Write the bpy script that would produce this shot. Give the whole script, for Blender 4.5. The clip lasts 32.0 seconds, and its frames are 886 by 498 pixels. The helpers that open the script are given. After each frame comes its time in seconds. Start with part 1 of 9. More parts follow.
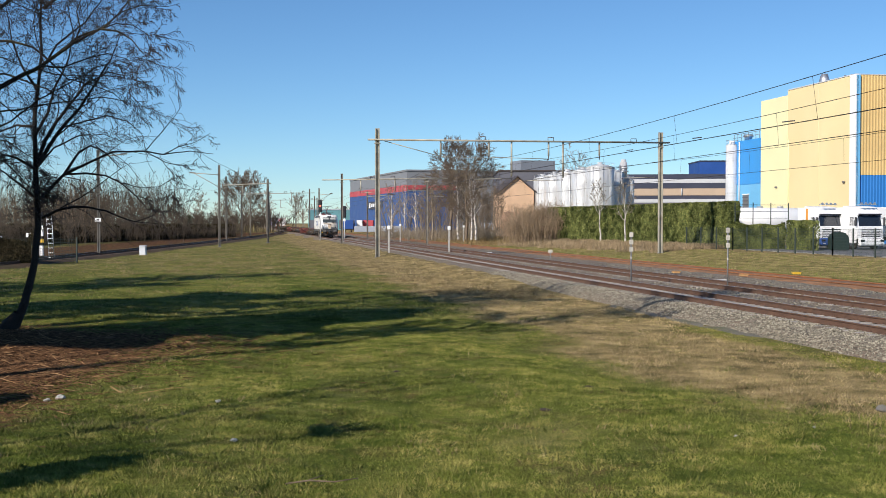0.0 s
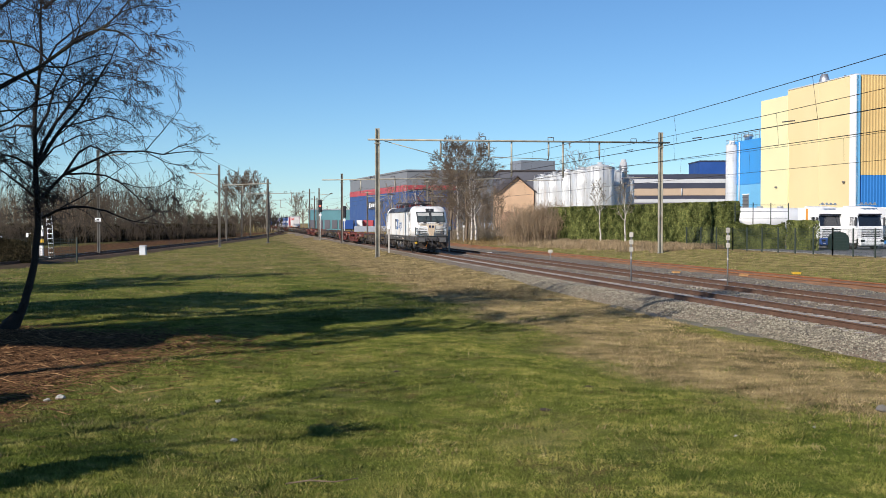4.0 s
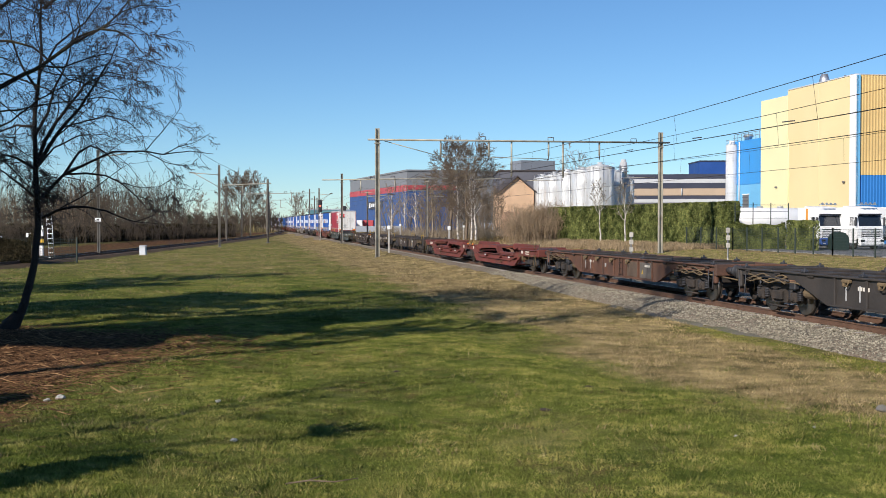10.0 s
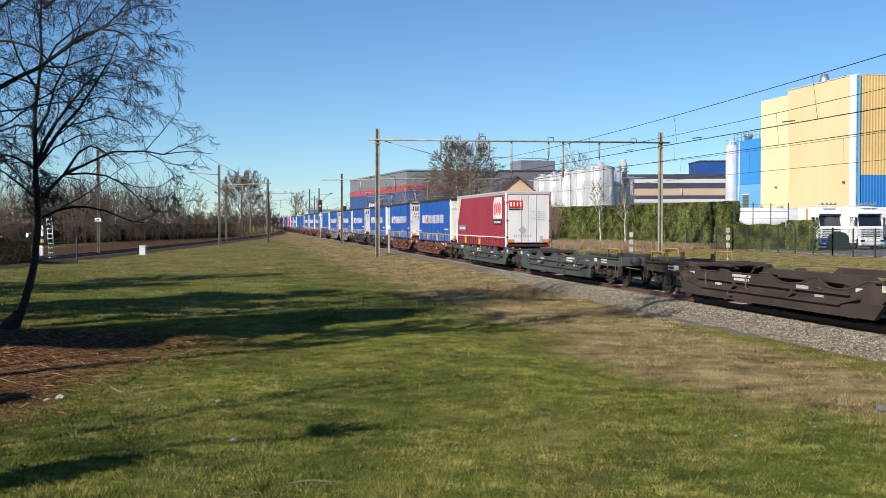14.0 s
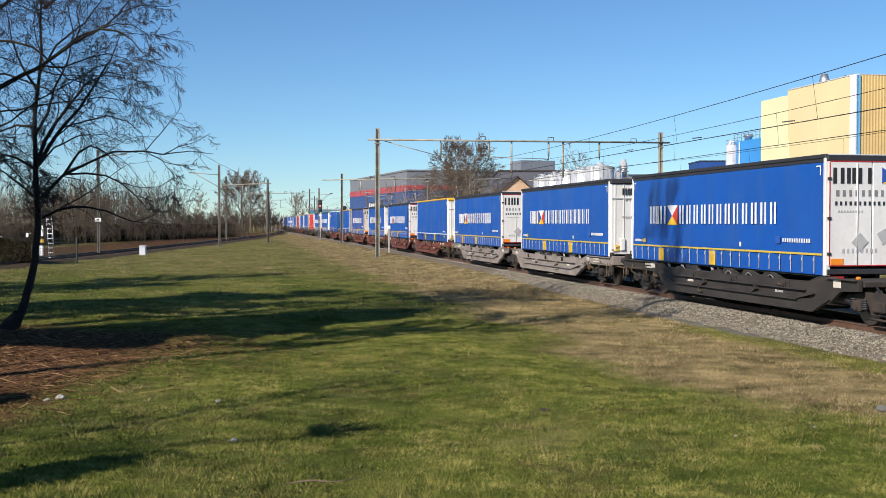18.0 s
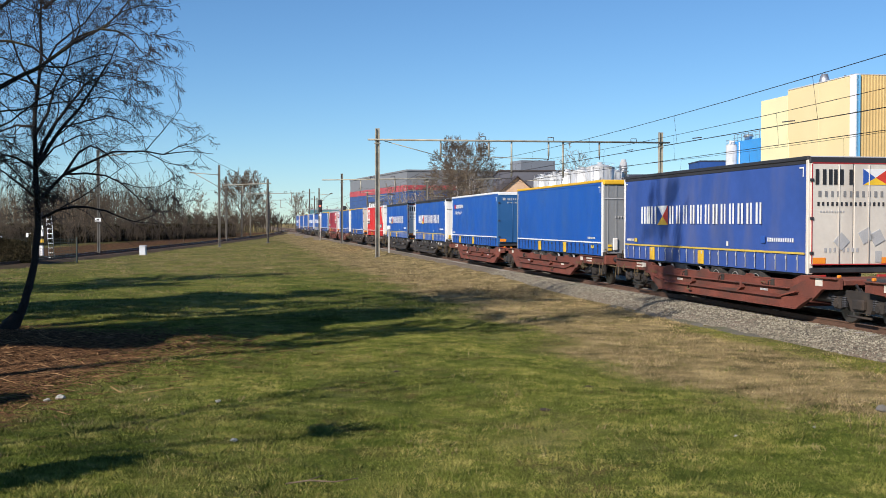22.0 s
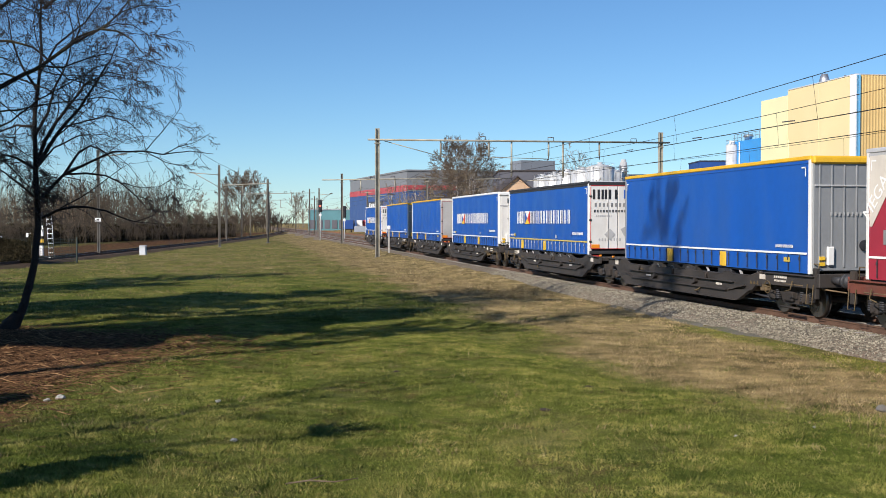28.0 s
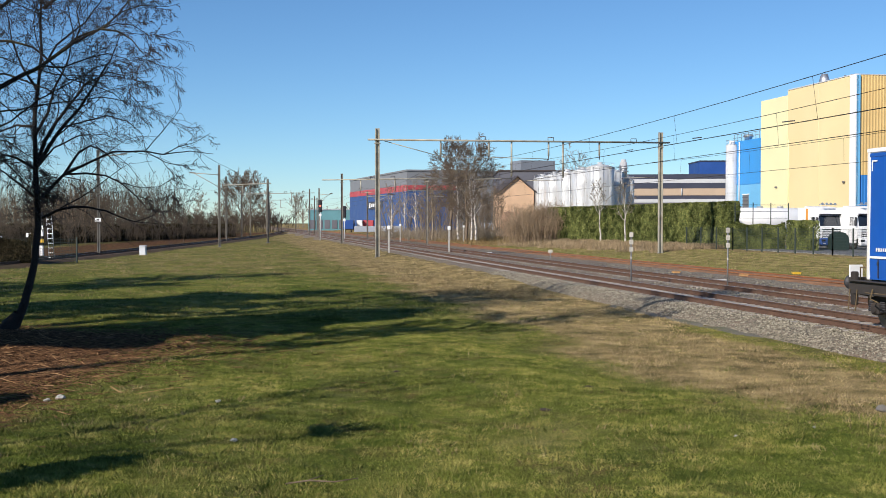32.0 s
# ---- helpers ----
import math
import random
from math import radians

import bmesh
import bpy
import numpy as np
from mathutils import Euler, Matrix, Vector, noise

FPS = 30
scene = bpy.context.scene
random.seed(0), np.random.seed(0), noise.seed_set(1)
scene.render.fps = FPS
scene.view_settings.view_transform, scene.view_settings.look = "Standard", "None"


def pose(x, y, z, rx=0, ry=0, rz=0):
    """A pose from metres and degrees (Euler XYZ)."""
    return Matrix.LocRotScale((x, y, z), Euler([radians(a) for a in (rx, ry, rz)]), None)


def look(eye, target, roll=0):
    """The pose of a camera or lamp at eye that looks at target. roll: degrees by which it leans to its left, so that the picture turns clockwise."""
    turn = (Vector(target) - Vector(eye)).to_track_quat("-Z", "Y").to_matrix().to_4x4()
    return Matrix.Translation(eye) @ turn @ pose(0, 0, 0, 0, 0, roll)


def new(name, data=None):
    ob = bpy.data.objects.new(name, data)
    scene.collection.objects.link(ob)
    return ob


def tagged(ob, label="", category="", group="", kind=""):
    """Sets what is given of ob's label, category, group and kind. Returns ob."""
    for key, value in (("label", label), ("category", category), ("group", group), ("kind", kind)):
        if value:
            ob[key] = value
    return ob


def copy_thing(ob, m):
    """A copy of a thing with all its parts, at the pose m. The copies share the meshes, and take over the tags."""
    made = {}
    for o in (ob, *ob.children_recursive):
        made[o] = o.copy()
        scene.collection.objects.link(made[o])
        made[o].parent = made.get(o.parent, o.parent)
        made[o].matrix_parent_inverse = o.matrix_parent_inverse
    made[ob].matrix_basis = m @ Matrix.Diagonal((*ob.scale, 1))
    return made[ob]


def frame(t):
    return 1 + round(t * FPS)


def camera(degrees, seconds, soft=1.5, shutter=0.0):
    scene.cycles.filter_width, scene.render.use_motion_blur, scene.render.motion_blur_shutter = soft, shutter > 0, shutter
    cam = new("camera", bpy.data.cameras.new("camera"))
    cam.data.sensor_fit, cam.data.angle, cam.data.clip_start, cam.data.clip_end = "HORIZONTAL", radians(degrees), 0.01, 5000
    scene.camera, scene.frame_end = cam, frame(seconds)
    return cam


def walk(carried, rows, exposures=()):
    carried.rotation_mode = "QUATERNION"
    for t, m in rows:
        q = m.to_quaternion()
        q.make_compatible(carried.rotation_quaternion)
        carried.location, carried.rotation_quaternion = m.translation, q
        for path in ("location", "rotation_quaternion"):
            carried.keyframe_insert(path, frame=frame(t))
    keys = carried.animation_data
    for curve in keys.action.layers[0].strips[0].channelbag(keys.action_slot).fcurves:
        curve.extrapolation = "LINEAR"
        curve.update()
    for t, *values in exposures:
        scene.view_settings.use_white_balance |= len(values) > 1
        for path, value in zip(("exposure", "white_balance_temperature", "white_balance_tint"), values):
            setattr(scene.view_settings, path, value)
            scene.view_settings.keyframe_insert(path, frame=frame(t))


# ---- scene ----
# Freight train passing a meadow beside an industrial estate, low late-winter sun.
# z = 0 is the top of the rails; x to the right, y away from the viewer.

# ---- camera: it stands still ----
CAM_H = 2.49
cam = camera(43.76, 32.0, 0.65)
EYE = pose(0, 0, CAM_H, 90 - 1.365, 0, 0)
walk(cam, [(0, EYE), (32.0, EYE)], [(0, 0.2, 6250, 13), (32.0, 0.2, 6250, 13)])

# ---- light ----
SUN_AZ, SUN_EL = 42.0, 31.0          # the light travels this far right of straight ahead
sun = new("sun", bpy.data.lights.new("sun", "SUN"))
sun.data.energy, sun.data.angle, sun.data.color = 5.0, radians(0.55), (1.0, 0.91, 0.78)
sun_from = Vector((-math.sin(radians(SUN_AZ)) * math.cos(radians(SUN_EL)),
                   -math.cos(radians(SUN_AZ)) * math.cos(radians(SUN_EL)), math.sin(radians(SUN_EL))))
sun.matrix_world = look(sun_from * 100, (0, 0, 0))
world = bpy.data.worlds.new("sky")
scene.world = world
world.use_nodes = True
wt = world.node_tree
sky = wt.nodes.new("ShaderNodeTexSky")
sky.sky_type, sky.sun_disc = "NISHITA", False
sky.sun_elevation, sky.sun_rotation = radians(SUN_EL), radians(180 + SUN_AZ)
sky.air_density, sky.dust_density, sky.ozone_density = 0.85, 0.05, 4.0
deep = wt.nodes.new("ShaderNodeHueSaturation")
deep.inputs["Saturation"].default_value = 1.05
wt.links.new(sky.outputs[0], deep.inputs["Color"])
tint = wt.nodes.new("ShaderNodeMix")
tint.data_type, tint.blend_type = "RGBA", "MULTIPLY"
tint.inputs[0].default_value = 1.0
tint.inputs[7].default_value = (0.80, 0.96, 1.01, 1)
wt.links.new(deep.outputs[0], tint.inputs[6])
wt.links.new(tint.outputs[2], wt.nodes["Background"].inputs[0])
wt.nodes["Background"].inputs[1].default_value = 0.098


# ---- tools for building ----
class Build:
    """Collects vertices and faces of one mesh."""

    def __init__(self):
        self.v, self.f, self.mi, self.smooth = [], [], [], []

    def add(self, vs, fs, mi=0, smooth=False):
        n = len(self.v)
        self.v.extend(vs)
        self.f.extend([tuple(i + n for i in f) for f in fs])
        self.mi.extend([mi] * len(fs))
        self.smooth.extend([smooth] * len(fs))
        return self

    def box(self, x, y, z, sx, sy, sz, c=0.0, mi=0):
        """A box centred at x, y, z; c chamfers its edges."""
        hx, hy, hz = sx / 2, sy / 2, sz / 2
        c = min(c, 0.45 * min(sx, sy, sz))
        if c <= 0:
            vs = [(x + a * hx, y + b * hy, z + d * hz) for a in (-1, 1) for b in (-1, 1) for d in (-1, 1)]
            return self.add(vs, [(0, 1, 3, 2), (4, 6, 7, 5), (0, 4, 5, 1), (2, 3, 7, 6), (0, 2, 6, 4), (1, 5, 7, 3)], mi)
        vs, ix = [], {}
        for a in (-1, 1):
            for b in (-1, 1):
                for d in (-1, 1):
                    for k in range(3):
                        e = [hx - c, hy - c, hz - c]
                        e[k] += c
                        ix[a, b, d, k] = len(vs)
                        vs.append((x + a * e[0], y + b * e[1], z + d * e[2]))
        fs = []
        for s in (-1, 1):
            q = [(-1, -1), (1, -1), (1, 1), (-1, 1)]
            if s < 0:
                q = q[::-1]
            fs.append(tuple(ix[s, b, d, 0] for b, d in q))
            fs.append(tuple(ix[a, s, d, 1] for a, d in q[::-1]))
            fs.append(tuple(ix[a, b, s, 2] for a, b in q))
        for p in (-1, 1):
            for r in (-1, 1):
                fs.append((ix[p, r, -1, 0], ix[p, r, -1, 1], ix[p, r, 1, 1], ix[p, r, 1, 0]))
                fs.append((ix[p, -1, r, 0], ix[p, 1, r, 0], ix[p, 1, r, 2], ix[p, -1, r, 2]))
                fs.append((ix[-1, p, r, 1], ix[1, p, r, 1], ix[1, p, r, 2], ix[-1, p, r, 2]))
                for d in (-1, 1):
                    fs.append(tuple(ix[p, r, d, k] for k in range(3)))
        return self.add(vs, fs, mi)

    def prism(self, pts, a, b, axis="x", mi=0):
        """A closed outline pushed from a to b along an axis. Outline (y, z) for x, (x, z) for y, (x, y) for z."""
        put = {"x": lambda p, h: (h, p[0], p[1]), "y": lambda p, h: (p[0], h, p[1]), "z": lambda p, h: (p[0], p[1], h)}[axis]
        n = len(pts)
        vs = [put(p, a) for p in pts] + [put(p, b) for p in pts]
        fs = [tuple(range(n))[::-1], tuple(range(n, 2 * n))] + [(i, (i + 1) % n, n + (i + 1) % n, n + i) for i in range(n)]
        return self.add(vs, fs, mi)

    def tube(self, pts, radii, n=8, cap=True, mi=0, smooth=True):
        """A round bar along points."""
        pts = [Vector(p) for p in pts]
        if not hasattr(radii, "__len__"):
            radii = [radii] * len(pts)
        vs, fs = [], []
        side = None
        for i, p in enumerate(pts):
            d = (pts[min(i + 1, len(pts) - 1)] - pts[max(i - 1, 0)])
            d = d.normalized() if d.length > 1e-9 else Vector((0, 0, 1))
            if side is None:
                side = d.orthogonal().normalized()
            else:
                side = (side - d * side.dot(d))
                side = side.normalized() if side.length > 1e-6 else d.orthogonal().normalized()
            up = d.cross(side)
            for k in range(n):
                a = 2 * math.pi * k / n
                vs.append(tuple(p + (side * math.cos(a) + up * math.sin(a)) * radii[i]))
        for i in range(len(pts) - 1):
            for k in range(n):
                fs.append((i * n + k, i * n + (k + 1) % n, (i + 1) * n + (k + 1) % n, (i + 1) * n + k))
        self.add(vs, fs, mi, smooth)
        if cap:
            m = len(self.v) - len(vs)
            self.f += [tuple(range(m, m + n))[::-1], tuple(range(m + len(vs) - n, m + len(vs)))]
            self.mi += [mi, mi]
            self.smooth += [False, False]
        return self

    def lathe(self, prof, centre, axis="z", n=24, mi=0):
        """A profile (radius, height) turned about an axis through centre."""
        vs, fs = [], []
        cx, cy, cz = centre
        for r, h in prof:
            for k in range(n):
                a = 2 * math.pi * k / n
                u, w = r * math.cos(a), r * math.sin(a)
                vs.append({"z": (cx + u, cy + w, cz + h), "x": (cx + h, cy + u, cz + w), "y": (cx + u, cy + h, cz + w)}[axis])
        for i in range(len(prof) - 1):
            for k in range(n):
                fs.append((i * n + k, i * n + (k + 1) % n, (i + 1) * n + (k + 1) % n, (i + 1) * n + k))
        fs += [tuple(range(n))[::-1], tuple(range(len(vs) - n, len(vs)))]
        return self.add(vs, fs, mi, n > 12)

    def mesh(self, name="part"):
        me = bpy.data.meshes.new(name)
        me.from_pydata(self.v, [], self.f)
        me.polygons.foreach_set("material_index", self.mi)
        me.polygons.foreach_set("use_smooth", self.smooth)
        me.update()
        return me


def part(name, b, material, parent=None, label=""):
    """One mesh object, under a thing or a part."""
    me = b.mesh(name) if isinstance(b, Build) else b
    if not me.materials:
        for m in material if isinstance(material, (list, tuple)) else [material]:
            me.materials.append(m)
    ob = new(name, me)
    if parent:
        ob.parent = parent
    if label:
        ob["label"] = label
    return ob


def bx(x, y, z, sx, sy, sz, c=0.01):
    return Build().box(x, y, z, sx, sy, sz, c)


def bar(pts, r, n=8):
    return Build().tube(pts, r, n)


def word(name, text, height, material, parent, m, label="", stretch=1.0):
    """Writing as a thin mesh; m places its left baseline, x along the line, y up."""
    cu = bpy.data.curves.new(name, "FONT")
    cu.body, cu.size, cu.extrude = text, height * 1.38, 0.0015
    tmp = bpy.data.objects.new(name, cu)
    scene.collection.objects.link(tmp)
    bpy.context.view_layer.update()
    me = bpy.data.meshes.new_from_object(tmp.evaluated_get(bpy.context.evaluated_depsgraph_get()))
    bpy.data.objects.remove(tmp)
    me.transform(m @ Matrix.Diagonal((stretch, 1, 1, 1)))
    me.materials.clear()
    me.materials.append(material)
    return part(name, me, material, parent, label)


# ---- materials ----
def mat(name, base, rough=0.6, metal=0.0, var=0.12, scale=1.5, grain=0.08, gscale=40.0, bump=0.15, dirt=None, amount=0.4, dscale=0.8, spec=0.5, emit=0.0, streak=1.0):
    """A painted or natural surface: broad and fine variation, optional dirt in patches, fine relief."""
    m = bpy.data.materials.new(name)
    m.use_nodes = True
    t = m.node_tree
    ns, ln = t.nodes, t.links
    p = ns["Principled BSDF"]
    co = ns.new("ShaderNodeTexCoord")
    inf = ns.new("ShaderNodeObjectInfo")
    off = ns.new("ShaderNodeVectorMath")
    off.operation = "MULTIPLY_ADD"
    ln.new(inf.outputs["Random"], off.inputs[0])
    off.inputs[1].default_value = (17, 29, 11)
    ln.new(co.outputs["Object"], off.inputs[2])

    def noisy(sc, detail=4.0):
        n = ns.new("ShaderNodeTexNoise")
        n.inputs["Scale"].default_value, n.inputs["Detail"].default_value = sc, detail
        ln.new(off.outputs[0], n.inputs["Vector"])
        return n

    def ranged(src, lo, hi, a=0.3, b=0.7):
        r = ns.new("ShaderNodeMapRange")
        r.inputs["From Min"].default_value, r.inputs["From Max"].default_value = a, b
        r.inputs["To Min"].default_value, r.inputs["To Max"].default_value = lo, hi
        ln.new(src, r.inputs["Value"])
        return r.outputs[0]

    big, fine = noisy(scale), noisy(gscale, 2.0)
    mul = ns.new("ShaderNodeMath")
    mul.operation = "MULTIPLY"
    ln.new(ranged(big.outputs[0], 1 - var, 1 + var), mul.inputs[0])
    ln.new(ranged(fine.outputs[0], 1 - grain, 1 + grain), mul.inputs[1])
    col = ns.new("ShaderNodeVectorMath")
    col.operation = "SCALE"
    col.inputs[0].default_value = base
    ln.new(mul.outputs[0], col.inputs["Scale"])
    out = col.outputs[0]
    if dirt:
        dn = noisy(dscale, 6.0)
        if streak != 1.0:
            sq = ns.new("ShaderNodeVectorMath")
            sq.operation = "MULTIPLY"
            sq.inputs[1].default_value = (1, 1, streak)
            ln.new(off.outputs[0], sq.inputs[0])
            ln.new(sq.outputs[0], dn.inputs["Vector"])
        mx = ns.new("ShaderNodeMix")
        mx.data_type = "RGBA"
        ln.new(ranged(dn.outputs[0], 0.0, amount, 0.45, 0.72), mx.inputs["Factor"])
        ln.new(out, mx.inputs[6])
        mx.inputs[7].default_value = (*dirt, 1)
        out = mx.outputs[2]
    ln.new(out, p.inputs["Base Color"])
    ln.new(ranged(big.outputs[0], max(rough - 0.1, 0.03), min(rough + 0.12, 1)), p.inputs["Roughness"])
    p.inputs["Metallic"].default_value = metal
    p.inputs["Specular IOR Level"].default_value = spec
    if bump:
        bu = ns.new("ShaderNodeBump")
        bu.inputs["Strength"].default_value, bu.inputs["Distance"].default_value = bump, 0.02
        ln.new(fine.outputs[0], bu.inputs["Height"])
        ln.new(bu.outputs[0], p.inputs["Normal"])
    if emit:
        p.inputs["Emission Color"].default_value = (*base, 1)
        p.inputs["Emission Strength"].default_value = emit
    return m
M_RAIL = mat("rail_rust", (0.125, 0.070, 0.045), 0.75, 0.2, 0.2, 3, 0.15, 60, 0.3)
M_RAILTOP = mat("rail_polished", (0.42, 0.38, 0.35), 0.3, 0.9, 0.1, 2)
M_RUSTY = mat("rail_rust_red", (0.30, 0.115, 0.04), 0.9, 0.0, 0.25, 3, 0.2, 50, 0.3)
M_SLEEPER = mat("concrete_sleeper", (0.34, 0.31, 0.27), 0.9, 0, 0.15, 3, 0.15, 50, 0.3, (0.12, 0.09, 0.07), 0.7, 2.0)
M_WOODSLEEPER = mat("wooden_sleeper", (0.12, 0.08, 0.055), 0.9, 0, 0.2, 3, 0.2, 40, 0.4)
M_MAST = mat("galvanised_mast", (0.40, 0.375, 0.30), 0.6, 0.1, 0.15, 1.5, 0.1, 30, 0.1, (0.10, 0.08, 0.06), 0.6, 1.2)
M_MASTD = mat("weathered_dark_mast", (0.19, 0.17, 0.14), 0.7, 0.1, 0.2, 1.5, 0.1, 30, 0.1, (0.09, 0.075, 0.06), 0.6, 1.2)
M_WIRE = mat("wire_dark", (0.035, 0.03, 0.028), 0.6, 0.5, 0.1)
M_INSUL = mat("insulator_dark", (0.06, 0.05, 0.05), 0.35)
M_CONC = mat("concrete", (0.36, 0.34, 0.31), 0.9, 0, 0.15, 2, 0.12, 40, 0.3)
# twigs of the wood, with the shade among the stems put into the colour
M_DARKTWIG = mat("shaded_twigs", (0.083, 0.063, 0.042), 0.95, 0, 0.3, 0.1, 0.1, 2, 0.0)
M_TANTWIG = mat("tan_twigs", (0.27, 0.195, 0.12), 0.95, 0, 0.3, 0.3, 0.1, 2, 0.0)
M_GRAVEL = mat("fine_gravel", (0.16, 0.145, 0.11), 0.95, 0, 0.2, 1.5, 0.35, 45, 0.5, (0.085, 0.085, 0.022), 0.9, 1.1)
M_CROWNTWIG = mat("crown_twigs", (0.165, 0.125, 0.088), 0.95, 0, 0.3, 0.1, 0.1, 2, 0.0)
M_WHITE = mat("white_paint", (0.78, 0.78, 0.76), 0.5, 0, 0.04, 1, 0.03, 30, 0.03, (0.45, 0.43, 0.38), 0.35, 0.7)
M_CLEANW = mat("clean_white", (0.8, 0.8, 0.79), 0.45, 0, 0.03, 1, 0.02, 20, 0.02)
M_BLACK = mat("black_paint", (0.022, 0.022, 0.025), 0.5, 0, 0.15, 2)
M_RED = mat("red_lamp_off", (0.35, 0.03, 0.025), 0.4)
M_SIGNALRED = mat("signal_red_light", (1.0, 0.06, 0.03), 0.4, emit=6.0)
M_YELLOW = mat("yellow_paint", (0.72, 0.45, 0.03), 0.5, 0, 0.1, 3, 0.06, 30, 0.05, (0.25, 0.17, 0.07), 0.4, 2.0)
# bark colour lowered so that it carries the near trunk's shade
M_BARK = mat("shaded_bark", (0.028, 0.022, 0.019), 0.95, 0, 0.3, 5, 0.25, 40, 0.6)
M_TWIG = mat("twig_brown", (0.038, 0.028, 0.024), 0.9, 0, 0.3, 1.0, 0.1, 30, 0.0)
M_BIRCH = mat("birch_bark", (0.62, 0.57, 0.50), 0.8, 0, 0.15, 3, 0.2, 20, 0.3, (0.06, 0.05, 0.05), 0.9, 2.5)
# paler than the near twigs, distance haze put into the colour
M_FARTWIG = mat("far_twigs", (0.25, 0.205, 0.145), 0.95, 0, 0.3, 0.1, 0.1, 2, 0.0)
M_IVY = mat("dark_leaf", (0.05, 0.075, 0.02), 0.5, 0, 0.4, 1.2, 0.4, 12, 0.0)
M_STICK = mat("cut_reed_litter", (0.15, 0.11, 0.07), 0.9, 0, 0.4, 2.0, 0.3, 9, 0.0)
M_ASPHALT = mat("asphalt", (0.13, 0.13, 0.13), 0.9, 0, 0.12, 0.5, 0.15, 30, 0.2)
M_GLASS = mat("dark_glass", (0.015, 0.02, 0.028), 0.08, 0, 0.05, 1, bump=0.0, spec=0.8)
M_RUBBER = mat("tyre_rubber", (0.022, 0.021, 0.02), 0.85, 0, 0.15, 4, 0.1, 60, 0.2, (0.12, 0.10, 0.08), 0.4, 4)
M_ALU = mat("aluminium", (0.55, 0.56, 0.57), 0.35, 0.8, 0.1, 2)
M_STEELGREY = mat("grey_steel", (0.20, 0.20, 0.20), 0.55, 0.4, 0.15, 2)


def zone_material(name, build):
    m = bpy.data.materials.new(name)
    m.use_nodes = True
    build(m.node_tree, m.node_tree.nodes["Principled BSDF"])
    return m


def grassy(t, p):
    """Meadow: green and olive, straw where it is dry, bare litter where reed was cut."""
    ns, ln = t.nodes, t.links
    geo = ns.new("ShaderNodeNewGeometry")

    def noisy(sc, det=5.0, dis=0.0):
        n = ns.new("ShaderNodeTexNoise")
        n.inputs["Scale"].default_value, n.inputs["Detail"].default_value, n.inputs["Distortion"].default_value = sc, det, dis
        ln.new(geo.outputs["Position"], n.inputs["Vector"])
        return n.outputs[0]

    def ramp(src, stops):
        r = ns.new("ShaderNodeValToRGB")
        for i, (at, c) in enumerate(stops):
            e = r.color_ramp.elements[i] if i < 2 else r.color_ramp.elements.new(at)
            e.position, e.color = at, (*c, 1)
        ln.new(src, r.inputs[0])
        return r.outputs[0]

    def mix(f, a, b):
        x = ns.new("ShaderNodeMix")
        x.data_type = "RGBA"
        for s, i in ((f, 0), (a, 6), (b, 7)):
            if isinstance(s, (int, float)):
                x.inputs[i].default_value = s
            else:
                ln.new(s, x.inputs[i])
        return x.outputs[2]

    def math2(op, a, b):
        n = ns.new("ShaderNodeMath")
        n.operation = op
        n.use_clamp = True
        for k, s in enumerate((a, b)):
            if isinstance(s, (int, float)):
                n.inputs[k].default_value = s
            else:
                ln.new(s, n.inputs[k])
        return n.outputs[0]

    fine = noisy(38.0, 5.0)
    green = ramp(noisy(0.55, 8.0, 0.4), [(0.30, (0.034, 0.054, 0.009)), (0.72, (0.19, 0.187, 0.048)), (0.52, (0.088, 0.114, 0.018))])
    straw = ramp(noisy(1.3, 8.0), [(0.3, (0.095, 0.080, 0.035)), (0.7, (0.43, 0.325, 0.165)), (0.5, (0.245, 0.187, 0.091))])
    bare = ramp(noisy(3.0, 8.0), [(0.35, (0.030, 0.017, 0.010)), (0.65, (0.16, 0.085, 0.045))])
    dry = ns.new("ShaderNodeAttribute")
    dry.attribute_name = "dry"
    lit = ns.new("ShaderNodeAttribute")
    lit.attribute_name = "litter"
    fdry = math2("MULTIPLY", math2("ADD", dry.outputs["Fac"], math2("MULTIPLY", math2("SUBTRACT", noisy(0.7, 6.0), 0.45), 0.9)), 1.0)
    flit = math2("MULTIPLY", math2("SUBTRACT", math2("ADD", lit.outputs["Fac"], math2("MULTIPLY", noisy(1.2, 6.0), 0.5)), 0.35), 2.0)
    earth = ramp(noisy(2.2, 6.0), [(0.35, (0.055, 0.045, 0.014)), (0.65, (0.19, 0.135, 0.055))])
    green = mix(math2("MULTIPLY", math2("SUBTRACT", noisy(0.85, 7.0, 1.2), 0.54), 5.0), green, earth)
    c = mix(fdry, green, straw)
    c = mix(flit, c, bare)
    fl = ramp(fine, [(0.3, (0.15, 0.18, 0.13)), (0.7, (1.85, 1.8, 1.6))])
    mm = ns.new("ShaderNodeMix")
    mm.data_type, mm.blend_type = "RGBA", "MULTIPLY"
    mm.inputs[0].default_value = 0.8
    ln.new(c, mm.inputs[6])
    ln.new(fl, mm.inputs[7])
    ln.new(mm.outputs[2], p.inputs["Base Color"])
    p.inputs["Roughness"].default_value = 0.95
    p.inputs["Specular IOR Level"].default_value = 0.05
    bu = ns.new("ShaderNodeBump")
    bu.inputs["Strength"].default_value, bu.inputs["Distance"].default_value = 0.9, 0.035
    ln.new(noisy(22.0, 8.0), bu.inputs["Height"])
    ln.new(bu.outputs[0], p.inputs["Normal"])


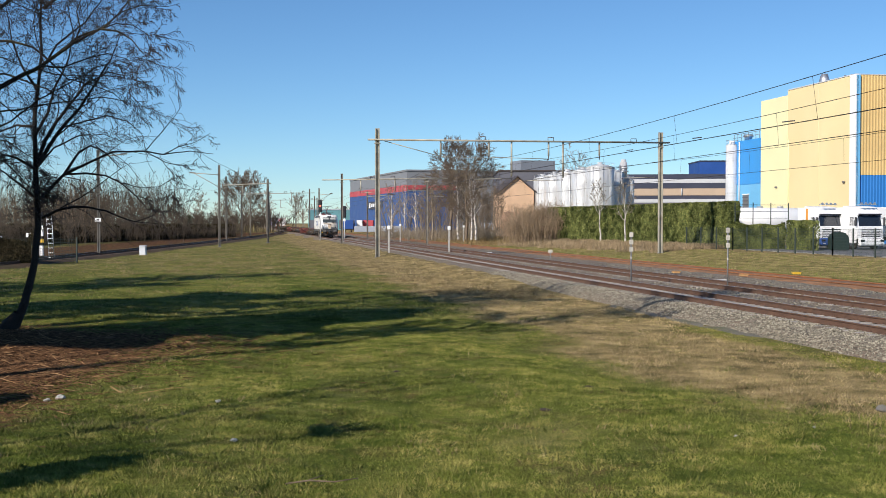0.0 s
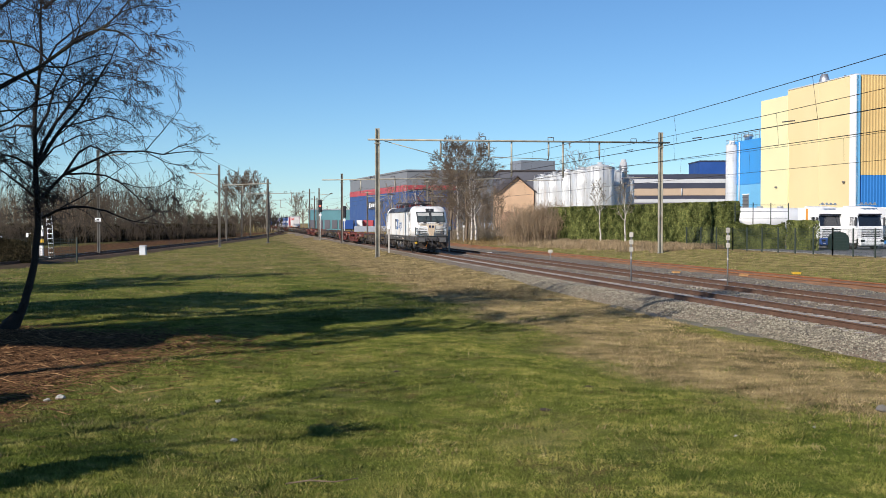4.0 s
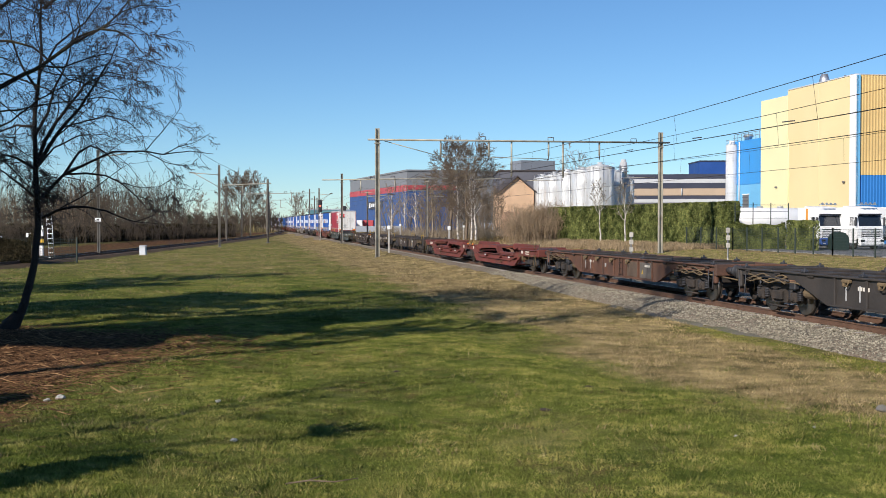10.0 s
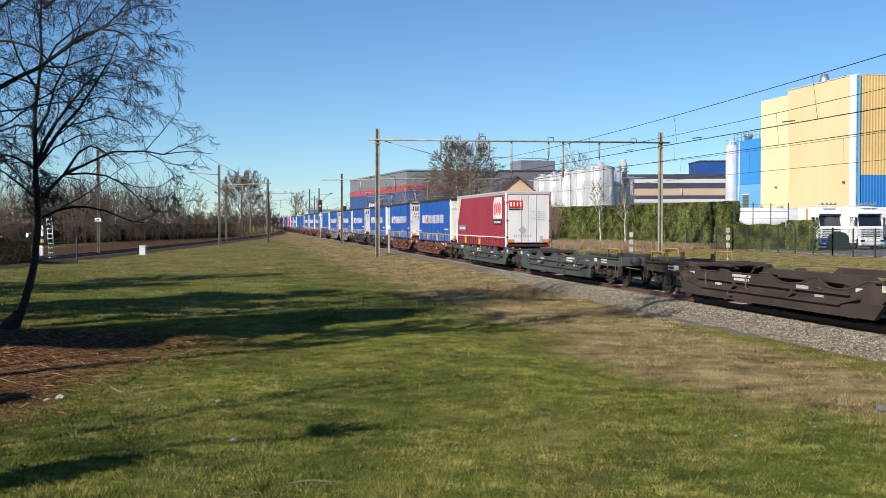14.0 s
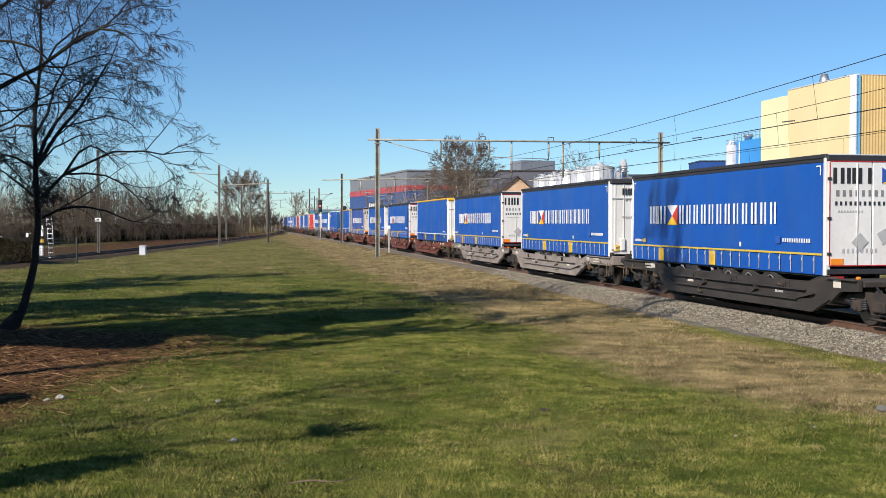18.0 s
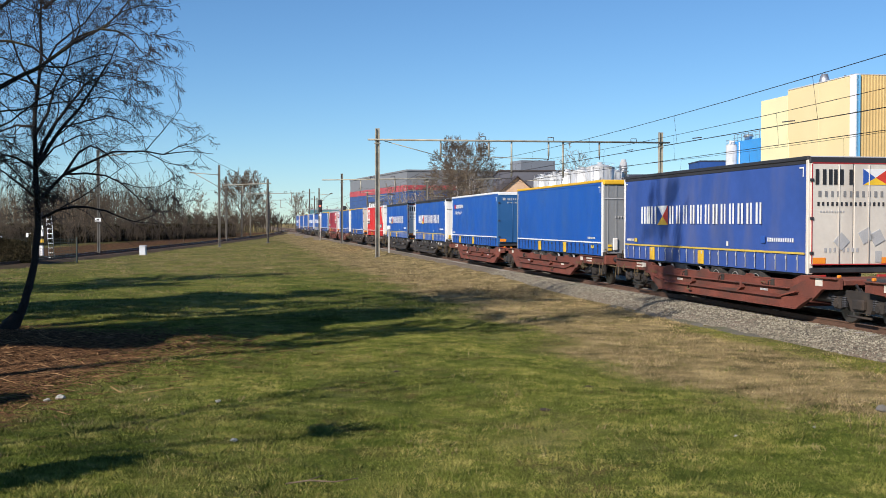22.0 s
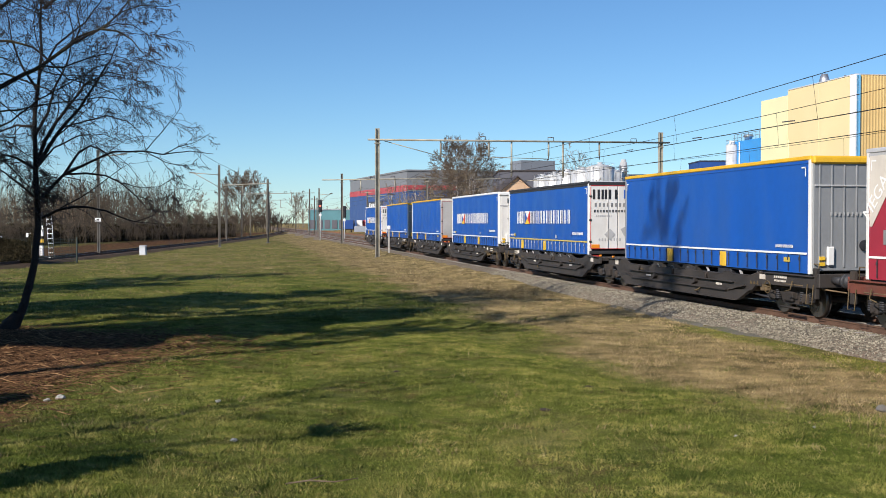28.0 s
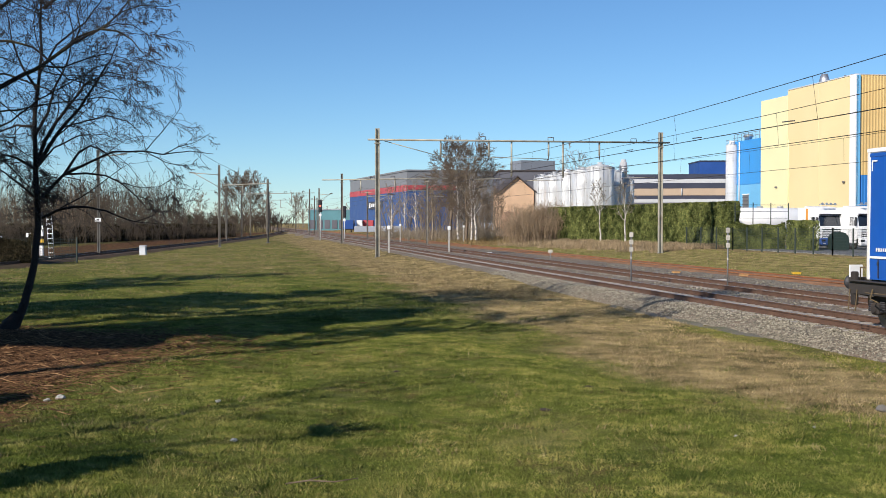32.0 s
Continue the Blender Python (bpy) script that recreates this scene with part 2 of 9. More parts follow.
def stony(t, p):
    ns, ln = t.nodes, t.links
    geo = ns.new("ShaderNodeNewGeometry")
    vo = ns.new("ShaderNodeTexVoronoi")
    vo.inputs["Scale"].default_value = 17.0
    ln.new(geo.outputs["Position"], vo.inputs["Vector"])
    n = ns.new("ShaderNodeTexNoise")
    n.inputs["Scale"].default_value, n.inputs["Detail"].default_value = 0.6, 6.0
    ln.new(geo.outputs["Position"], n.inputs["Vector"])
    sep = ns.new("ShaderNodeSeparateColor")
    ln.new(vo.outputs["Color"], sep.inputs[0])
    r = ns.new("ShaderNodeValToRGB")
    r.color_ramp.elements[0].position, r.color_ramp.elements[0].color = 0.0, (0.085, 0.073, 0.056, 1)
    r.color_ramp.elements[1].position, r.color_ramp.elements[1].color = 1.0, (0.33, 0.285, 0.195, 1)
    ln.new(sep.outputs[0], r.inputs[0])
    mx = ns.new("ShaderNodeMix")
    mx.data_type = "RGBA"
    rr = ns.new("ShaderNodeMapRange")
    rr.inputs["From Min"].default_value, rr.inputs["From Max"].default_value, rr.inputs["To Max"].default_value = 0.32, 0.62, 0.75
    ln.new(n.outputs[0], rr.inputs["Value"])
    ln.new(rr.outputs[0], mx.inputs[0])
    ln.new(r.outputs[0], mx.inputs[6])
    mx.inputs[7].default_value = (0.17, 0.12, 0.085, 1)
    ln.new(mx.outputs[2], p.inputs["Base Color"])
    p.inputs["Roughness"].default_value = 0.95
    bu = ns.new("ShaderNodeBump")
    bu.inputs["Strength"].default_value, bu.inputs["Distance"].default_value = 0.9, 0.05
    bu.invert = True
    ln.new(vo.outputs["Distance"], bu.inputs["Height"])
    ln.new(bu.outputs[0], p.inputs["Normal"])


def island(base, spread, clump=0.0):
    """Colour that differs from piece to piece."""
    def build(t, p):
        ns, ln = t.nodes, t.links
        geo = ns.new("ShaderNodeNewGeometry")
        r = ns.new("ShaderNodeValToRGB")
        for i, c in enumerate((base, spread)):
            r.color_ramp.elements[i].color = (*c, 1)
        ln.new(geo.outputs["Random Per Island"], r.inputs[0])
        if clump:
            n = ns.new("ShaderNodeTexNoise")
            n.inputs["Scale"].default_value, n.inputs["Detail"].default_value = clump, 4.0
            ln.new(geo.outputs["Position"], n.inputs["Vector"])
            q = ns.new("ShaderNodeValToRGB")
            q.color_ramp.elements[0].position, q.color_ramp.elements[0].color = 0.36, (0.32, 0.36, 0.30, 1)
            q.color_ramp.elements[1].position, q.color_ramp.elements[1].color = 0.64, (1.5, 1.42, 1.35, 1)
            ln.new(n.outputs[0], q.inputs[0])
            x = ns.new("ShaderNodeMix")
            x.data_type, x.blend_type = "RGBA", "MULTIPLY"
            x.inputs[0].default_value = 1.0
            ln.new(r.outputs[0], x.inputs[6])
            ln.new(q.outputs[0], x.inputs[7])
            ln.new(x.outputs[2], p.inputs["Base Color"])
        else:
            ln.new(r.outputs[0], p.inputs["Base Color"])
        p.inputs["Roughness"].default_value = 0.9
        p.inputs["Specular IOR Level"].default_value = 0.1
    return build


def tufted(stops, cell, broad, shares=(0.22, 0.48, 0.30)):
    """Grass whose colour changes from tuft to tuft, from patch to patch and from blade to blade."""
    def build(t, p):
        ns, ln = t.nodes, t.links
        geo = ns.new("ShaderNodeNewGeometry")
        vo = ns.new("ShaderNodeTexVoronoi")
        vo.inputs["Scale"].default_value = cell
        ln.new(geo.outputs["Position"], vo.inputs["Vector"])
        sep = ns.new("ShaderNodeSeparateColor")
        ln.new(vo.outputs["Color"], sep.inputs[0])
        n = ns.new("ShaderNodeTexNoise")
        n.inputs["Scale"].default_value, n.inputs["Detail"].default_value = broad, 4.0
        ln.new(geo.outputs["Position"], n.inputs["Vector"])
        r = ns.new("ShaderNodeMapRange")
        r.inputs["From Min"].default_value, r.inputs["From Max"].default_value, r.inputs["To Max"].default_value = 0.34, 0.66, shares[0]
        ln.new(n.outputs[0], r.inputs["Value"])
        val = r.outputs[0]
        for src, k in ((sep.outputs[0], shares[1]), (geo.outputs["Random Per Island"], shares[2])):
            m = ns.new("ShaderNodeMath")
            m.operation = "MULTIPLY_ADD"
            ln.new(src, m.inputs[0])
            m.inputs[1].default_value = k
            ln.new(val, m.inputs[2])
            val = m.outputs[0]
        q = ns.new("ShaderNodeValToRGB")
        for i, (at, c) in enumerate(stops):
            e = q.color_ramp.elements[i] if i < 2 else q.color_ramp.elements.new(at)
            e.position, e.color = at, (*c, 1)
        ln.new(val, q.inputs[0])
        ln.new(q.outputs[0], p.inputs["Base Color"])
        p.inputs["Roughness"].default_value = 0.85
        p.inputs["Specular IOR Level"].default_value = 0.15
    return build


M_GRASS = zone_material("meadow", grassy)
M_BALLAST = zone_material("ballast", stony)
M_STONES = zone_material("ballast_stones", island((0.085, 0.075, 0.058), (0.37, 0.335, 0.25)))
M_BLADE = zone_material("grass_blades", tufted([(0.15, (0.030, 0.056, 0.007)), (0.92, (0.50, 0.42, 0.155)), (0.42, (0.143, 0.170, 0.027)), (0.66, (0.30, 0.288, 0.070))], 7.0, 1.5, (0.36, 0.36, 0.26)))
M_BLADEFAR = zone_material("far_grass_blades", tufted([(0.15, (0.040, 0.064, 0.011)), (0.92, (0.40, 0.345, 0.125)), (0.5, (0.165, 0.185, 0.042))], 2.6, 0.5))
M_TUSSOCK = zone_material("tussock_blades", tufted([(0.15, (0.026, 0.042, 0.007)), (0.9, (0.34, 0.28, 0.095)), (0.5, (0.105, 0.125, 0.024))], 3.0, 0.6))
M_DRYTUFT = zone_material("dry_tussock_blades", tufted([(0.15, (0.072, 0.053, 0.026)), (0.9, (0.52, 0.40, 0.22)), (0.5, (0.235, 0.18, 0.090))], 3.0, 0.9))
M_MOSS = zone_material("moss", tufted([(0.15, (0.050, 0.060, 0.006)), (0.9, (0.32, 0.27, 0.045)), (0.5, (0.145, 0.150, 0.016))], 5.0, 1.2))
M_STRAW = zone_material("straw_blades", island((0.215, 0.165, 0.082), (0.60, 0.465, 0.26), 1.8))
# ---- the line of the railway ----
KNOT_S = [-700, -31, 41, 82, 92, 112, 126, 200, 250, 300, 2000]
KNOT_K = [0.0, 0.364, 0.3585, 0.1245, -0.20, -0.20, 0.02, 0.05, 0.05, 0.0, 0.0]   # 1/km
TS = np.arange(-700.0, 1500.1, 0.5)
_k = np.interp(TS, KNOT_S, KNOT_K) / 1000.0
_i0 = int(np.argmin(np.abs(TS)))
TH = np.concatenate([[0], np.cumsum((_k[1:] + _k[:-1]) * 0.25)])
TH = TH - TH[_i0] - 0.2059
TX = np.concatenate([[0], np.cumsum(np.sin((TH[1:] + TH[:-1]) / 2) * 0.5)])
TY = np.concatenate([[0], np.cumsum(np.cos((TH[1:] + TH[:-1]) / 2) * 0.5)])
TX, TY = TX - TX[_i0] + 16.635, TY - TY[_i0]


def on_track(s, lat=0.0, z=0.0):
    """A place beside the line: s metres along it, lat to its right (away from the viewer)."""
    th = float(np.interp(s, TS, TH))
    return Vector((float(np.interp(s, TS, TX)) + lat * math.cos(th), float(np.interp(s, TS, TY)) - lat * math.sin(th), z))


def heading(s):
    return float(np.interp(s, TS, TH))


def lateral(x, y):
    return (x - np.interp(y, TY, TX)) * np.cos(np.interp(y, TY, TH))


BRANCH = [(-27.5, -60), (-28.6, 0), (-29.5, 45), (-29.9, 85), (-30.6, 108), (-32.3, 148), (-34.6, 190), (-39.2, 250), (-47.6, 330)]
BRY = np.array([p[1] for p in BRANCH], float)
BRX = np.array([p[0] for p in BRANCH], float)
_t = np.arange(-60.0, 330.1, 1.0)
_bx = np.interp(_t, BRY, BRX)
_bx = np.convolve(np.pad(_bx, 25, mode="edge"), np.ones(51) / 51, "valid")


def branch_x(y):
    return np.interp(y, _t, _bx)


def smooth(a, b, x):
    u = np.clip((x - a) / (b - a), 0, 1)
    return u * u * (3 - 2 * u)


LOW = -0.43


def ground_z(x, y):
    la = lateral(x, y)
    z = LOW + 0.56 * smooth(17, 26, la) * smooth(-40, 10, y)
    near = (1 - smooth(60, 160, np.hypot(x, y))) * (1 - smooth(-4.5, -3.0, la))
    z = z + near * 0.05 * (np.sin(x * 0.83 + 1.3 * np.sin(y * 0.41)) * np.sin(y * 0.67 + 0.9 * np.sin(x * 0.37)))
    mound = np.exp(-((x + 11.6) / 2.6) ** 2 - ((y - 25.6) / 2.2) ** 2)
    z = z + 0.27 * smooth(-4.4, -2.8, la) * (1 - smooth(-2.3, -1.7, la)) * smooth(42, 66, y)
    return z + 0.32 * mound


gx = np.concatenate([-np.geomspace(3500, 62, 22), np.arange(-60, 60, 0.75), np.geomspace(62, 3500, 22)])
gy = np.concatenate([-np.geomspace(2500, 10, 14), np.arange(0, 8, 2.0), np.arange(8, 60, 0.6), np.arange(60, 170, 2.2), np.geomspace(172, 4500, 24)])
GX, GY = np.meshgrid(gx, gy)
GZ = ground_z(GX, GY)
nx, ny = len(gx), len(gy)
gv = np.stack([GX, GY, GZ], -1).reshape(-1, 3)
ii = np.arange((ny - 1) * nx).reshape(ny - 1, nx)[:, :-1].ravel()
gf = np.stack([ii, ii + 1, ii + 1 + nx, ii + nx], -1)
gme = bpy.data.meshes.new("ground")
gme.from_pydata(gv.tolist(), [], gf.tolist())
gme.polygons.foreach_set("use_smooth", [True] * len(gf))
gla = lateral(GX, GY).ravel()
X_, Y_ = GX.ravel(), GY.ravel()


def dryness(x, y, la):
    """How much straw stands in the grass: a band beside the line, strips on the meadow, all beyond the tracks."""
    d = 1.35 * smooth(-9.2, -7.0, la + 0.5 * np.sin(y * 0.6) + 0.3 * np.sin(y * 1.7 + x)) * (1 - 0.8 * smooth(-4.2, -3.7, la) * (1 - smooth(27, 36, y))) * (0.2 + 0.8 * smooth(15.9, 18.7, y + 0.4 * np.sin(1.3 * x) + 0.25 * np.sin(3.1 * x)))
    d = d + 0.95 * smooth(-2, 0, la) * (1 - 0.95 * smooth(13.6, 15.5, la))
    d = d + 0.35 * smooth(45, 80, y) * (1 - smooth(-9, -5, la))
    return np.clip(d + 0.12 * np.sin(x * 0.9) * np.sin(y * 0.5 + x * 0.2), 0, 1)


def littered(x, y):
    return np.clip(1.25 * np.exp(-((x + 12.2) / 4.4) ** 2 - ((y - 25.3) / 5.0) ** 2) + 1.0 * np.exp(-((x + 9.6) / 2.0) ** 2 - ((y - 20.2) / 3.8) ** 2) + 0.7 * np.exp(-((x + 7.2) / 1.0) ** 2 - ((y - 15.4) / 2.6) ** 2)
                   + 0.9 * np.exp(-((x - branch_x(y) + 9) / 6.0) ** 2) * (y > 60) * (y < 330), 0, 1)


for nm, val in (("dry", dryness(X_, Y_, gla)), ("litter", littered(X_, Y_))):
    gme.attributes.new(nm, "FLOAT", "POINT").data.foreach_set("value", np.asarray(val, np.float32))
gme.materials.append(M_GRASS)
gme.update()
ground = tagged(new("ground", gme), "mown winter meadow, green with straw-coloured strips", "ground", kind="structure")


# ---- ballast, rails and sleepers ----
def strip(samples, profile, place, rough=0.0):
    """A cross-section (lateral, z) carried along a line."""
    b = Build()
    n = len(profile)
    vs = []
    for s in samples:
        for la, z in profile:
            j = rough * (random.random() - 0.5)
            vs.append(tuple(place(s, la + 3 * j, z + j)))
    fs = [(i * n + k, i * n + k + 1, (i + 1) * n + k + 1, (i + 1) * n + k) for i in range(len(samples) - 1) for k in range(n - 1)]
    return b.add(vs, fs, 0, rough > 0)


def stations(step_near=1.0, far=1100.0):
    return np.concatenate([np.arange(-660, 10, 8.0), np.arange(10, 120, step_near), np.arange(120, 300, 4.0), np.arange(300, far, 10.0)])


def on_branch(y, la, z):
    x = float(branch_x(y))
    d = float(branch_x(y + 1)) - x
    c = 1 / math.hypot(1, d)
    return Vector((x + la * c, y - la * d * c, z))


bed = [(-2.9, -0.52), (-2.6, -0.38), (-2.25, -0.27), (-1.9, -0.19), (-0.95, -0.17), (-0.60, -0.20), (0, -0.205), (0.60, -0.20), (0.95, -0.165), (2.0, -0.165), (3.0, -0.165), (4.0, -0.165), (5.2, -0.165), (5.9, -0.19), (6.9, -0.30), (8.6, -0.34), (10.4, -0.37), (11.3, -0.52)]
tagged(part("ballast_bed", strip(stations(0.5), bed, on_track, 0.05), M_BALLAST), "grey crushed-stone ballast under both running lines", "ballast", kind="structure")
bed2 = [(10.5, -0.5), (11.0, -0.36), (12.6, -0.345), (14.0, -0.37), (14.7, -0.5)]
M_RUSTBED = mat("rust_stained_ballast", (0.25, 0.125, 0.055), 0.95, 0, 0.3, 0.8, 0.35, 12, 0.6)
tagged(part("siding_bed", strip(stations(2.0), bed2, on_track, 0.04), M_RUSTBED), "rust-stained overgrown bed of the siding", "ballast", kind="structure")
M_DARKBED = mat("dark_overgrown_ballast", (0.070, 0.048, 0.031), 0.95, 0, 0.3, 0.8, 0.35, 12, 0.6, (0.085, 0.075, 0.028), 0.5, 0.5, spec=0.1)
brs = np.arange(-50, 331, 3.0)
tagged(part("branch_bed", strip(brs, [(-2.6, -0.5), (-1.7, -0.3), (0, -0.27), (1.7, -0.3), (2.6, -0.5)], on_branch, 0.05), M_DARKBED), "dark ballast under the branch line", "ballast", kind="structure")

tagged(part("gravel_path", strip(np.arange(26, 47, 0.7), [(-3.2, -0.47), (-3.05, -0.415), (-2.8, -0.405), (-2.45, -0.42)], lambda s, la, z: on_track(s, la, z - 0.14 * max(0.0, 1 - (s - 26) / 4) - 0.14 * max(0.0, 1 - (46.2 - s) / 8)), 0.06), M_GRAVEL), "narrow grey gravel edge along the ballast", "gravel", kind="structure")

HEADW, FOOT, RH = 0.036, 0.075, 0.165


def rail_mesh(samples, place, centre, z0, top):
    """A flat-bottomed rail; the running surface has a material of its own."""
    prof = [(-FOOT, -RH), (-FOOT, -RH + 0.015), (-0.012, -RH + 0.035), (-0.012, -0.045), (-HEADW, -0.035), (-HEADW, -0.006), (-HEADW + 0.006, 0),
            (HEADW - 0.006, 0), (HEADW, -0.006), (HEADW, -0.035), (0.012, -0.045), (0.012, -RH + 0.035), (FOOT, -RH + 0.015), (FOOT, -RH)]
    b = strip(samples, [(centre + a, z0 + h) for a, h in prof], place)
    n = len(prof) - 1
    b.mi = [1 if i % n == 6 else 0 for i in range(len(b.f))]
    return part("rail", b, [M_RAIL if top else M_RUSTY, M_RAILTOP if top else M_RUSTY])


def track(name, label, place, samples, centre, z0, sleeper_s, far_s, top, wood=False):
    t = tagged(new(name), label, "railway track", kind="structure")
    for side in (-0.7535, 0.7535):
        rail_mesh(samples, place, centre + side, z0, top).parent = t
    sl = Build().box(0, 0, 0, 2.5, 0.26, 0.12, 0.015)
    for side in (-0.7535, 0.7535):
        for k in (-0.1, 0.1):
            sl.box(side + k, 0, 0.075, 0.06, 0.1, 0.05, 0.008, 1)
    me = sl.mesh("sleeper")
    me.materials.append(M_WOODSLEEPER if wood else M_SLEEPER)
    me.materials.append(M_RAIL)
    for s in sleeper_s:
        o = part("sleeper", me, None, t)
        p, q = place(s, centre, z0 - RH - 0.055), place(s + 0.5, centre, z0 - RH - 0.055)
        o.matrix_local = Matrix.Translation(p) @ Matrix.Rotation(math.atan2(q.y - p.y, q.x - p.x) - math.pi / 2, 4, "Z")
    b = Build()
    for s in far_s:
        p, q = place(s, centre, z0 - RH - 0.055), place(s + 0.5, centre, z0 - RH - 0.055)
        m = Matrix.Translation(p) @ Matrix.Rotation(math.atan2(q.y - p.y, q.x - p.x) - math.pi / 2, 4, "Z")
        c = Build().box(0, 0, 0, 2.5, 0.26, 0.12)
        b.add([tuple(m @ Vector(v)) for v in c.v], c.f)
    part("far_sleepers", b, M_WOODSLEEPER if wood else M_SLEEPER, t)["kind"] = "stuff"
    return t


RS = stations(1.0)
track("track_near", "running line with brown rails on concrete sleepers", on_track, RS, 0.0, 0.0, np.arange(22, 90, 0.6), np.arange(90, 300, 0.6), True)
track("track_middle", "second running line with brown rails on concrete sleepers", on_track, RS, 4.05, 0.0, np.arange(27, 75, 0.6), np.arange(75, 300, 0.6), True)
track("track_siding", "disused siding with bright rusty rails", on_track, RS, 12.6, -0.30, np.arange(44, 90, 0.65), np.arange(90, 240, 0.65), False, True)
track("track_branch", "branch line curving in across the meadow", on_branch, np.arange(-50, 331, 3.0), 0.0, -0.10, np.arange(80, 130, 0.65), np.arange(130, 330, 0.65), True, True)

# loose stones on the shoulder of the bed, too many to count
rng = np.random.default_rng(5)


def scatter_stones(n, s0, s1, l0, l1, zf, size):
    s = s0 + (s1 - s0) * rng.random(n) ** 1.4
    la = l0 + (l1 - l0) * rng.random(n)
    th = np.interp(s, TS, TH)
    c = np.stack([np.interp(s, TS, TX) + la * np.cos(th), np.interp(s, TS, TY) - la * np.sin(th), zf(la) + 0.0 * s], -1)
    octa = np.array([(1, 0, 0), (-1, 0, 0), (0, 1, 0), (0, -1, 0), (0, 0, 1), (0, 0, -1)], float)
    v = octa[None] * (0.6 + 0.8 * rng.random((n, 6, 1))) * (size * (0.6 + 0.8 * rng.random((n, 1, 1)))) * np.array([1, 1, 0.75])
    a = rng.random(n) * 6.28
    x = v[..., 0] * np.cos(a)[:, None] - v[..., 1] * np.sin(a)[:, None]
    y = v[..., 0] * np.sin(a)[:, None] + v[..., 1] * np.cos(a)[:, None]
    v = np.stack([x, y, v[..., 2]], -1) + c[:, None]
    f = np.array([(0, 2, 4), (2, 1, 4), (1, 3, 4), (3, 0, 4), (2, 0, 5), (1, 2, 5), (3, 1, 5), (0, 3, 5)])
    fs = (f[None] + 6 * np.arange(n)[:, None, None]).reshape(-1, 3)
    me = bpy.data.meshes.new("ballast_stones")
    me.from_pydata(v.reshape(-1, 3).tolist(), [], fs.tolist())
    me.materials.append(M_STONES)
    return me


def bed_z(la):
    return np.interp(la, [p[0] for p in bed], [p[1] for p in bed])


tagged(new("ballast_stones", scatter_stones(17000, 20, 62, -3.05, -0.9, bed_z, 0.032)), "loose grey ballast stones on the bed's shoulder", "ballast", kind="stuff")
tagged(new("ballast_stones", scatter_stones(14000, 22, 75, -0.65, 10.4, bed_z, 0.03)), "loose grey ballast stones between the rails", "ballast", kind="stuff")


# ---- grass blades and straw ----
def blades(name, n, x0, x1, y0, y1, want, h, w, lean, material, label, power=1.0):
    y = y0 + (y1 - y0) * rng.random(n) ** power
    x = x0 + (x1 - x0) * rng.random(n)
    patch = 0.5 + 0.5 * np.sin(1.9 * x + 1.2 * np.sin(1.1 * y)) * np.sin(1.5 * y + 1.4 * np.sin(0.8 * x + 1.0)) + 0.35 * np.sin(5.1 * x + 2 * np.sin(3.3 * y)) * np.sin(4.3 * y + 1.0)
    keep = (np.abs(x) < 0.43 * y + 0.6) & (rng.random(n) < want(x, y) * np.clip(0.5 + 0.6 * patch, 0.3, 1))
    x, y = x[keep], y[keep]
    n = len(x)
    z = ground_z(x, y) - 0.01
    a = rng.random(n) * 6.28
    hh = h * (0.5 + rng.random(n)) * np.clip(0.65 + 0.6 * patch[keep], 0.5, 1.4)
    ww = w * (0.7 + 0.6 * rng.random(n)) * (0.6 + 0.4 * np.minimum(y / 14, 3))
    lx, ly = (rng.random(n) - 0.5) * 2 * lean * hh, (rng.random(n) - 0.5) * 2 * lean * hh
    p = np.stack([x, y, z], -1)
    d = np.stack([np.cos(a) * ww, np.sin(a) * ww, 0 * a], -1)
    v = np.stack([p - d, p + d, p + np.stack([lx, ly, hh], -1)], 1).reshape(-1, 3)
    me = bpy.data.meshes.new(name)
    me.from_pydata(v.tolist(), [], np.arange(3 * n).reshape(-1, 3).tolist())
    me.materials.append(material)
    return tagged(new(name, me), label, "grass", kind="stuff")


def want_green(x, y):
    return np.clip(1.0 - dryness(x, y, lateral(x, y)) - 1.2 * littered(x, y), 0.06, 1) * (lateral(x, y) < -3.1)


def want_straw(x, y):
    return np.clip(dryness(x, y, lateral(x, y)) ** 1.3 + 0.035, 0, 1) * (lateral(x, y) < -3.0) * (littered(x, y) < 0.6)


blades("grass", 1250000, -13, 13, 10.5, 34, want_green, 0.033, 0.0048, 1.2, M_BLADE, "short green meadow grass", 1.5)
blades("grass", 260000, -45, 14, 33, 150, want_green, 0.05, 0.014, 1.0, M_BLADEFAR, "short green meadow grass", 2.0)
blades("straw", 190000, -10, 12, 11, 48, want_straw, 0.055, 0.0038, 0.9, M_STRAW, "dry straw-coloured grass", 1.2)
blades("straw", 75000, -40, 9, 46, 190, want_straw, 0.07, 0.005, 1.0, M_STRAW, "dry straw-coloured grass", 2.0)


def mossy(x, y):
    la = lateral(x, y) + 0.15 * np.sin(2.1 * y)
    return smooth(-4.1, -3.7, la) * (1 - smooth(-2.9, -2.65, la)) * (1 - smooth(27, 31, y))


blades("moss", 110000, 5.5, 12, 14, 31, mossy, 0.024, 0.0060, 1.3, M_MOSS, "yellow-green moss along the foot of the ballast")


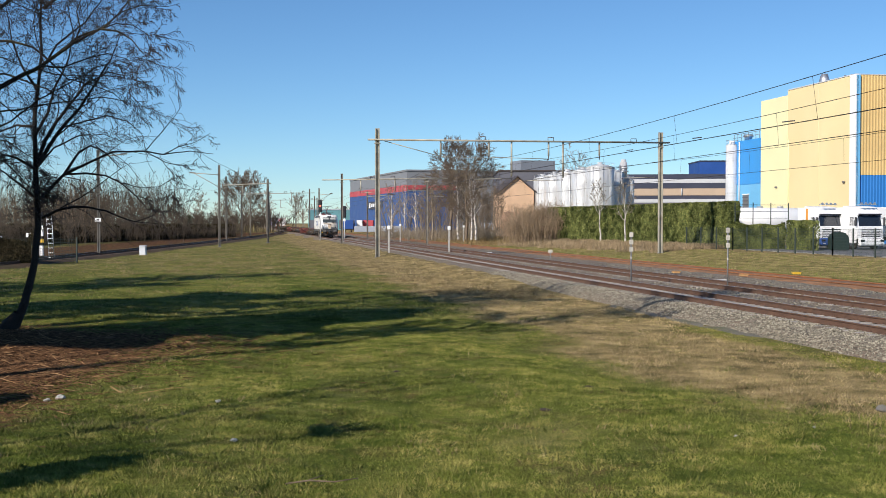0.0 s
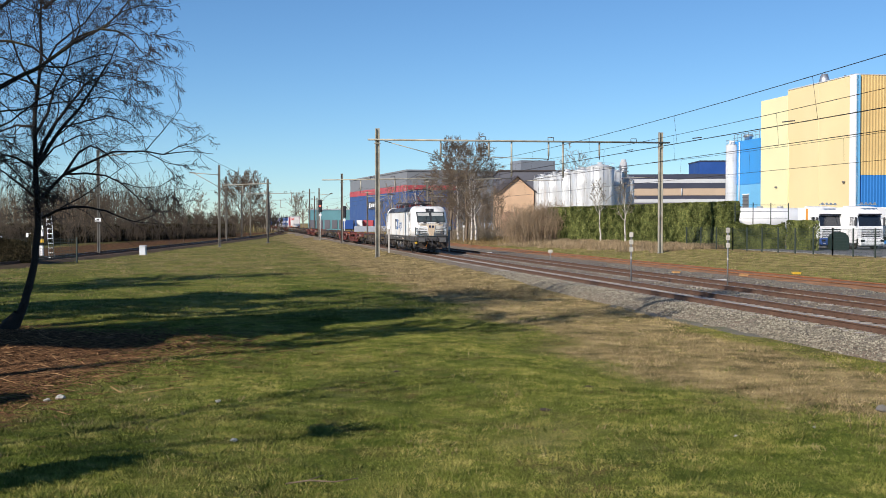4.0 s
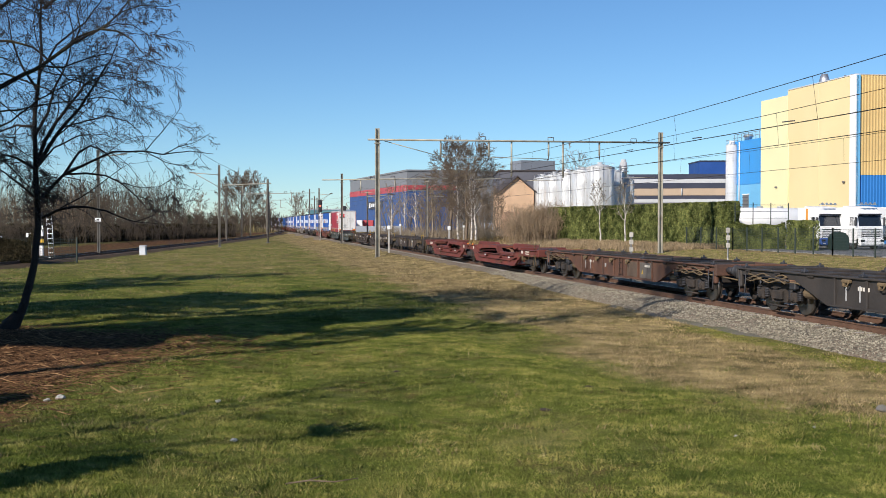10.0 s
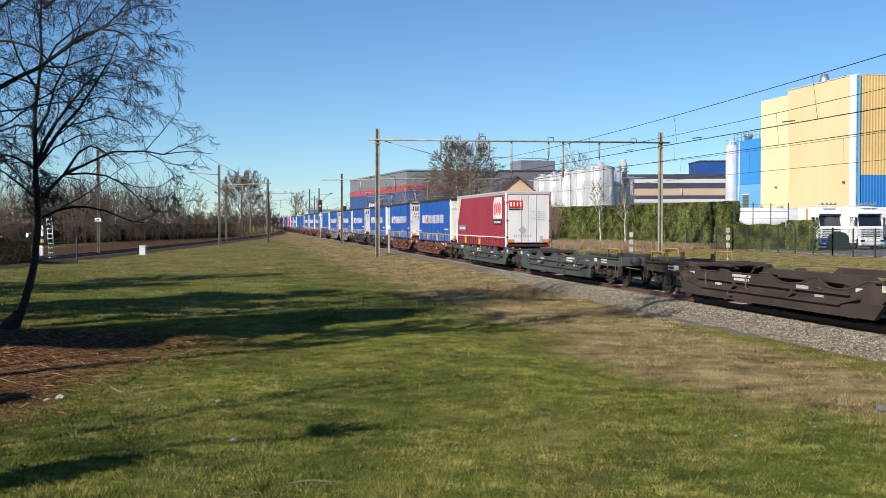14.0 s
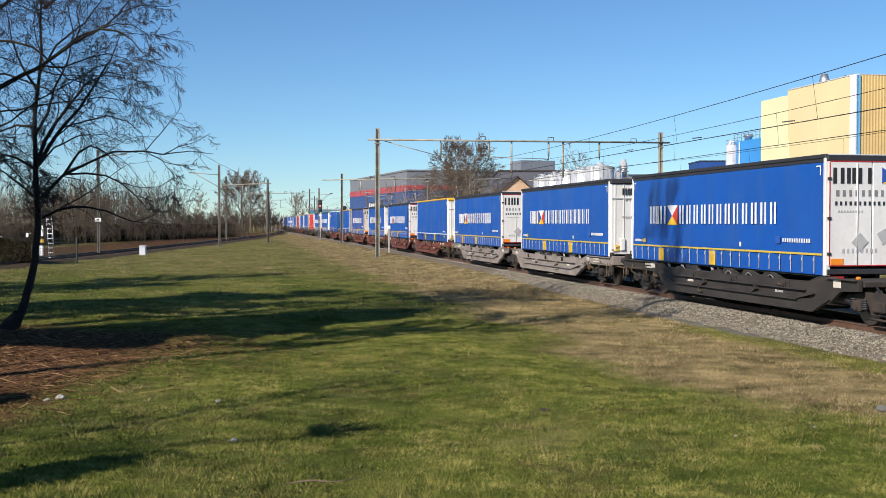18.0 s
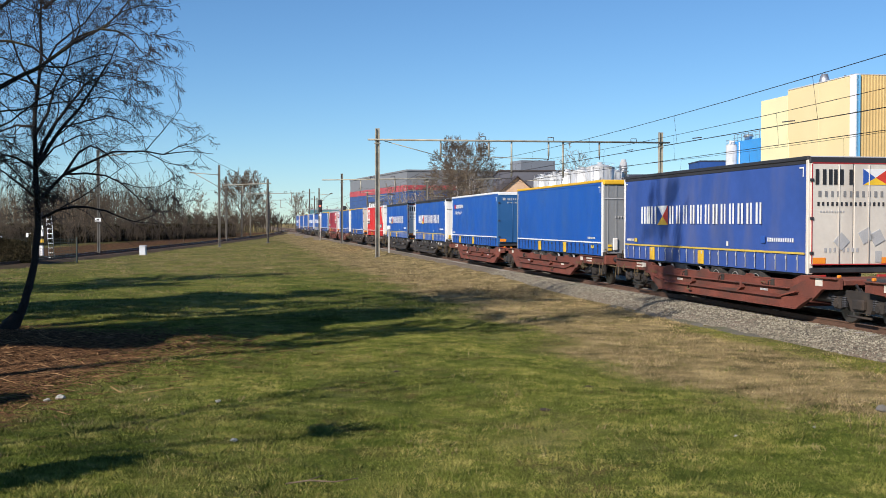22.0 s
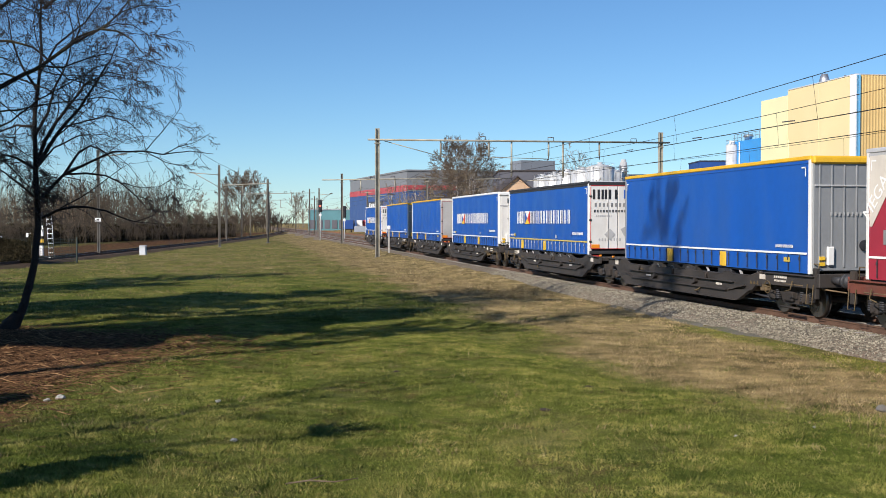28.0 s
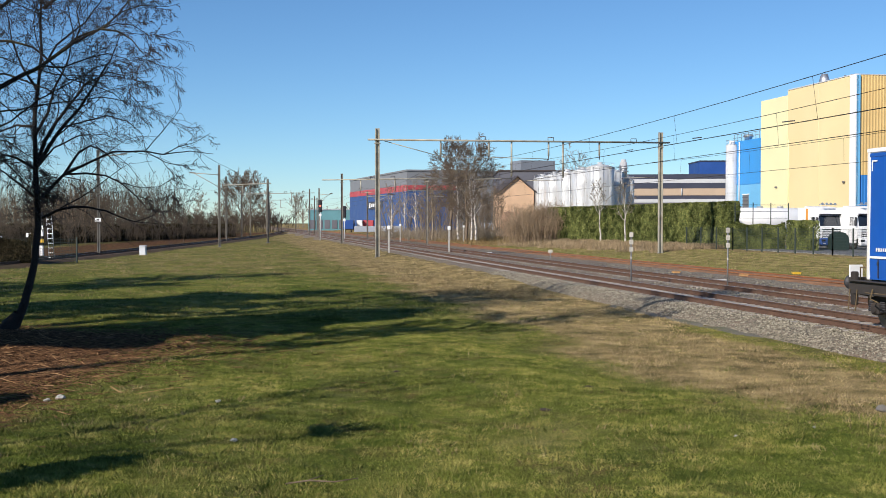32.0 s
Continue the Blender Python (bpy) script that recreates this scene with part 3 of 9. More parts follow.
def tussocks(label, n, per, y0, y1, want, h, r, w, material, power=1.3):
    """Clumps of longer grass, each a bunch of leaning blades."""
    y = y0 + (y1 - y0) * rng.random(n) ** power
    x = (rng.random(n) - 0.5) * 0.9 * y
    keep = rng.random(n) < want(x, y) * (0.35 + 0.65 * np.clip(0.5 + np.sin(x * 0.55 + 1.1 * np.sin(y * 0.31)) * np.sin(y * 0.43 + 0.8 * np.sin(x * 0.7)), 0, 1))
    x, y = x[keep], y[keep]
    n = len(x)
    size = (0.5 + rng.random(n))[:, None]
    a = rng.random((n, per)) * 6.283
    q = np.sqrt(rng.random((n, per))) * r * size * (1.0 + 1.2 * (rng.random((n, 1)) > 0.8))
    px, py = x[:, None] + 1.4 * q * np.cos(a), y[:, None] + q * np.sin(a)
    hh = h * size * (0.5 + 0.8 * rng.random((n, per)))
    tip = np.stack([px + 0.8 * hh * np.cos(a) + 0.3 * hh * rng.normal(size=(n, per)), py + 0.8 * hh * np.sin(a), ground_z(px, py) + hh], -1)
    b = rng.random((n, per)) * 6.283
    ww = w * (0.6 + 0.8 * rng.random((n, per)))
    d = np.stack([np.cos(b) * ww, np.sin(b) * ww, 0 * b], -1)
    p = np.stack([px, py, ground_z(px, py) - 0.01], -1)
    v = np.stack([p - d, p + d, tip], 2).reshape(-1, 3)
    me = bpy.data.meshes.new("grass")
    me.from_pydata(v.tolist(), [], np.arange(len(v)).reshape(-1, 3).tolist())
    me.materials.append(material)
    return tagged(new("grass", me), label, "grass", kind="stuff")


def meadow(x, y):
    return (lateral(x, y) < -3.6) * (x > branch_x(y) + 3.5) * np.clip(1.1 - dryness(x, y, lateral(x, y)), 0.05, 1) * (littered(x, y) < 0.7)


def dry_strip(x, y):
    return (lateral(x, y) < -3.1) * (x > branch_x(y) + 3.0) * np.clip(dryness(x, y, lateral(x, y)), 0.02, 1) * (littered(x, y) < 0.8)


tussocks("dark tufts of longer grass in the meadow", 5200, 22, 11, 34, meadow, 0.060, 0.09, 0.006, M_TUSSOCK)
tussocks("dark tufts of longer grass in the far meadow", 5000, 14, 33, 130, meadow, 0.085, 0.20, 0.014, M_TUSSOCK)
tussocks("matted tufts of dry grass beside the line", 7000, 22, 13, 48, dry_strip, 0.062, 0.12, 0.007, M_DRYTUFT)
tussocks("matted tufts of dry grass along the far line", 17000, 14, 43, 150, dry_strip, 0.11, 0.24, 0.016, M_DRYTUFT)
# ---- overhead line ----
def gz(x, y):
    return float(ground_z(np.array(x, float), np.array(y, float)))


def i_post(b, x, y, z0, z1, w=0.28, turn=0.0):
    """A rolled-steel post of H section."""
    c, s = math.cos(turn), math.sin(turn)
    for ox, oy, sx, sy in ((-w / 2, 0, 0.05, w), (w / 2, 0, 0.05, w), (0, 0.02, w, 0.02)):
        q = Build().box(0, 0, (z0 + z1) / 2, sx, sy, z1 - z0, 0.004)
        b.add([(x + (vx + ox) * c - (vy + oy) * s, y + (vx + ox) * s + (vy + oy) * c, vz) for vx, vy, vz in q.v], q.f)
    return b


def insulator(b, p, q, r=0.07):
    p, q = Vector(p), Vector(q)
    for k in range(5):
        a = p.lerp(q, (k + 0.15) / 5)
        e = p.lerp(q, (k + 0.6) / 5)
        b.tube([a, e], [r, r * 0.5], 7)
    b.tube([p, q], r * 0.35, 6)


def portal(label, left, right, z_beam, z_left, z_right, over, stubs, arms, stays=True):
    """A portal: two posts, a pair of channels across, hangers and registration arms below it."""
    t = tagged(new("catenary_portal"), label, "catenary portal", "portals over the line")
    lx, ly = left
    rx, ry = right
    d = Vector((rx - lx, ry - ly, 0))
    w = d.length
    d.normalize()
    turn = math.atan2(d.y, d.x)
    for (x, y), zt in ((left, z_left), (right, z_right)):
        g = gz(x, y)
        p = part("post", i_post(Build(), x, y, g - 0.3, zt, 0.3 if stays else 0.2, turn), M_MAST if stays else M_MASTD, t)
        part("foundation", Build().box(x, y, g - 0.10, 0.5, 0.5, 0.3, 0.03), M_STEELGREY, t)
        part("bracket", Build().box(x, y, z_beam - 0.3, 0.5, 0.36, 0.08, 0.01), M_MAST, t)

    def at(k, z, off=0.0):
        return (lx + d.x * k - d.y * off, ly + d.y * k + d.x * off, z)

    for off in (-0.17, 0.17):
        part("beam", bar([at(-over, z_beam, off), at(w + over, z_beam + 0.1, off)], 0.085, 4), M_MAST, t)
    for k, z in stubs:
        h = part("hanger", bar([at(k, z_beam + 0.05), at(k, z)], 0.08, 6), M_MAST, t)
        b = Build()
        insulator(b, at(k, z), at(k, z - 0.35))
        part("insulator", b, M_INSUL, h)
    for k, z, reach in arms:
        a = part("registration_arm", bar([at(k, z), at(k + reach, z - 0.1)], 0.03, 6), M_MAST, t)
        b = Build()
        insulator(b, at(k + reach * 0.1, z), at(k + reach * 0.3, z - 0.03), 0.06)
        part("insulator", b, M_INSUL, a)
        part("clamp", Build().box(*at(k + reach, z - 0.16), 0.12, 0.12, 0.14, 0.02), M_INSUL, a)
    if stays:
        part("stay", bar([at(0.6, z_beam - 0.1), at(6.0, z_beam - 1.5)], 0.035, 6), M_MAST, t)
    for k in (w * 0.36, w * 0.6, w * 0.9):
        i = part("roof_insulator", bar([at(k - 0.25, z_beam + 0.12), at(k - 0.25, z_beam + 0.4), at(k + 0.25, z_beam + 0.4), at(k + 0.25, z_beam + 0.12)], 0.035, 6), M_INSUL, t)
    return t


portal("weathered steel portal spanning the running lines and the siding", (-5.5, 92.7), (19.2, 97.5), 9.45, 10.4, 10.45, 0.8,
       [(5.4, 8.2), (9.6, 8.2), (14.9, 8.25), (19.5, 8.3), (11.6, 6.5), (16.2, 6.4)], [(11.6, 6.3, -3.4), (16.2, 6.2, -3.3), (24.6, 6.5, -3.0), (5.4, 8.1, 4.4), (9.6, 8.1, 5.2)])
portal("distant steel portal over the running lines", (-13.0, 142), (-2.0, 140), 8.0, 8.8, 8.3, 2.6, [(2.5, 6.6), (7.0, 6.6)], [(11.0, 5.9, 2.4), (2.5, 6.4, 2.0)], False)
portal("distant steel portal beside the branch line", (-32.4, 165), (-25.4, 160), 8.1, 9.4, 8.8, 0.5, [(3.5, 6.6)], [(3.5, 6.5, 1.4)], False)
portal("distant steel portal over all the lines", (-40.5, 232), (-27.8, 230), 8.6, 9.0, 9.5, 1.0, [(4, 6.8), (9, 6.8)], [(4, 6.6, 1.5), (9, 6.6, 1.5)], False)
portal("distant steel portal over all the lines", (-48, 300), (-34, 298), 8.6, 9.0, 9.2, 1.0, [(4, 6.8), (9, 6.8)], [(4, 6.6, 1.5), (9, 6.6, 1.5)], False)


def mast(label, x, y, top, arm, z_arm, brace):
    """A single post with a hinged cantilever."""
    t = tagged(new("catenary_mast"), label, "catenary mast", "masts along the line")
    g = gz(x, y)
    part("post", i_post(Build(), x, y, g - 0.3, top, 0.19), M_MASTD, t)
    part("foundation", Build().box(x, y, g - 0.10, 0.45, 0.45, 0.26, 0.03), M_STEELGREY, t)
    part("cantilever", bar([(x, y, z_arm), (x + arm, y, z_arm + 0.25)], 0.05, 6), M_MAST, t)
    if brace:
        part("brace", bar([(x, y, z_arm - brace), (x + arm * 0.85, y, z_arm + 0.2)], 0.045, 6), M_MAST, t)
    b = Build()
    insulator(b, (x + arm * 0.8, y, z_arm + 0.3), (x + arm, y, z_arm + 0.32))
    part("insulator", b, M_INSUL, t)
    return t


mast("steel mast with a cantilever beside the lines", -11.3, 165, 7.2, 4.0, 6.4, 1.4)
mast("tall steel mast with its arm over the branch line", -27.15, 134, 9.5, -3.6, 8.3, 1.5)
m = mast("slim steel mast with a small white sign plate", -30.9, 99, 9.0, 2.6, 8.4, 0)
part("sign_plate", Build().box(-30.9, 98.8, 2.75, 0.55, 0.03, 0.32, 0.01), M_CLEANW, m, "white sign plate")
part("sign_text", Build().box(-30.9, 98.78, 2.75, 0.22, 0.01, 0.12), M_BLACK, m)
for x, y, t in ((-36.5, 200, 8.8), (-22.0, 196, 8.6), (-52, 330, 8.8), (-46, 345, 8.6), (-30.5, 262, 8.8), (-62, 395, 8.6)):
    mast("distant steel catenary mast", x, y, t, 2.4, t - 1.2, 1.0)


def wire_line(lat, s_list, z_contact, z_mess, sag, label, place=on_track):
    """Contact wire, messenger wire and droppers of one line."""
    t = tagged(new("overhead_wires"), label, "overhead wire", "wires over the line")
    con, mess, drops = [], [], []
    for a, b in zip(s_list, s_list[1:]):
        n = 16
        for k in range(n):
            u = k / n
            s = a + (b - a) * u
            zm = z_mess - sag * 4 * u * (1 - u)
            con.append(place(s, lat + 0.2 * math.cos(math.pi * u), z_contact))
            mess.append(place(s, lat, zm))
            if k % 2 and -5 < s < 150:
                drops.append((place(s, lat + 0.2 * math.cos(math.pi * u), z_contact), place(s, lat, zm)))
    part("contact_wire", Build().tube(con, 0.011, 4, False), M_WIRE, t)
    part("contact_wire", Build().tube([p + Vector((0.05, 0, 0)) for p in con], 0.011, 4, False), M_WIRE, t)
    part("messenger_wire", Build().tube(mess, 0.012, 4, False), M_WIRE, t)
    for p, q in drops[:14]:
        d = part("dropper", bar([p, q], 0.006, 4), M_WIRE, t)
    return t


SUP = [-60, 17, 95, 145, 200, 262, 330, 400, 480, 560]
wire_line(0.0, SUP, 5.4, 7.05, 0.75, "overhead wires above the near running line")
wire_line(4.05, SUP, 5.4, 7.1, 0.6, "overhead wires above the second running line")
wire_line(12.6, SUP[:5], 5.3, 7.0, 0.5, "overhead wires above the siding")
wire_line(0.0, [-40, 30, 99, 134, 162, 232, 300], 5.3, 7.4, 0.6, "overhead wires above the branch line", on_branch)
# insulated section bars in the wires
for s, la, z in ((32.6, 0.0, 5.44), (39.0, 0.0, 5.44), (45.6, 0.0, 5.44)):
    p, q = on_track(s, la, z), on_track(s + 0.7, la, z + 0.02)
    tagged(part("section_insulator", bar([p, q], 0.018, 8), M_INSUL), "dark rod insulator hung in the overhead wire", "insulator", "wire insulators")


# ---- lineside signs, posts and cabinets ----
M_SILO = mat("pale_grey_silo_paint", (0.56, 0.58, 0.60), 0.5, 0, 0.1, 0.6, 0.05, 20, 0.05, (0.38, 0.38, 0.37), 0.3, 0.9, streak=5.0)
M_LID = mat("orange_brown_lid", (0.52, 0.29, 0.12), 0.8, 0, 0.2, 5)
M_MARKER = mat("weathered_plate", (0.46, 0.43, 0.37), 0.7, 0, 0.2, 5)


def marker(x, y, top, plates, label):
    t = tagged(new("track_marker"), label, "track sign", "markers beside the line")
    g = -0.2
    part("post", bar([(x, y, g - 0.3), (x, y, top)], 0.03, 6), M_STEELGREY, t)
    for k in range(plates):
        part("plate", Build().box(x, y - 0.04, top - 0.12 - 0.31 * k, 0.17, 0.02, 0.2, 0.01), M_MARKER, t)
    part("collar", Build().lathe([(0.036, 0), (0.036, 0.10)], (x, y, 0.95), n=8), M_MARKER, t)


marker(8.02, 47.0, 2.1, 3, "slim grey post with three small square plates")
marker(11.75, 45.5, 2.3, 3, "slim grey post with three small square plates")


def kilometre_post(x, y, g, top, label):
    t = tagged(new("marker_post"), label, "marker post", "white posts beside the line")
    part("shaft", Build().box(x, y, (g - 0.2 + top) / 2, 0.16, 0.16, top - g + 0.2, 0.02), M_CONC, t)
    part("head", Build().box(x, y - 0.01, top - 0.14, 0.3, 0.2, 0.34, 0.03), M_CLEANW, t)


kilometre_post(-4.9, 100.0, -0.43, 2.2, "concrete distance post with a white head")
kilometre_post(0.56, 100.0, -0.3, 2.15, "concrete distance post with a white head")
kilometre_post(3.0, 160, -0.3, 2.1, "concrete distance post with a white head")
kilometre_post(-6.2, 160, -0.3, 2.3, "concrete distance post with a white head")
t = tagged(new("small_sign"), "short white sign plate on a thin post", "sign")
part("post", bar([(7.3, 75, -0.5), (7.3, 75, 0.62)], 0.025, 6), M_STEELGREY, t)
part("plate", Build().box(7.3, 74.97, 0.55, 0.3, 0.02, 0.2, 0.01), M_MARKER, t)
for s, la, c, lab in ((57.0, 10.4, M_LID, "flat orange-brown cable lid beside the siding"), (58.5, 14.2, M_YELLOW, "low yellow cable box on the grass"), (61.0, 8.3, M_LID, "small orange-brown cable lid on the ballast"), (52, 6.9, M_CONC, "pale concrete cable lid on the ballast"), (51, 2.0, M_CONC, "pale concrete cable lid between the lines"),
                      (101, 6.8, M_CLEANW, "white cable lid beside the line")):
    p = on_track(s, la, -0.3)
    t = tagged(new("cable_box"), lab, "cable box", "cable boxes along the line")
    part("body", Build().box(p.x, p.y, p.z + 0.03, 0.42, 0.34, 0.10, 0.03), c, t)
    part("lid", Build().box(p.x, p.y, p.z + 0.09, 0.46, 0.38, 0.04, 0.015), c, t)
t = tagged(new("equipment_cabinet"), "pale grey lineside equipment cabinet on the meadow", "cabinet")
g = gz(-27.2, 100)
part("body", Build().box(-27.2, 100, g + 0.4, 0.56, 0.45, 0.84, 0.03), M_SILO, t)
part("cap", Build().box(-27.2, 100, g + 0.84, 0.64, 0.52, 0.07, 0.02), M_SILO, t)
part("plinth", Build().box(-27.2, 100, g - 0.02, 0.72, 0.55, 0.14, 0.02), M_CONC, t)


def signal(x, y, top, red, label):
    """A colour-light signal: post, ladder, black head with hooded lamps."""
    t = tagged(new("railway_signal"), label, "railway signal", "signals beside the line")
    part("post", bar([(x, y, -0.6), (x, y, top)], 0.08, 8), M_WHITE, t)
    h = part("head", Build().box(x, y - 0.15, top - 0.75, 0.62, 0.12, 1.9, 0.05), M_BLACK, t)
    part("lamp_house", Build().box(x, y + 0.06, top - 0.75, 0.45, 0.3, 1.7, 0.04), M_BLACK, t)
    for k, mt in enumerate((M_GLASS, M_SIGNALRED if red else M_GLASS, M_GLASS)):
        z = top - 0.2 - 0.52 * k
        part("lens", Build().lathe([(0.11, 0), (0.09, -0.03)], (x, y - 0.215, z), "y", 12), mt, h)
        part("hood", Build().lathe([(0.14, 0), (0.15, -0.25)], (x, y - 0.21, z), "y", 12), M_BLACK, h) if mt is M_GLASS else None
    part("number_plate", Build().box(x, y - 0.1, top - 2.1, 0.4, 0.03, 0.3, 0.01), M_CLEANW, t)
    part("foundation", Build().box(x, y, -0.5, 0.6, 0.6, 0.4, 0.03), M_STEELGREY, t)


signal(-18.9, 170, 5.8, True, "black railway signal showing a red light")
signal(-15.9, 178, 5.0, False, "black railway signal seen unlit beside the line")

# striped barrier post and its ladder behind the meadow
t = tagged(new("crossing_signal"), "level-crossing post with white bands, dark lamp and ladder", "railway signal")
part("post", bar([(-30.9, 85, -0.6), (-30.9, 85, 3.3)], 0.06, 8), M_BLACK, t)
for z0, z1 in ((-0.05, 0.75), (1.45, 2.3)):
    part("white_band", Build().box(-30.9, 84.9, (z0 + z1) / 2, 0.3, 0.12, z1 - z0, 0.03), M_CLEANW, t)
part("yellow_plate", Build().box(-30.9, 84.88, 1.1, 0.34, 0.06, 0.28, 0.01), M_YELLOW, t)
part("bell", Build().box(-30.9, 84.9, 3.1, 0.25, 0.25, 0.5, 0.05), M_BLACK, t)
lad = part("ladder", Build().tube([(-30.35, 85, -0.5), (-30.55, 85, 3.0)], 0.03, 5).tube([(-29.95, 85, -0.5), (-30.15, 85, 3.0)], 0.03, 5), M_ALU, t)
for k in range(9):
    z = -0.2 + 0.37 * k
    part("rung", bar([(-30.37 - 0.057 * (z + 0.5), 85, z), (-29.93 - 0.057 * (z + 0.5), 85, z)], 0.035, 5), M_CLEANW, lad)
for x, y, h in ((-33.4, 83, 1.3), (-35.2, 82, 1.0), (-37.2, 85, 0.9), (-33.0, 88, 1.5)):
    tt = tagged(new("relay_box"), "small pale relay box on a post behind the fence", "cabinet", "boxes behind the fence")
    part("post", bar([(x, y, -0.5), (x, y, h)], 0.04, 6), M_STEELGREY, tt)
    part("box", Build().box(x, y - 0.05, h, 0.42, 0.25, 0.34, 0.03), M_WHITE, tt)


def mesh_fence(pts, h, label, wire=1.0):
    """A steel mesh fence: posts, rails and panels of thin wires."""
    t = tagged(new("mesh_fence"), label, "fence", "steel fences")
    for (x0, y0), (x1, y1) in zip(pts, pts[1:]):
        n = max(1, round(math.hypot(x1 - x0, y1 - y0) / 2.6))
        for k in range(n + 1):
            x, y = x0 + (x1 - x0) * k / n, y0 + (y1 - y0) * k / n
            g = gz(x, y)
            part("post", Build().box(x, y, g + h / 2, 0.10, 0.10, h + 0.15, 0.01), M_FENCE, t)
            if k < n:
                xn, yn = x0 + (x1 - x0) * (k + 1) / n, y0 + (y1 - y0) * (k + 1) / n
                b = Build()
                for z in np.arange(0.1, h + 0.01, 0.2):
                    b.tube([(x, y, g + z), (xn, yn, gz(xn, yn) + z)], 0.014 * wire, 3, False)
                for j in range(1, 26):
                    u = j / 26
                    px, py = x + (xn - x) * u, y + (yn - y) * u
                    gg = g + (gz(xn, yn) - g) * u
                    b.tube([(px, py, gg + 0.05), (px, py, gg + h)], 0.011 * wire, 3, False)
                part("panel", b, M_FENCE, t)["kind"] = "stuff"


M_FENCE = mat("dark_green_fence", (0.035, 0.05, 0.04), 0.6, 0.2, 0.1)
mesh_fence([(-38, 79), (-29.6, 79), (-26.4, 79.5)], 1.8, "dark steel mesh fence at the edge of the meadow")
# ---- buildings, all set out along the direction of the line ----


def frame_at(x, y, z=0.0, turn=None):
    """A frame with its y axis along the line."""
    return Matrix.Translation((x, y, z)) @ Matrix.Rotation(0.187 if turn is None else turn, 4, "Z")


def corrugated(sx, sz, pitch, depth, axis="x"):
    """A profiled sheet, sx wide and sz high, standing in the x-z plane with its face to -y."""
    b = Build()
    n = max(2, int(sx / pitch))
    vs = []
    for k in range(n + 1):
        for off, d in ((0.0, 0.0), (0.3, 0.0), (0.5, -depth), (0.8, -depth)):
            x = (k + off) * sx / n
            if x <= sx + 1e-6:
                vs += [(x, d, 0), (x, d, sz)]
    return b.add(vs, [(i, i + 2, i + 3, i + 1) for i in range(0, len(vs) - 2, 2)])


M_YWALL = mat("yellow_cladding", (0.82, 0.66, 0.36), 0.55, 0, 0.03, 0.3, 0.02, 8, 0.02, (0.62, 0.46, 0.22), 0.3, 0.15)
M_PALEY = mat("pale_yellow_cladding", (0.82, 0.75, 0.44), 0.55, 0, 0.03, 0.3, 0.02, 8, 0.02)
M_OCHRE = mat("ochre_sheet", (0.70, 0.48, 0.19), 0.55, 0.0, 0.05, 0.5, 0.03, 8, 0.02)
M_SKYBLUE = mat("sky_blue_cladding", (0.05, 0.30, 0.70), 0.5, 0, 0.05, 0.4, 0.03, 8, 0.02)
M_SKYBLUED = mat("bright_blue_sheet", (0.03, 0.19, 0.52), 0.5, 0, 0.05, 0.4)
M_LIGHTBLUE = mat("light_blue_cladding", (0.16, 0.45, 0.72), 0.5, 0, 0.05, 0.4, 0.03, 8, 0.02)
M_BLUEWALL = mat("blue_sheet", (0.018, 0.07, 0.27), 0.5, 0, 0.08, 0.3, 0.05, 4, 0.02)
M_DKBLUE = mat("dark_blue_sheet", (0.045, 0.05, 0.075), 0.5, 0, 0.08, 0.3, 0.05, 4, 0.02)
M_GREYWALL = mat("slate_grey_sheet", (0.115, 0.115, 0.135), 0.6, 0, 0.08, 0.2, 0.05, 3, 0.02)
M_LGREY = mat("light_grey_sheet", (0.32, 0.35, 0.40), 0.6, 0, 0.08, 0.2, 0.05, 3, 0.02)
# far hall's blue and grey, paled to put distance haze into the colour
M_HALLBLUE = mat("hazy_hall_blue", (0.045, 0.095, 0.25), 0.6, 0, 0.08, 0.3, 0.05, 4, 0.02)
M_HALLGREY = mat("hazy_hall_grey", (0.20, 0.21, 0.225), 0.6, 0, 0.08, 0.2, 0.05, 3, 0.02)
M_REDBAND = mat("red_band", (0.45, 0.07, 0.08), 0.5, 0, 0.06, 0.3)
M_PEACH = mat("peach_render", (0.62, 0.42, 0.27), 0.9, 0, 0.06, 0.4, 0.05, 12, 0.1, (0.45, 0.30, 0.2), 0.3, 0.5)
M_BRICK = mat("red_brown_brick", (0.42, 0.27, 0.18), 0.9, 0, 0.15, 1.0, 0.2, 14, 0.2)
M_ROOFDK = mat("dark_roof", (0.06, 0.05, 0.05), 0.8, 0, 0.15, 1.0)
M_STAINLESS = mat("stainless_tank", (0.64, 0.65, 0.65), 0.45, 0.35, 0.10, 0.4, 0.06, 6, 0.03, (0.36, 0.35, 0.33), 0.6, 1.6, streak=0.10)
M_BAND = mat("pale_cream_band", (0.52, 0.53, 0.54), 0.7, 0, 0.06, 0.5)
M_TAN = mat("tan_band", (0.46, 0.35, 0.25), 0.8, 0, 0.06, 0.5)

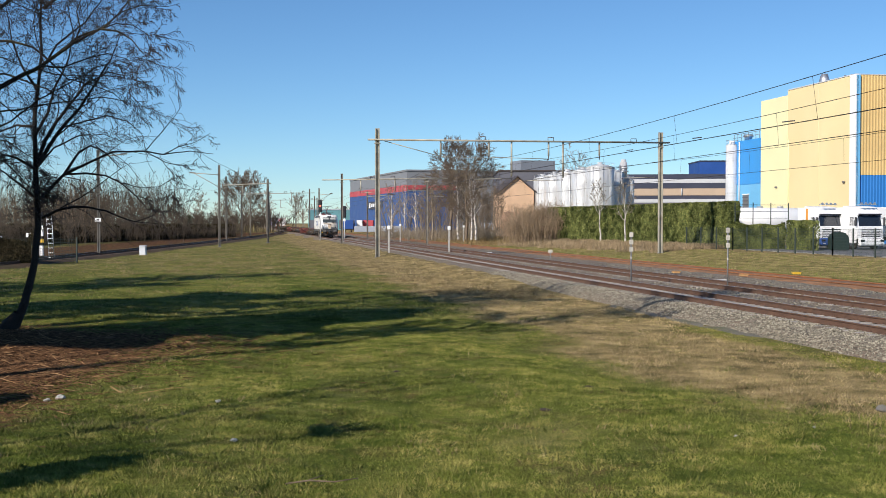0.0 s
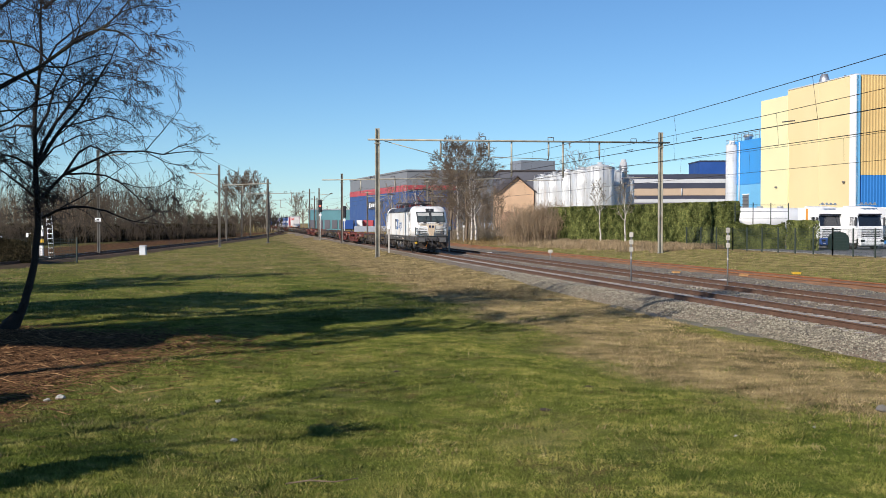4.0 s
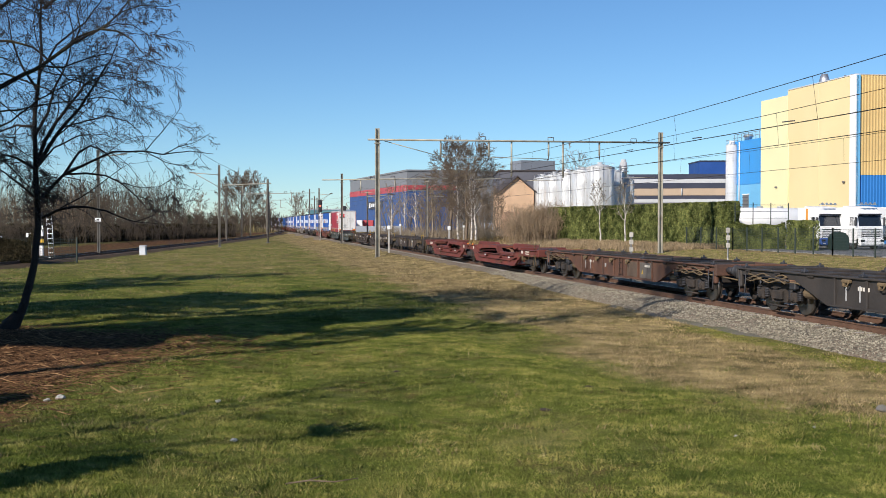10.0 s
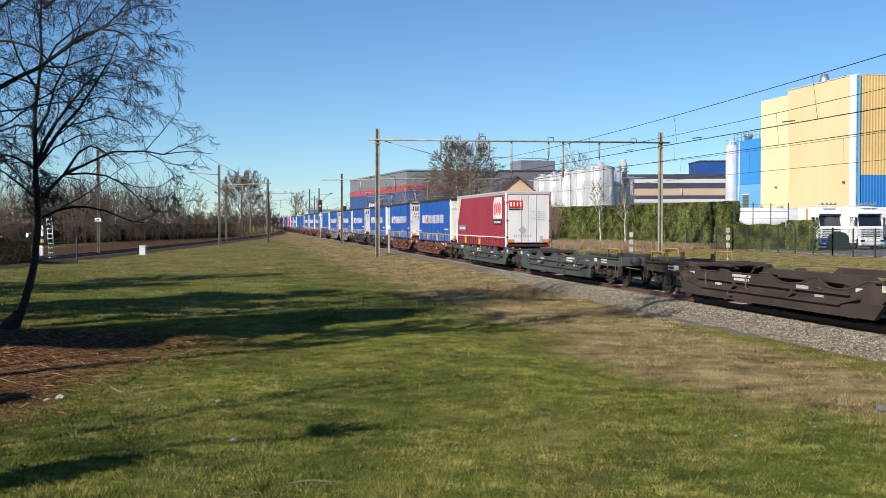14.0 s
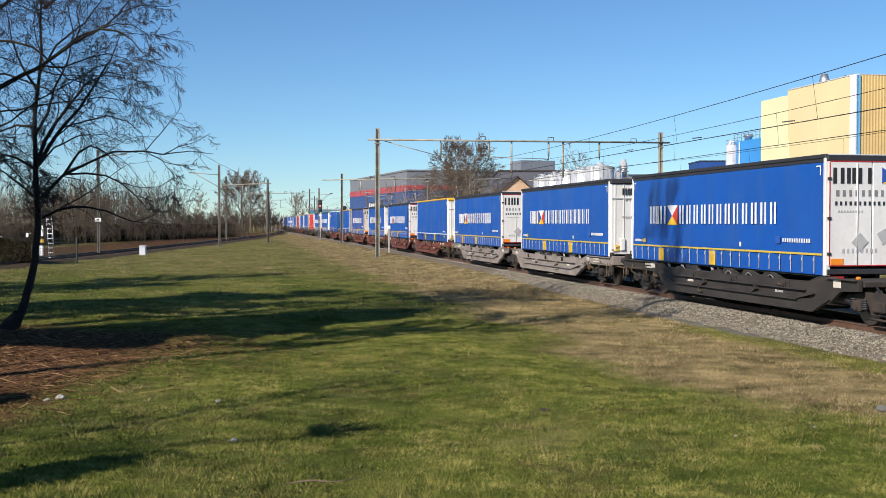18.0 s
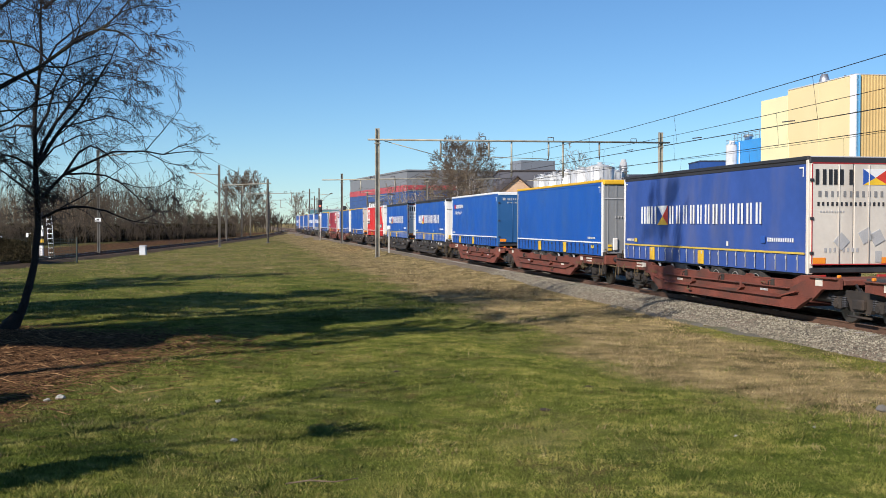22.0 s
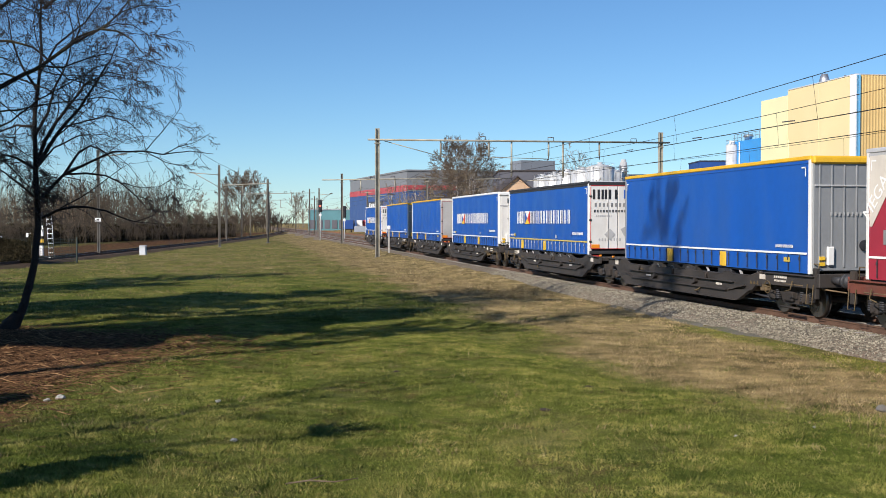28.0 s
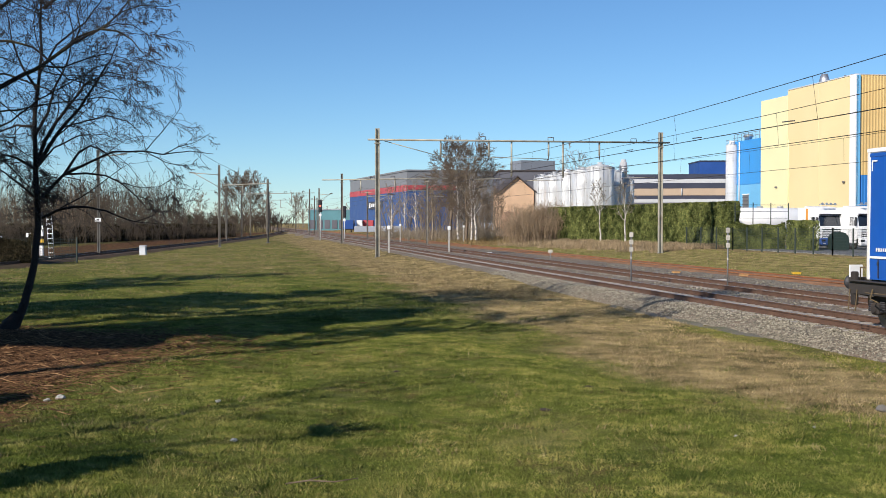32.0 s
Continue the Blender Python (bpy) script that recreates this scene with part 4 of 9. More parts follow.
# tall yellow store
t = tagged(new("warehouse"), "tall yellow warehouse with pale and ochre cladding", "warehouse")
t.matrix_world = frame_at(44.8, 120.0)
G = 0.1
part("wall", bx(9.15, 10.95, (G + 18.4) / 2, 18.1, 7.9, 18.4 - G, 0.03), M_YWALL, t)
part("lower_wall", bx(9.15, 18.36, (G + 17.9) / 2, 18.1, 6.88, 17.9 - G, 0.03), M_PALEY, t)
for k, (y0, y1, mt) in enumerate(((14.9, 21.8, M_PALEY), (7.6, 14.88, M_YWALL), (1.05, 7.58, M_YWALL))):
    part("cladding_panel", bx(-0.02, (y0 + y1) / 2, (G + 18.5) / 2 - (0.25 if k == 0 else 0), 0.14, y1 - y0 - 0.03, 18.5 - G - (0.5 if k == 0 else 0), 0.02), mt, t)
part("front_wall", bx(9.1, 3.6, (G + 18.3) / 2, 18.0, 6.8, 18.2 - G, 0.02), M_OCHRE, t)
c = corrugated(18.0, 10.9, 0.36, 0.03)
c.v = [(x + 0.3, y + 0.1, z + 7.7) for x, y, z in c.v]
part("profiled_sheet", c, M_OCHRE, t, "ochre profiled steel sheet")
c = corrugated(18.0, 7.6, 0.36, 0.03)
c.v = [(x + 0.3, y + 0.12, z + G) for x, y, z in c.v]
part("profiled_sheet", c, M_SKYBLUED, t, "bright blue profiled steel sheet")
part("corner_strip", bx(0.05, 0.45, (G + 18.6) / 2, 0.4, 1.1, 18.55 - G, 0.03), M_CLEANW, t, "white corner strip")
part("corner_strip", bx(0.25, 0.05, (G + 18.6) / 2, 0.5, 0.3, 18.5 - G, 0.03), M_LIGHTBLUE, t, "light blue corner strip")
part("roof_edge", bx(9.0, 7.45, 18.6, 18.2, 14.8, 0.14, 0.03), M_BAND, t)
for x, y, h, r in ((2.3, 10.6, 1.35, 0.62), (3.0, 7.3, 0.8, 0.22), (3.6, 6.9, 0.9, 0.2)):
    v = part("roof_vent", Build().lathe([(r * 0.85, 0), (r, h * 0.2), (r, h * 0.4), (r * 0.62, h), (r * 0.5, h)], (x, y, 18.7), n=16), M_ALU, t)
for y, z in ((17.5, 6.9), (2.0, 7.0)):
    part("wall_lamp", bx(-0.2, y, z, 0.26, 0.34, 0.2, 0.03), M_STEELGREY, t)
part("rain_pipe", bar([(-0.12, 14.6, G), (-0.12, 14.6, 12.5)], 0.06, 6), M_PALEY, t)

# blue wing, silo and roof rails
t = tagged(new("factory_wing"), "sky-blue factory wing with a louvred door", "factory")
t.matrix_world = frame_at(41.0, 142.5)
part("upper_wall", bx(4.0, 4.2, 10.5, 8.0, 8.4, 5.9, 0.03), M_SKYBLUE, t)
part("lower_wall", bx(4.0, 4.2, 3.8, 7.94, 8.34, 7.5, 0.03), M_LIGHTBLUE, t)
part("louvre_door", bx(-0.02, 4.2, 3.7, 0.12, 1.6, 4.9, 0.02), M_STEELGREY, t)
for k in range(10):
    part("slat", bx(-0.1, 4.2, 1.8 + 0.45 * k, 0.1, 1.5, 0.12, 0.01), M_GREYWALL, t)
part("rain_pipe", bar([(-0.14, 5.9, 4), (-0.14, 5.9, 13.3)], 0.09, 6), M_CLEANW, t)
part("door_frame", bx(-0.03, 4.2, 6.25, 0.16, 1.9, 0.14, 0.01), M_CLEANW, t)
for k in range(8):
    part("roof_rail_post", bar([(0.1, 0.6 + 1.05 * k, 13.4), (0.1, 0.6 + 1.05 * k, 14.4)], 0.03, 5), M_STEELGREY, t)
for z in (13.95, 14.4):
    part("roof_rail", bar([(0.1, 0.4, z), (0.1, 8.2, z)], 0.03, 5), M_STEELGREY, t)
part("roof_fan", Build().lathe([(0.5, 0), (0.5, 0.5), (0.7, 0.6), (0.6, 0.9)], (1.0, 5.6, 13.4), n=14), M_ALU, t)


def tank(name, label, x, y, r, z0, z1, seams, top=0.5, cat="storage tank", group="steel storage tanks", skin=None, pipes=True):
    t = tagged(new(name), label, cat, group)
    prof = [(r, z0)]
    for z in np.linspace(z0, z1, seams + 1)[1:]:
        prof += [(r, z)]
    part("shell", Build().lathe(prof, (x, y, 0), n=36), skin or M_STAINLESS, t)
    for k in range(5):
        a = math.pi * (1.08 + 0.2 * k)
        part("seam", bar([(x + (r + 0.015) * math.cos(a), y + (r + 0.015) * math.sin(a), z0), (x + (r + 0.015) * math.cos(a), y + (r + 0.015) * math.sin(a), z1)], 0.018, 4), M_STAINLESS, t)
    for z in np.linspace(z0, z1, 7)[1:-1] if not pipes else ():
        part("ring_seam", Build().lathe([(r + 0.012, -0.02), (r + 0.016, 0.0), (r + 0.012, 0.02)], (x, y, float(z)), n=36), M_STEELGREY, t)
    part("roof", Build().lathe([(r + 0.05, z1), (r * 0.5, z1 + top * 0.75), (0.4, z1 + top), (0.4, z1 + top + 0.3)], (x, y, 0), n=36), skin or M_STAINLESS, t)
    rail = part("railing", bar([(x + (r - 0.04) * math.cos(0.2244 * k), y + (r - 0.04) * math.sin(0.2244 * k), z1 + 0.62) for k in range(29)], 0.025, 4), M_ALU, t)
    for k in range(9):
        a = 2 * math.pi * k / 9
        part("railing_post", bar([(x + (r - 0.04) * math.cos(a), y + (r - 0.04) * math.sin(a), z1 - 0.02), (x + (r - 0.04) * math.cos(a), y + (r - 0.04) * math.sin(a), z1 + 0.62)], 0.025, 4), M_ALU, rail)
    for a in (-2.2, -1.5, -0.9) if pipes else (-0.7,):
        part("pipe", bar([(x + (r + 0.12) * math.cos(a), y + (r + 0.12) * math.sin(a), z0), (x + (r + 0.12) * math.cos(a), y + (r + 0.12) * math.sin(a), z1)], 0.06, 6), M_STAINLESS, t)
    return t


tank("silo", "tall white silo with ring seams beside the blue wing", 39.2, 150, 0.8, 0, 13.0, 3, 0.25, skin=M_SILO, pipes=False)
for k, (x, y, r, h) in enumerate(((25.3, 178, 2.3, 11.4), (23.1, 182.5, 2.0, 10.9), (20.9, 185.5, 1.9, 10.7), (19.0, 188.5, 1.8, 10.4), (17.4, 191.5, 1.7, 10.1), (28.3, 184.5, 1.9, 10.9), (25.9, 188.0, 1.9, 10.8), (23.4, 191.0, 1.9, 10.6), (30.9, 186, 1.3, 9.6))):
    tank("storage_tank", "tall cylindrical stainless-steel tank in a row", x, y, r, 0, h, 5, 0.5)
t = tagged(new("flue"), "capped steel flue rising above the tanks", "chimney")
part("stack", Build().lathe([(0.62, 0), (0.62, 11.6), (0.68, 11.62), (0.68, 11.8), (0.60, 11.82), (0.60, 12.7), (0.45, 12.72), (0.45, 13.1), (0.2, 13.15)], (30.4, 186, 0), n=20), M_STAINLESS, t)
part("collar", Build().lathe([(0.78, 0), (0.78, 0.2)], (30.4, 186, 11.0), n=20), M_ALU, t)
part("ladder_cage", bar([(29.7, 185.4, 0), (29.7, 185.4, 12.2)], 0.12, 6), M_ALU, t)

# long low dairy hall with bands
t = tagged(new("factory_hall"), "long banded factory hall, dark with cream stripes", "factory")
t.matrix_world = Matrix.Translation((31.5, 205, 0)) @ Matrix.Rotation(-0.12, 4, "Z")
part("core", bx(14, 8.2, 5.4, 34, 16, 10.8, 0.03), M_GREYWALL, t)
for z0, z1, mt in ((10.55, 11.45, M_DKBLUE), (9.8, 10.55, M_BAND), (8.8, 9.8, M_DKBLUE), (7.5, 8.8, M_TAN), (6.85, 7.5, M_DKBLUE), (6.2, 6.85, M_BAND), (0, 6.2, M_GREYWALL)):
    part("band", bx(14, 0.1, (z0 + z1) / 2, 34.2, 0.3, z1 - z0 - 0.02, 0.02), mt, t)
part("rain_pipe", bar([(12.6, -0.15, 7.5), (12.6, -0.15, 8.8)], 0.12, 6), M_BAND, t)
part("vent", bar([(20.6, -0.15, 7.5), (20.6, -0.15, 8.8)], 0.1, 6), M_BAND, t)
t = tagged(new("roof_house"), "dark blue sheet-clad plant room on the hall's roof", "factory")
part("wall", bx(53.6, 222, 7.2, 6.2, 10, 14.6, 0.03), M_BLUEWALL, t)
part("parapet", bx(53.6, 222, 14.6, 6.4, 10.2, 0.25, 0.03), M_DKBLUE, t)

# big blue and grey hall with a red band
t = tagged(new("industrial_hall"), "large grey and blue hall with a red band", "industrial hall")
t.matrix_world = frame_at(-9.8, 300, 0, 0.287)
part("wall", bx(30, 38, 8.3, 60, 76, 16.4, 0.03), M_HALLGREY, t)
part("blue_cladding", bx(-0.06, 38, 5.6, 0.2, 76.1, 11.0, 0.02), M_HALLBLUE, t)
part("blue_cladding", bx(6.9, -0.06, 5.6, 14.0, 0.2, 11.0, 0.02), M_HALLBLUE, t)
part("red_band", bx(-0.07, 38, 11.9, 0.24, 76.2, 1.7, 0.02), M_REDBAND, t)
part("red_band", bx(7.0, -0.07, 12.1, 14.1, 0.24, 1.2, 0.02), M_REDBAND, t)
part("roof_edge", bx(30, 38, 16.7, 60.4, 76.4, 0.5, 0.05), M_HALLGREY, t)
sg = part("sign_board", bx(-0.25, 37, 7.8, 0.12, 19, 2.4, 0.02), M_DKBLUE, t)
for k, (y, w, h) in enumerate(((29.5, 2.4, 2.0), (26.5, 2.2, 1.3), (24.0, 1.6, 1.3), (21.7, 2.0, 1.3), (19.0, 2.2, 1.3), (16.0, 1.6, 1.3))):
    part("sign_bar", bx(-0.34, y + 15, 7.8, 0.06, w * 0.8, h * 0.8, 0.01), M_CLEANW, sg)
part("roof_unit", bx(43, 17, 18.8, 10.8, 9, 3.9, 0.04), mat("mid_grey_sheet", (0.19, 0.205, 0.23), 0.6, 0, 0.06, 0.2), t)
t = tagged(new("industrial_hall"), "grey sheet-clad hall behind the bare trees", "industrial hall")
part("wall", bx(26, 262, 7.0, 27, 30, 14.0, 0.03), M_GREYWALL, t)
part("roof_edge", bx(26, 262, 14.1, 27.4, 30.4, 0.4, 0.04), M_ROOFDK, t)

t = tagged(new("industrial_hall"), "distant teal hall with a flat roof", "industrial hall")
M_TEAL = mat("teal_sheet", (0.10, 0.25, 0.28), 0.6, 0, 0.08, 0.3)
part("wall", bx(-41.5, 420, 3.4, 16.5, 24, 7.6, 0.03), M_TEAL, t)
part("roof_edge", bx(-41.5, 420, 7.3, 16.8, 24.3, 0.35, 0.03), M_LGREY, t)
for k in range(6):
    part("loading_door", bx(-48.2 + 2.7 * k, 407.9, 1.9, 2.0, 0.15, 3.2, 0.02), M_GREYWALL, t)
for k, (x, mt, w) in enumerate(((-24.9, M_BLUEWALL, 2.8), (-22.0, M_CLEANW, 1.5), (-19.9, M_REDBAND, 2.6))):
    tt = tagged(new("parked_trailer"), ("blue", "white", "red")[k] + " lorry trailer parked in the far yard", "trailer", "far parked trailers")
    part("body", bx(x, 292 + 2 * k, 2.0, w, 6, 2.3, 0.05), mt, tt)
    part("chassis", bx(x, 292 + 2 * k, 0.75, w * 0.9, 5.6, 0.25, 0.02), M_BLACK, tt)
    for q in (-0.3, 0.3):
        part("wheel", Build().lathe([(0.45, -0.15), (0.5, 0), (0.45, 0.15)], (x + q * w, 289.5 + 2 * k, 0.45), "x", 12), M_RUBBER, tt)
t = tagged(new("yard_wall"), "low pale fence in front of the far yard", "wall", kind="structure")
part("panel", bx(-16.5, 283, 0.9, 12.5, 0.3, 1.5, 0.03), M_LGREY, t)
part("panel", bx(16, 232, 1.3, 16, 0.3, 2.2, 0.03), M_LGREY, t)

# peach gable house
t = tagged(new("house"), "peach rendered gable house with a dark roof", "house")
t.matrix_world = frame_at(12.8, 190, 0, 0.1)
part("gable_wall", Build().prism([(-2.9, 0), (2.9, 0), (2.9, 7.9), (0, 10.3), (-2.9, 7.9)], 0, 9.0, "y"), M_PEACH, t)
part("lower_wall", bx(0, 0.0, 2.2, 5.84, 0.3, 4.4, 0.02), M_BRICK, t)
for sgn in (-1, 1):
    r = Build().prism([(sgn * 3.3, 7.62), (0, 10.38), (0, 10.6), (sgn * 3.3, 7.84)], -0.4, 9.3, "y")
    part("roof", r, M_ROOFDK, t)
part("verge_board", Build().prism([(-3.3, 7.6), (0, 10.36), (3.3, 7.6), (3.3, 7.84), (0, 10.6), (-3.3, 7.84)], -0.46, -0.38, "y"), M_ROOFDK, t)


# ---- the lorry yard ----
yard = [on_track(s, la, 0.145) for s, la in ((30, 27.5), (92, 27.5), (112, 33), (112, 80), (30, 80))]
tagged(part("yard", Build().add([tuple(p) for p in yard], [tuple(range(5))]), M_ASPHALT), "grey asphalt lorry yard", "yard", kind="structure")
kerb = Build()
for s in np.arange(32, 92, 2.0):
    p, q = on_track(s, 27.4, 0.14), on_track(s + 1.97, 27.4, 0.14)
    kerb.tube([p, q], 0.09, 4)
tagged(part("kerb", kerb, M_CONC), "pale concrete kerb of the yard", "kerb", kind="structure")


def lorry(x, y, g, turn, label, accent, skirt):
    """A cab-over tractor seen from the front."""
    t = tagged(new("lorry"), label, "lorry", "white lorries in the yard")
    t.matrix_world = Matrix.Translation((x, y, g)) @ Matrix.Rotation(turn, 4, "Z")
    cab = Build().prism([(0.0, 0.95), (-0.02, 1.9), (0.10, 2.15), (0.32, 3.0), (0.62, 3.35), (0.95, 3.72), (2.2, 3.85), (2.25, 0.9)], -1.24, 1.24, "x")
    part("cab", cab, M_CLEANW, t)
    part("bumper", bx(0, -0.06, 0.66, 2.48, 0.42, 0.66, 0.10), skirt, t)
    part("lower_spoiler", bx(0, -0.02, 0.34, 2.3, 0.3, 0.14, 0.04), M_BLACK, t)
    part("windscreen", Build().prism([(0.03, 2.06), (0.10, 2.04), (0.40, 2.98), (0.28, 3.0)], -1.12, 1.12, "x"), M_GLASS, t)
    for sx in (-1, 1):
        part("screen_pillar", Build().prism([(0.05, 2.04), (0.22, 2.02), (0.50, 2.98), (0.30, 3.02)], sx * 1.18 - 0.055, sx * 1.18 + 0.055, "x"), M_CLEANW, t)
        part("wiper", bar([(sx * 0.5 - 0.3, -0.02, 2.08), (sx * 0.5 + 0.25, 0.14, 2.5)], 0.015, 4), M_BLACK, t)
    part("sun_visor", bx(0, 0.12, 3.08, 2.2, 0.3, 0.12, 0.04), M_BLACK, t)
    part("grille", bx(0, -0.03, 1.42, 1.9, 0.06, 0.98, 0.05), M_BLACK, t)
    for k in range(5):
        part("grille_bar", bx(0, -0.08, 1.06 + 0.19 * k, 1.86 + 0.05 * k, 0.07, 0.10, 0.02), M_CLEANW, t)
    part("emblem", Build().lathe([(0.14, 0), (0.15, -0.03), (0.05, -0.04)], (0, -0.11, 1.52), "y", 14), M_ALU, t)
    for sx in (-1, 1):
        part("headlight", bx(sx * 0.98, -0.25, 0.78, 0.42, 0.1, 0.24, 0.05), M_GLASS, t)
        part("fog_lamp", bx(sx * 0.92, -0.25, 0.50, 0.3, 0.08, 0.12, 0.03), M_ALU, t)
        part("mirror", bx(sx * 1.44, 0.10, 2.45, 0.2, 0.18, 0.8, 0.07), M_BLACK, t)
        part("side_window", Build().prism([(0.42, 2.1), (1.25, 2.1), (1.25, 2.85), (0.62, 2.85)], sx * 1.243 - 0.012, sx * 1.243 + 0.012, "x"), M_GLASS, t)
        part("mirror_arm", bar([(sx * 1.2, 0.2, 2.75), (sx * 1.42, 0.12, 2.75)], 0.03, 6), M_BLACK, t)
        d = part("door", bx(sx * 1.245, 0.82, 1.75, 0.02, 1.1, 2.3, 0.01), M_CLEANW, t)
        part("door_handle", bx(sx * 1.262, 1.2, 1.7, 0.03, 0.2, 0.06, 0.01), M_BLACK, d)
        part("accent_stripe", bx(sx * 1.25, 1.82, 2.4, 0.02, 0.32, 2.4, 0.01), accent, t)
        for k in range(2):
            part("step", bx(sx * 1.2, 0.55, 0.5 + 0.32 * k, 0.14, 0.6, 0.05, 0.01), M_STEELGREY, t)
        part("side_fairing", bx(sx * 1.2, 2.75, 2.2, 0.08, 0.95, 3.0, 0.03), M_CLEANW, t)
        part("side_skirt", bx(sx * 1.2, 3.0, 0.7, 0.08, 2.6, 0.7, 0.03), skirt, t)
        for yy in (1.0, 4.4):
            w = part("wheel", Build().lathe([(0.3, -0.16), (0.5, -0.14), (0.52, 0), (0.5, 0.14), (0.3, 0.16)], (sx * 1.05, yy, 0.52), "x", 20), M_RUBBER, t)
            part("rim", Build().lathe([(0.28, -0.17), (0.12, -0.1), (0.12, 0.1), (0.28, 0.17)], (sx * 1.05, yy, 0.52), "x", 16), M_ALU, w)
    lb = part("lamp_bar", bar([(-0.9, 0.5, 3.95), (0.9, 0.5, 3.95)], 0.04, 6), M_ALU, t)
    for k in range(4):
        part("spot_lamp", Build().lathe([(0.05, 0.1), (0.12, 0.02), (0.12, -0.06)], (-0.66 + 0.44 * k, 0.42, 4.02), "y", 12), M_ALU, lb)
    part("chassis", bx(0, 4.0, 0.85, 0.9, 5.4, 0.3, 0.03), M_BLACK, t)
    part("fifth_wheel_deck", bx(0, 4.2, 1.15, 2.0, 3.0, 0.12, 0.03), M_STEELGREY, t)


M_ORANGE = mat("orange_stripe", (0.70, 0.30, 0.05), 0.5)
lorry(34.5, 98.0, 0.14, 0.30, "white lorry cab with a blue bumper and orange stripe", M_ORANGE, M_BLUEWALL)
lorry(37.3, 96.2, 0.14, 0.26, "white high-roof lorry cab with chrome lamp bar", M_CLEANW, M_CLEANW)
t = tagged(new("parked_trailer"), "white tank trailer parked behind the ivy", "trailer")
part("tank", Build().lathe([(0.9, -4.2), (1.2, -4.0), (1.22, 0), (1.2, 4.0), (0.9, 4.2)], (31.0, 108, 2.75), "x", 24), M_CLEANW, t)
part("chassis", bx(31.0, 108, 1.3, 8.2, 1.0, 0.3, 0.03), M_BLACK, t)
for k in (-3.2, 1.5, 2.8):
    part("wheel", Build().lathe([(0.3, -0.16), (0.5, -0.14), (0.5, 0.14), (0.3, 0.16)], (31.0 + k, 107.2, 0.64), "y", 18), M_RUBBER, t)
for k in (-2.0, 0.0, 2.0):
    part("hatch", Build().lathe([(0.3, 0), (0.3, 0.14)], (31 + k, 108, 3.95), n=14), M_ALU, t)
t = tagged(new("parked_trailer"), "white box trailer parked beside the lorries", "trailer")
part("body", bx(41.6, 100, 2.55, 3.4, 9, 2.7, 0.06), M_CLEANW, t)
part("chassis", bx(41.6, 100, 1.0, 2.0, 8.6, 0.3, 0.03), M_BLACK, t)
for k in (-1.0, 1.0):
    for yy in (97.0, 98.4):
        part("wheel", Build().lathe([(0.3, -0.15), (0.5, -0.13), (0.5, 0.13), (0.3, 0.15)], (41.6 + k, yy, 0.64), "x", 18), M_RUBBER, t)

t = tagged(new("drum"), "dark green arched container standing by the lorries", "container")
arch = [(-0.74, 0.0), (0.74, 0.0)] + [(0.74 * math.cos(math.pi * k / 10), 0.85 + 0.62 * math.sin(math.pi * k / 10)) for k in range(11)]
M_DKGREEN = mat("dark_green_paint", (0.010, 0.026, 0.020), 0.6)
dr = Build().prism(arch, -0.45, 0.45, "y")
dr.v = [(x + 33.5, y + 93.5, z + 0.22) for x, y, z in dr.v]
part("shell", dr, M_DKGREEN, t)
rim = Build().prism([(x * 1.03, z * 1.02) for x, z in arch], -0.5, -0.44, "y")
rim.v = [(x + 33.5, y + 93.5, z + 0.21) for x, y, z in rim.v]
part("front_rim", rim, M_DKGREEN, t)
part("foot", bx(33.5, 93.5, 0.18, 1.2, 0.7, 0.1, 0.02), M_STEELGREY, t)
fp = [on_track(s, la, 0)[:2] for s, la in ((101, 25.8), (92, 26.2), (76, 26.4), (60, 26.6), (46, 26.8))]
mesh_fence([tuple(p) for p in fp], 1.9, "green steel mesh fence along the lorry yard", 0.55)
t = tagged(new("mesh_gate"), "tall steel gate frames beside the tank trailer", "gate")
for k in range(4):
    x = 26.2 + 1.75 * k
    part("post", bar([(x, 99 + 0.5 * k, 0), (x, 99 + 0.5 * k, 4.3)], 0.045, 6), M_FENCE, t)
for z in (2.9, 3.5, 4.1):
    part("rail", bar([(26.2, 99, z), (31.45, 100.5, z)], 0.02, 5), M_FENCE, t)
# ---- vegetation ----
def twiggy(b, rnd, start, way, length, radius, level, cfg):
    """A limb that tapers, bends and forks into finer ones."""
    n = 5 if level > 1 else (cfg.get("seg", 2) if level == 0 else 3)
    pts, rad = [Vector(start)], [radius]
    d = Vector(way).normalized()
    step = length / n
    for k in range(n):
        lift = cfg["lift"] if level > 1 else cfg["droop"]
        d = (d + Vector((rnd.uniform(-1, 1), rnd.uniform(-1, 1), rnd.uniform(-1, 1))) * cfg["bend"] + Vector((0, 0, lift))).normalized()
        pts.append(pts[-1] + d * step)
        rad.append(max(radius * (1 - 0.75 * (k + 1) / n), cfg["thin"]))
    b.tube(pts, rad, 7 if radius > 0.08 else (4 if radius > 0.045 else 3), False, 0 if radius > cfg["split"] else 1)
    if level <= 0:
        return
    fork(b, rnd, pts, rad, length, level, cfg)


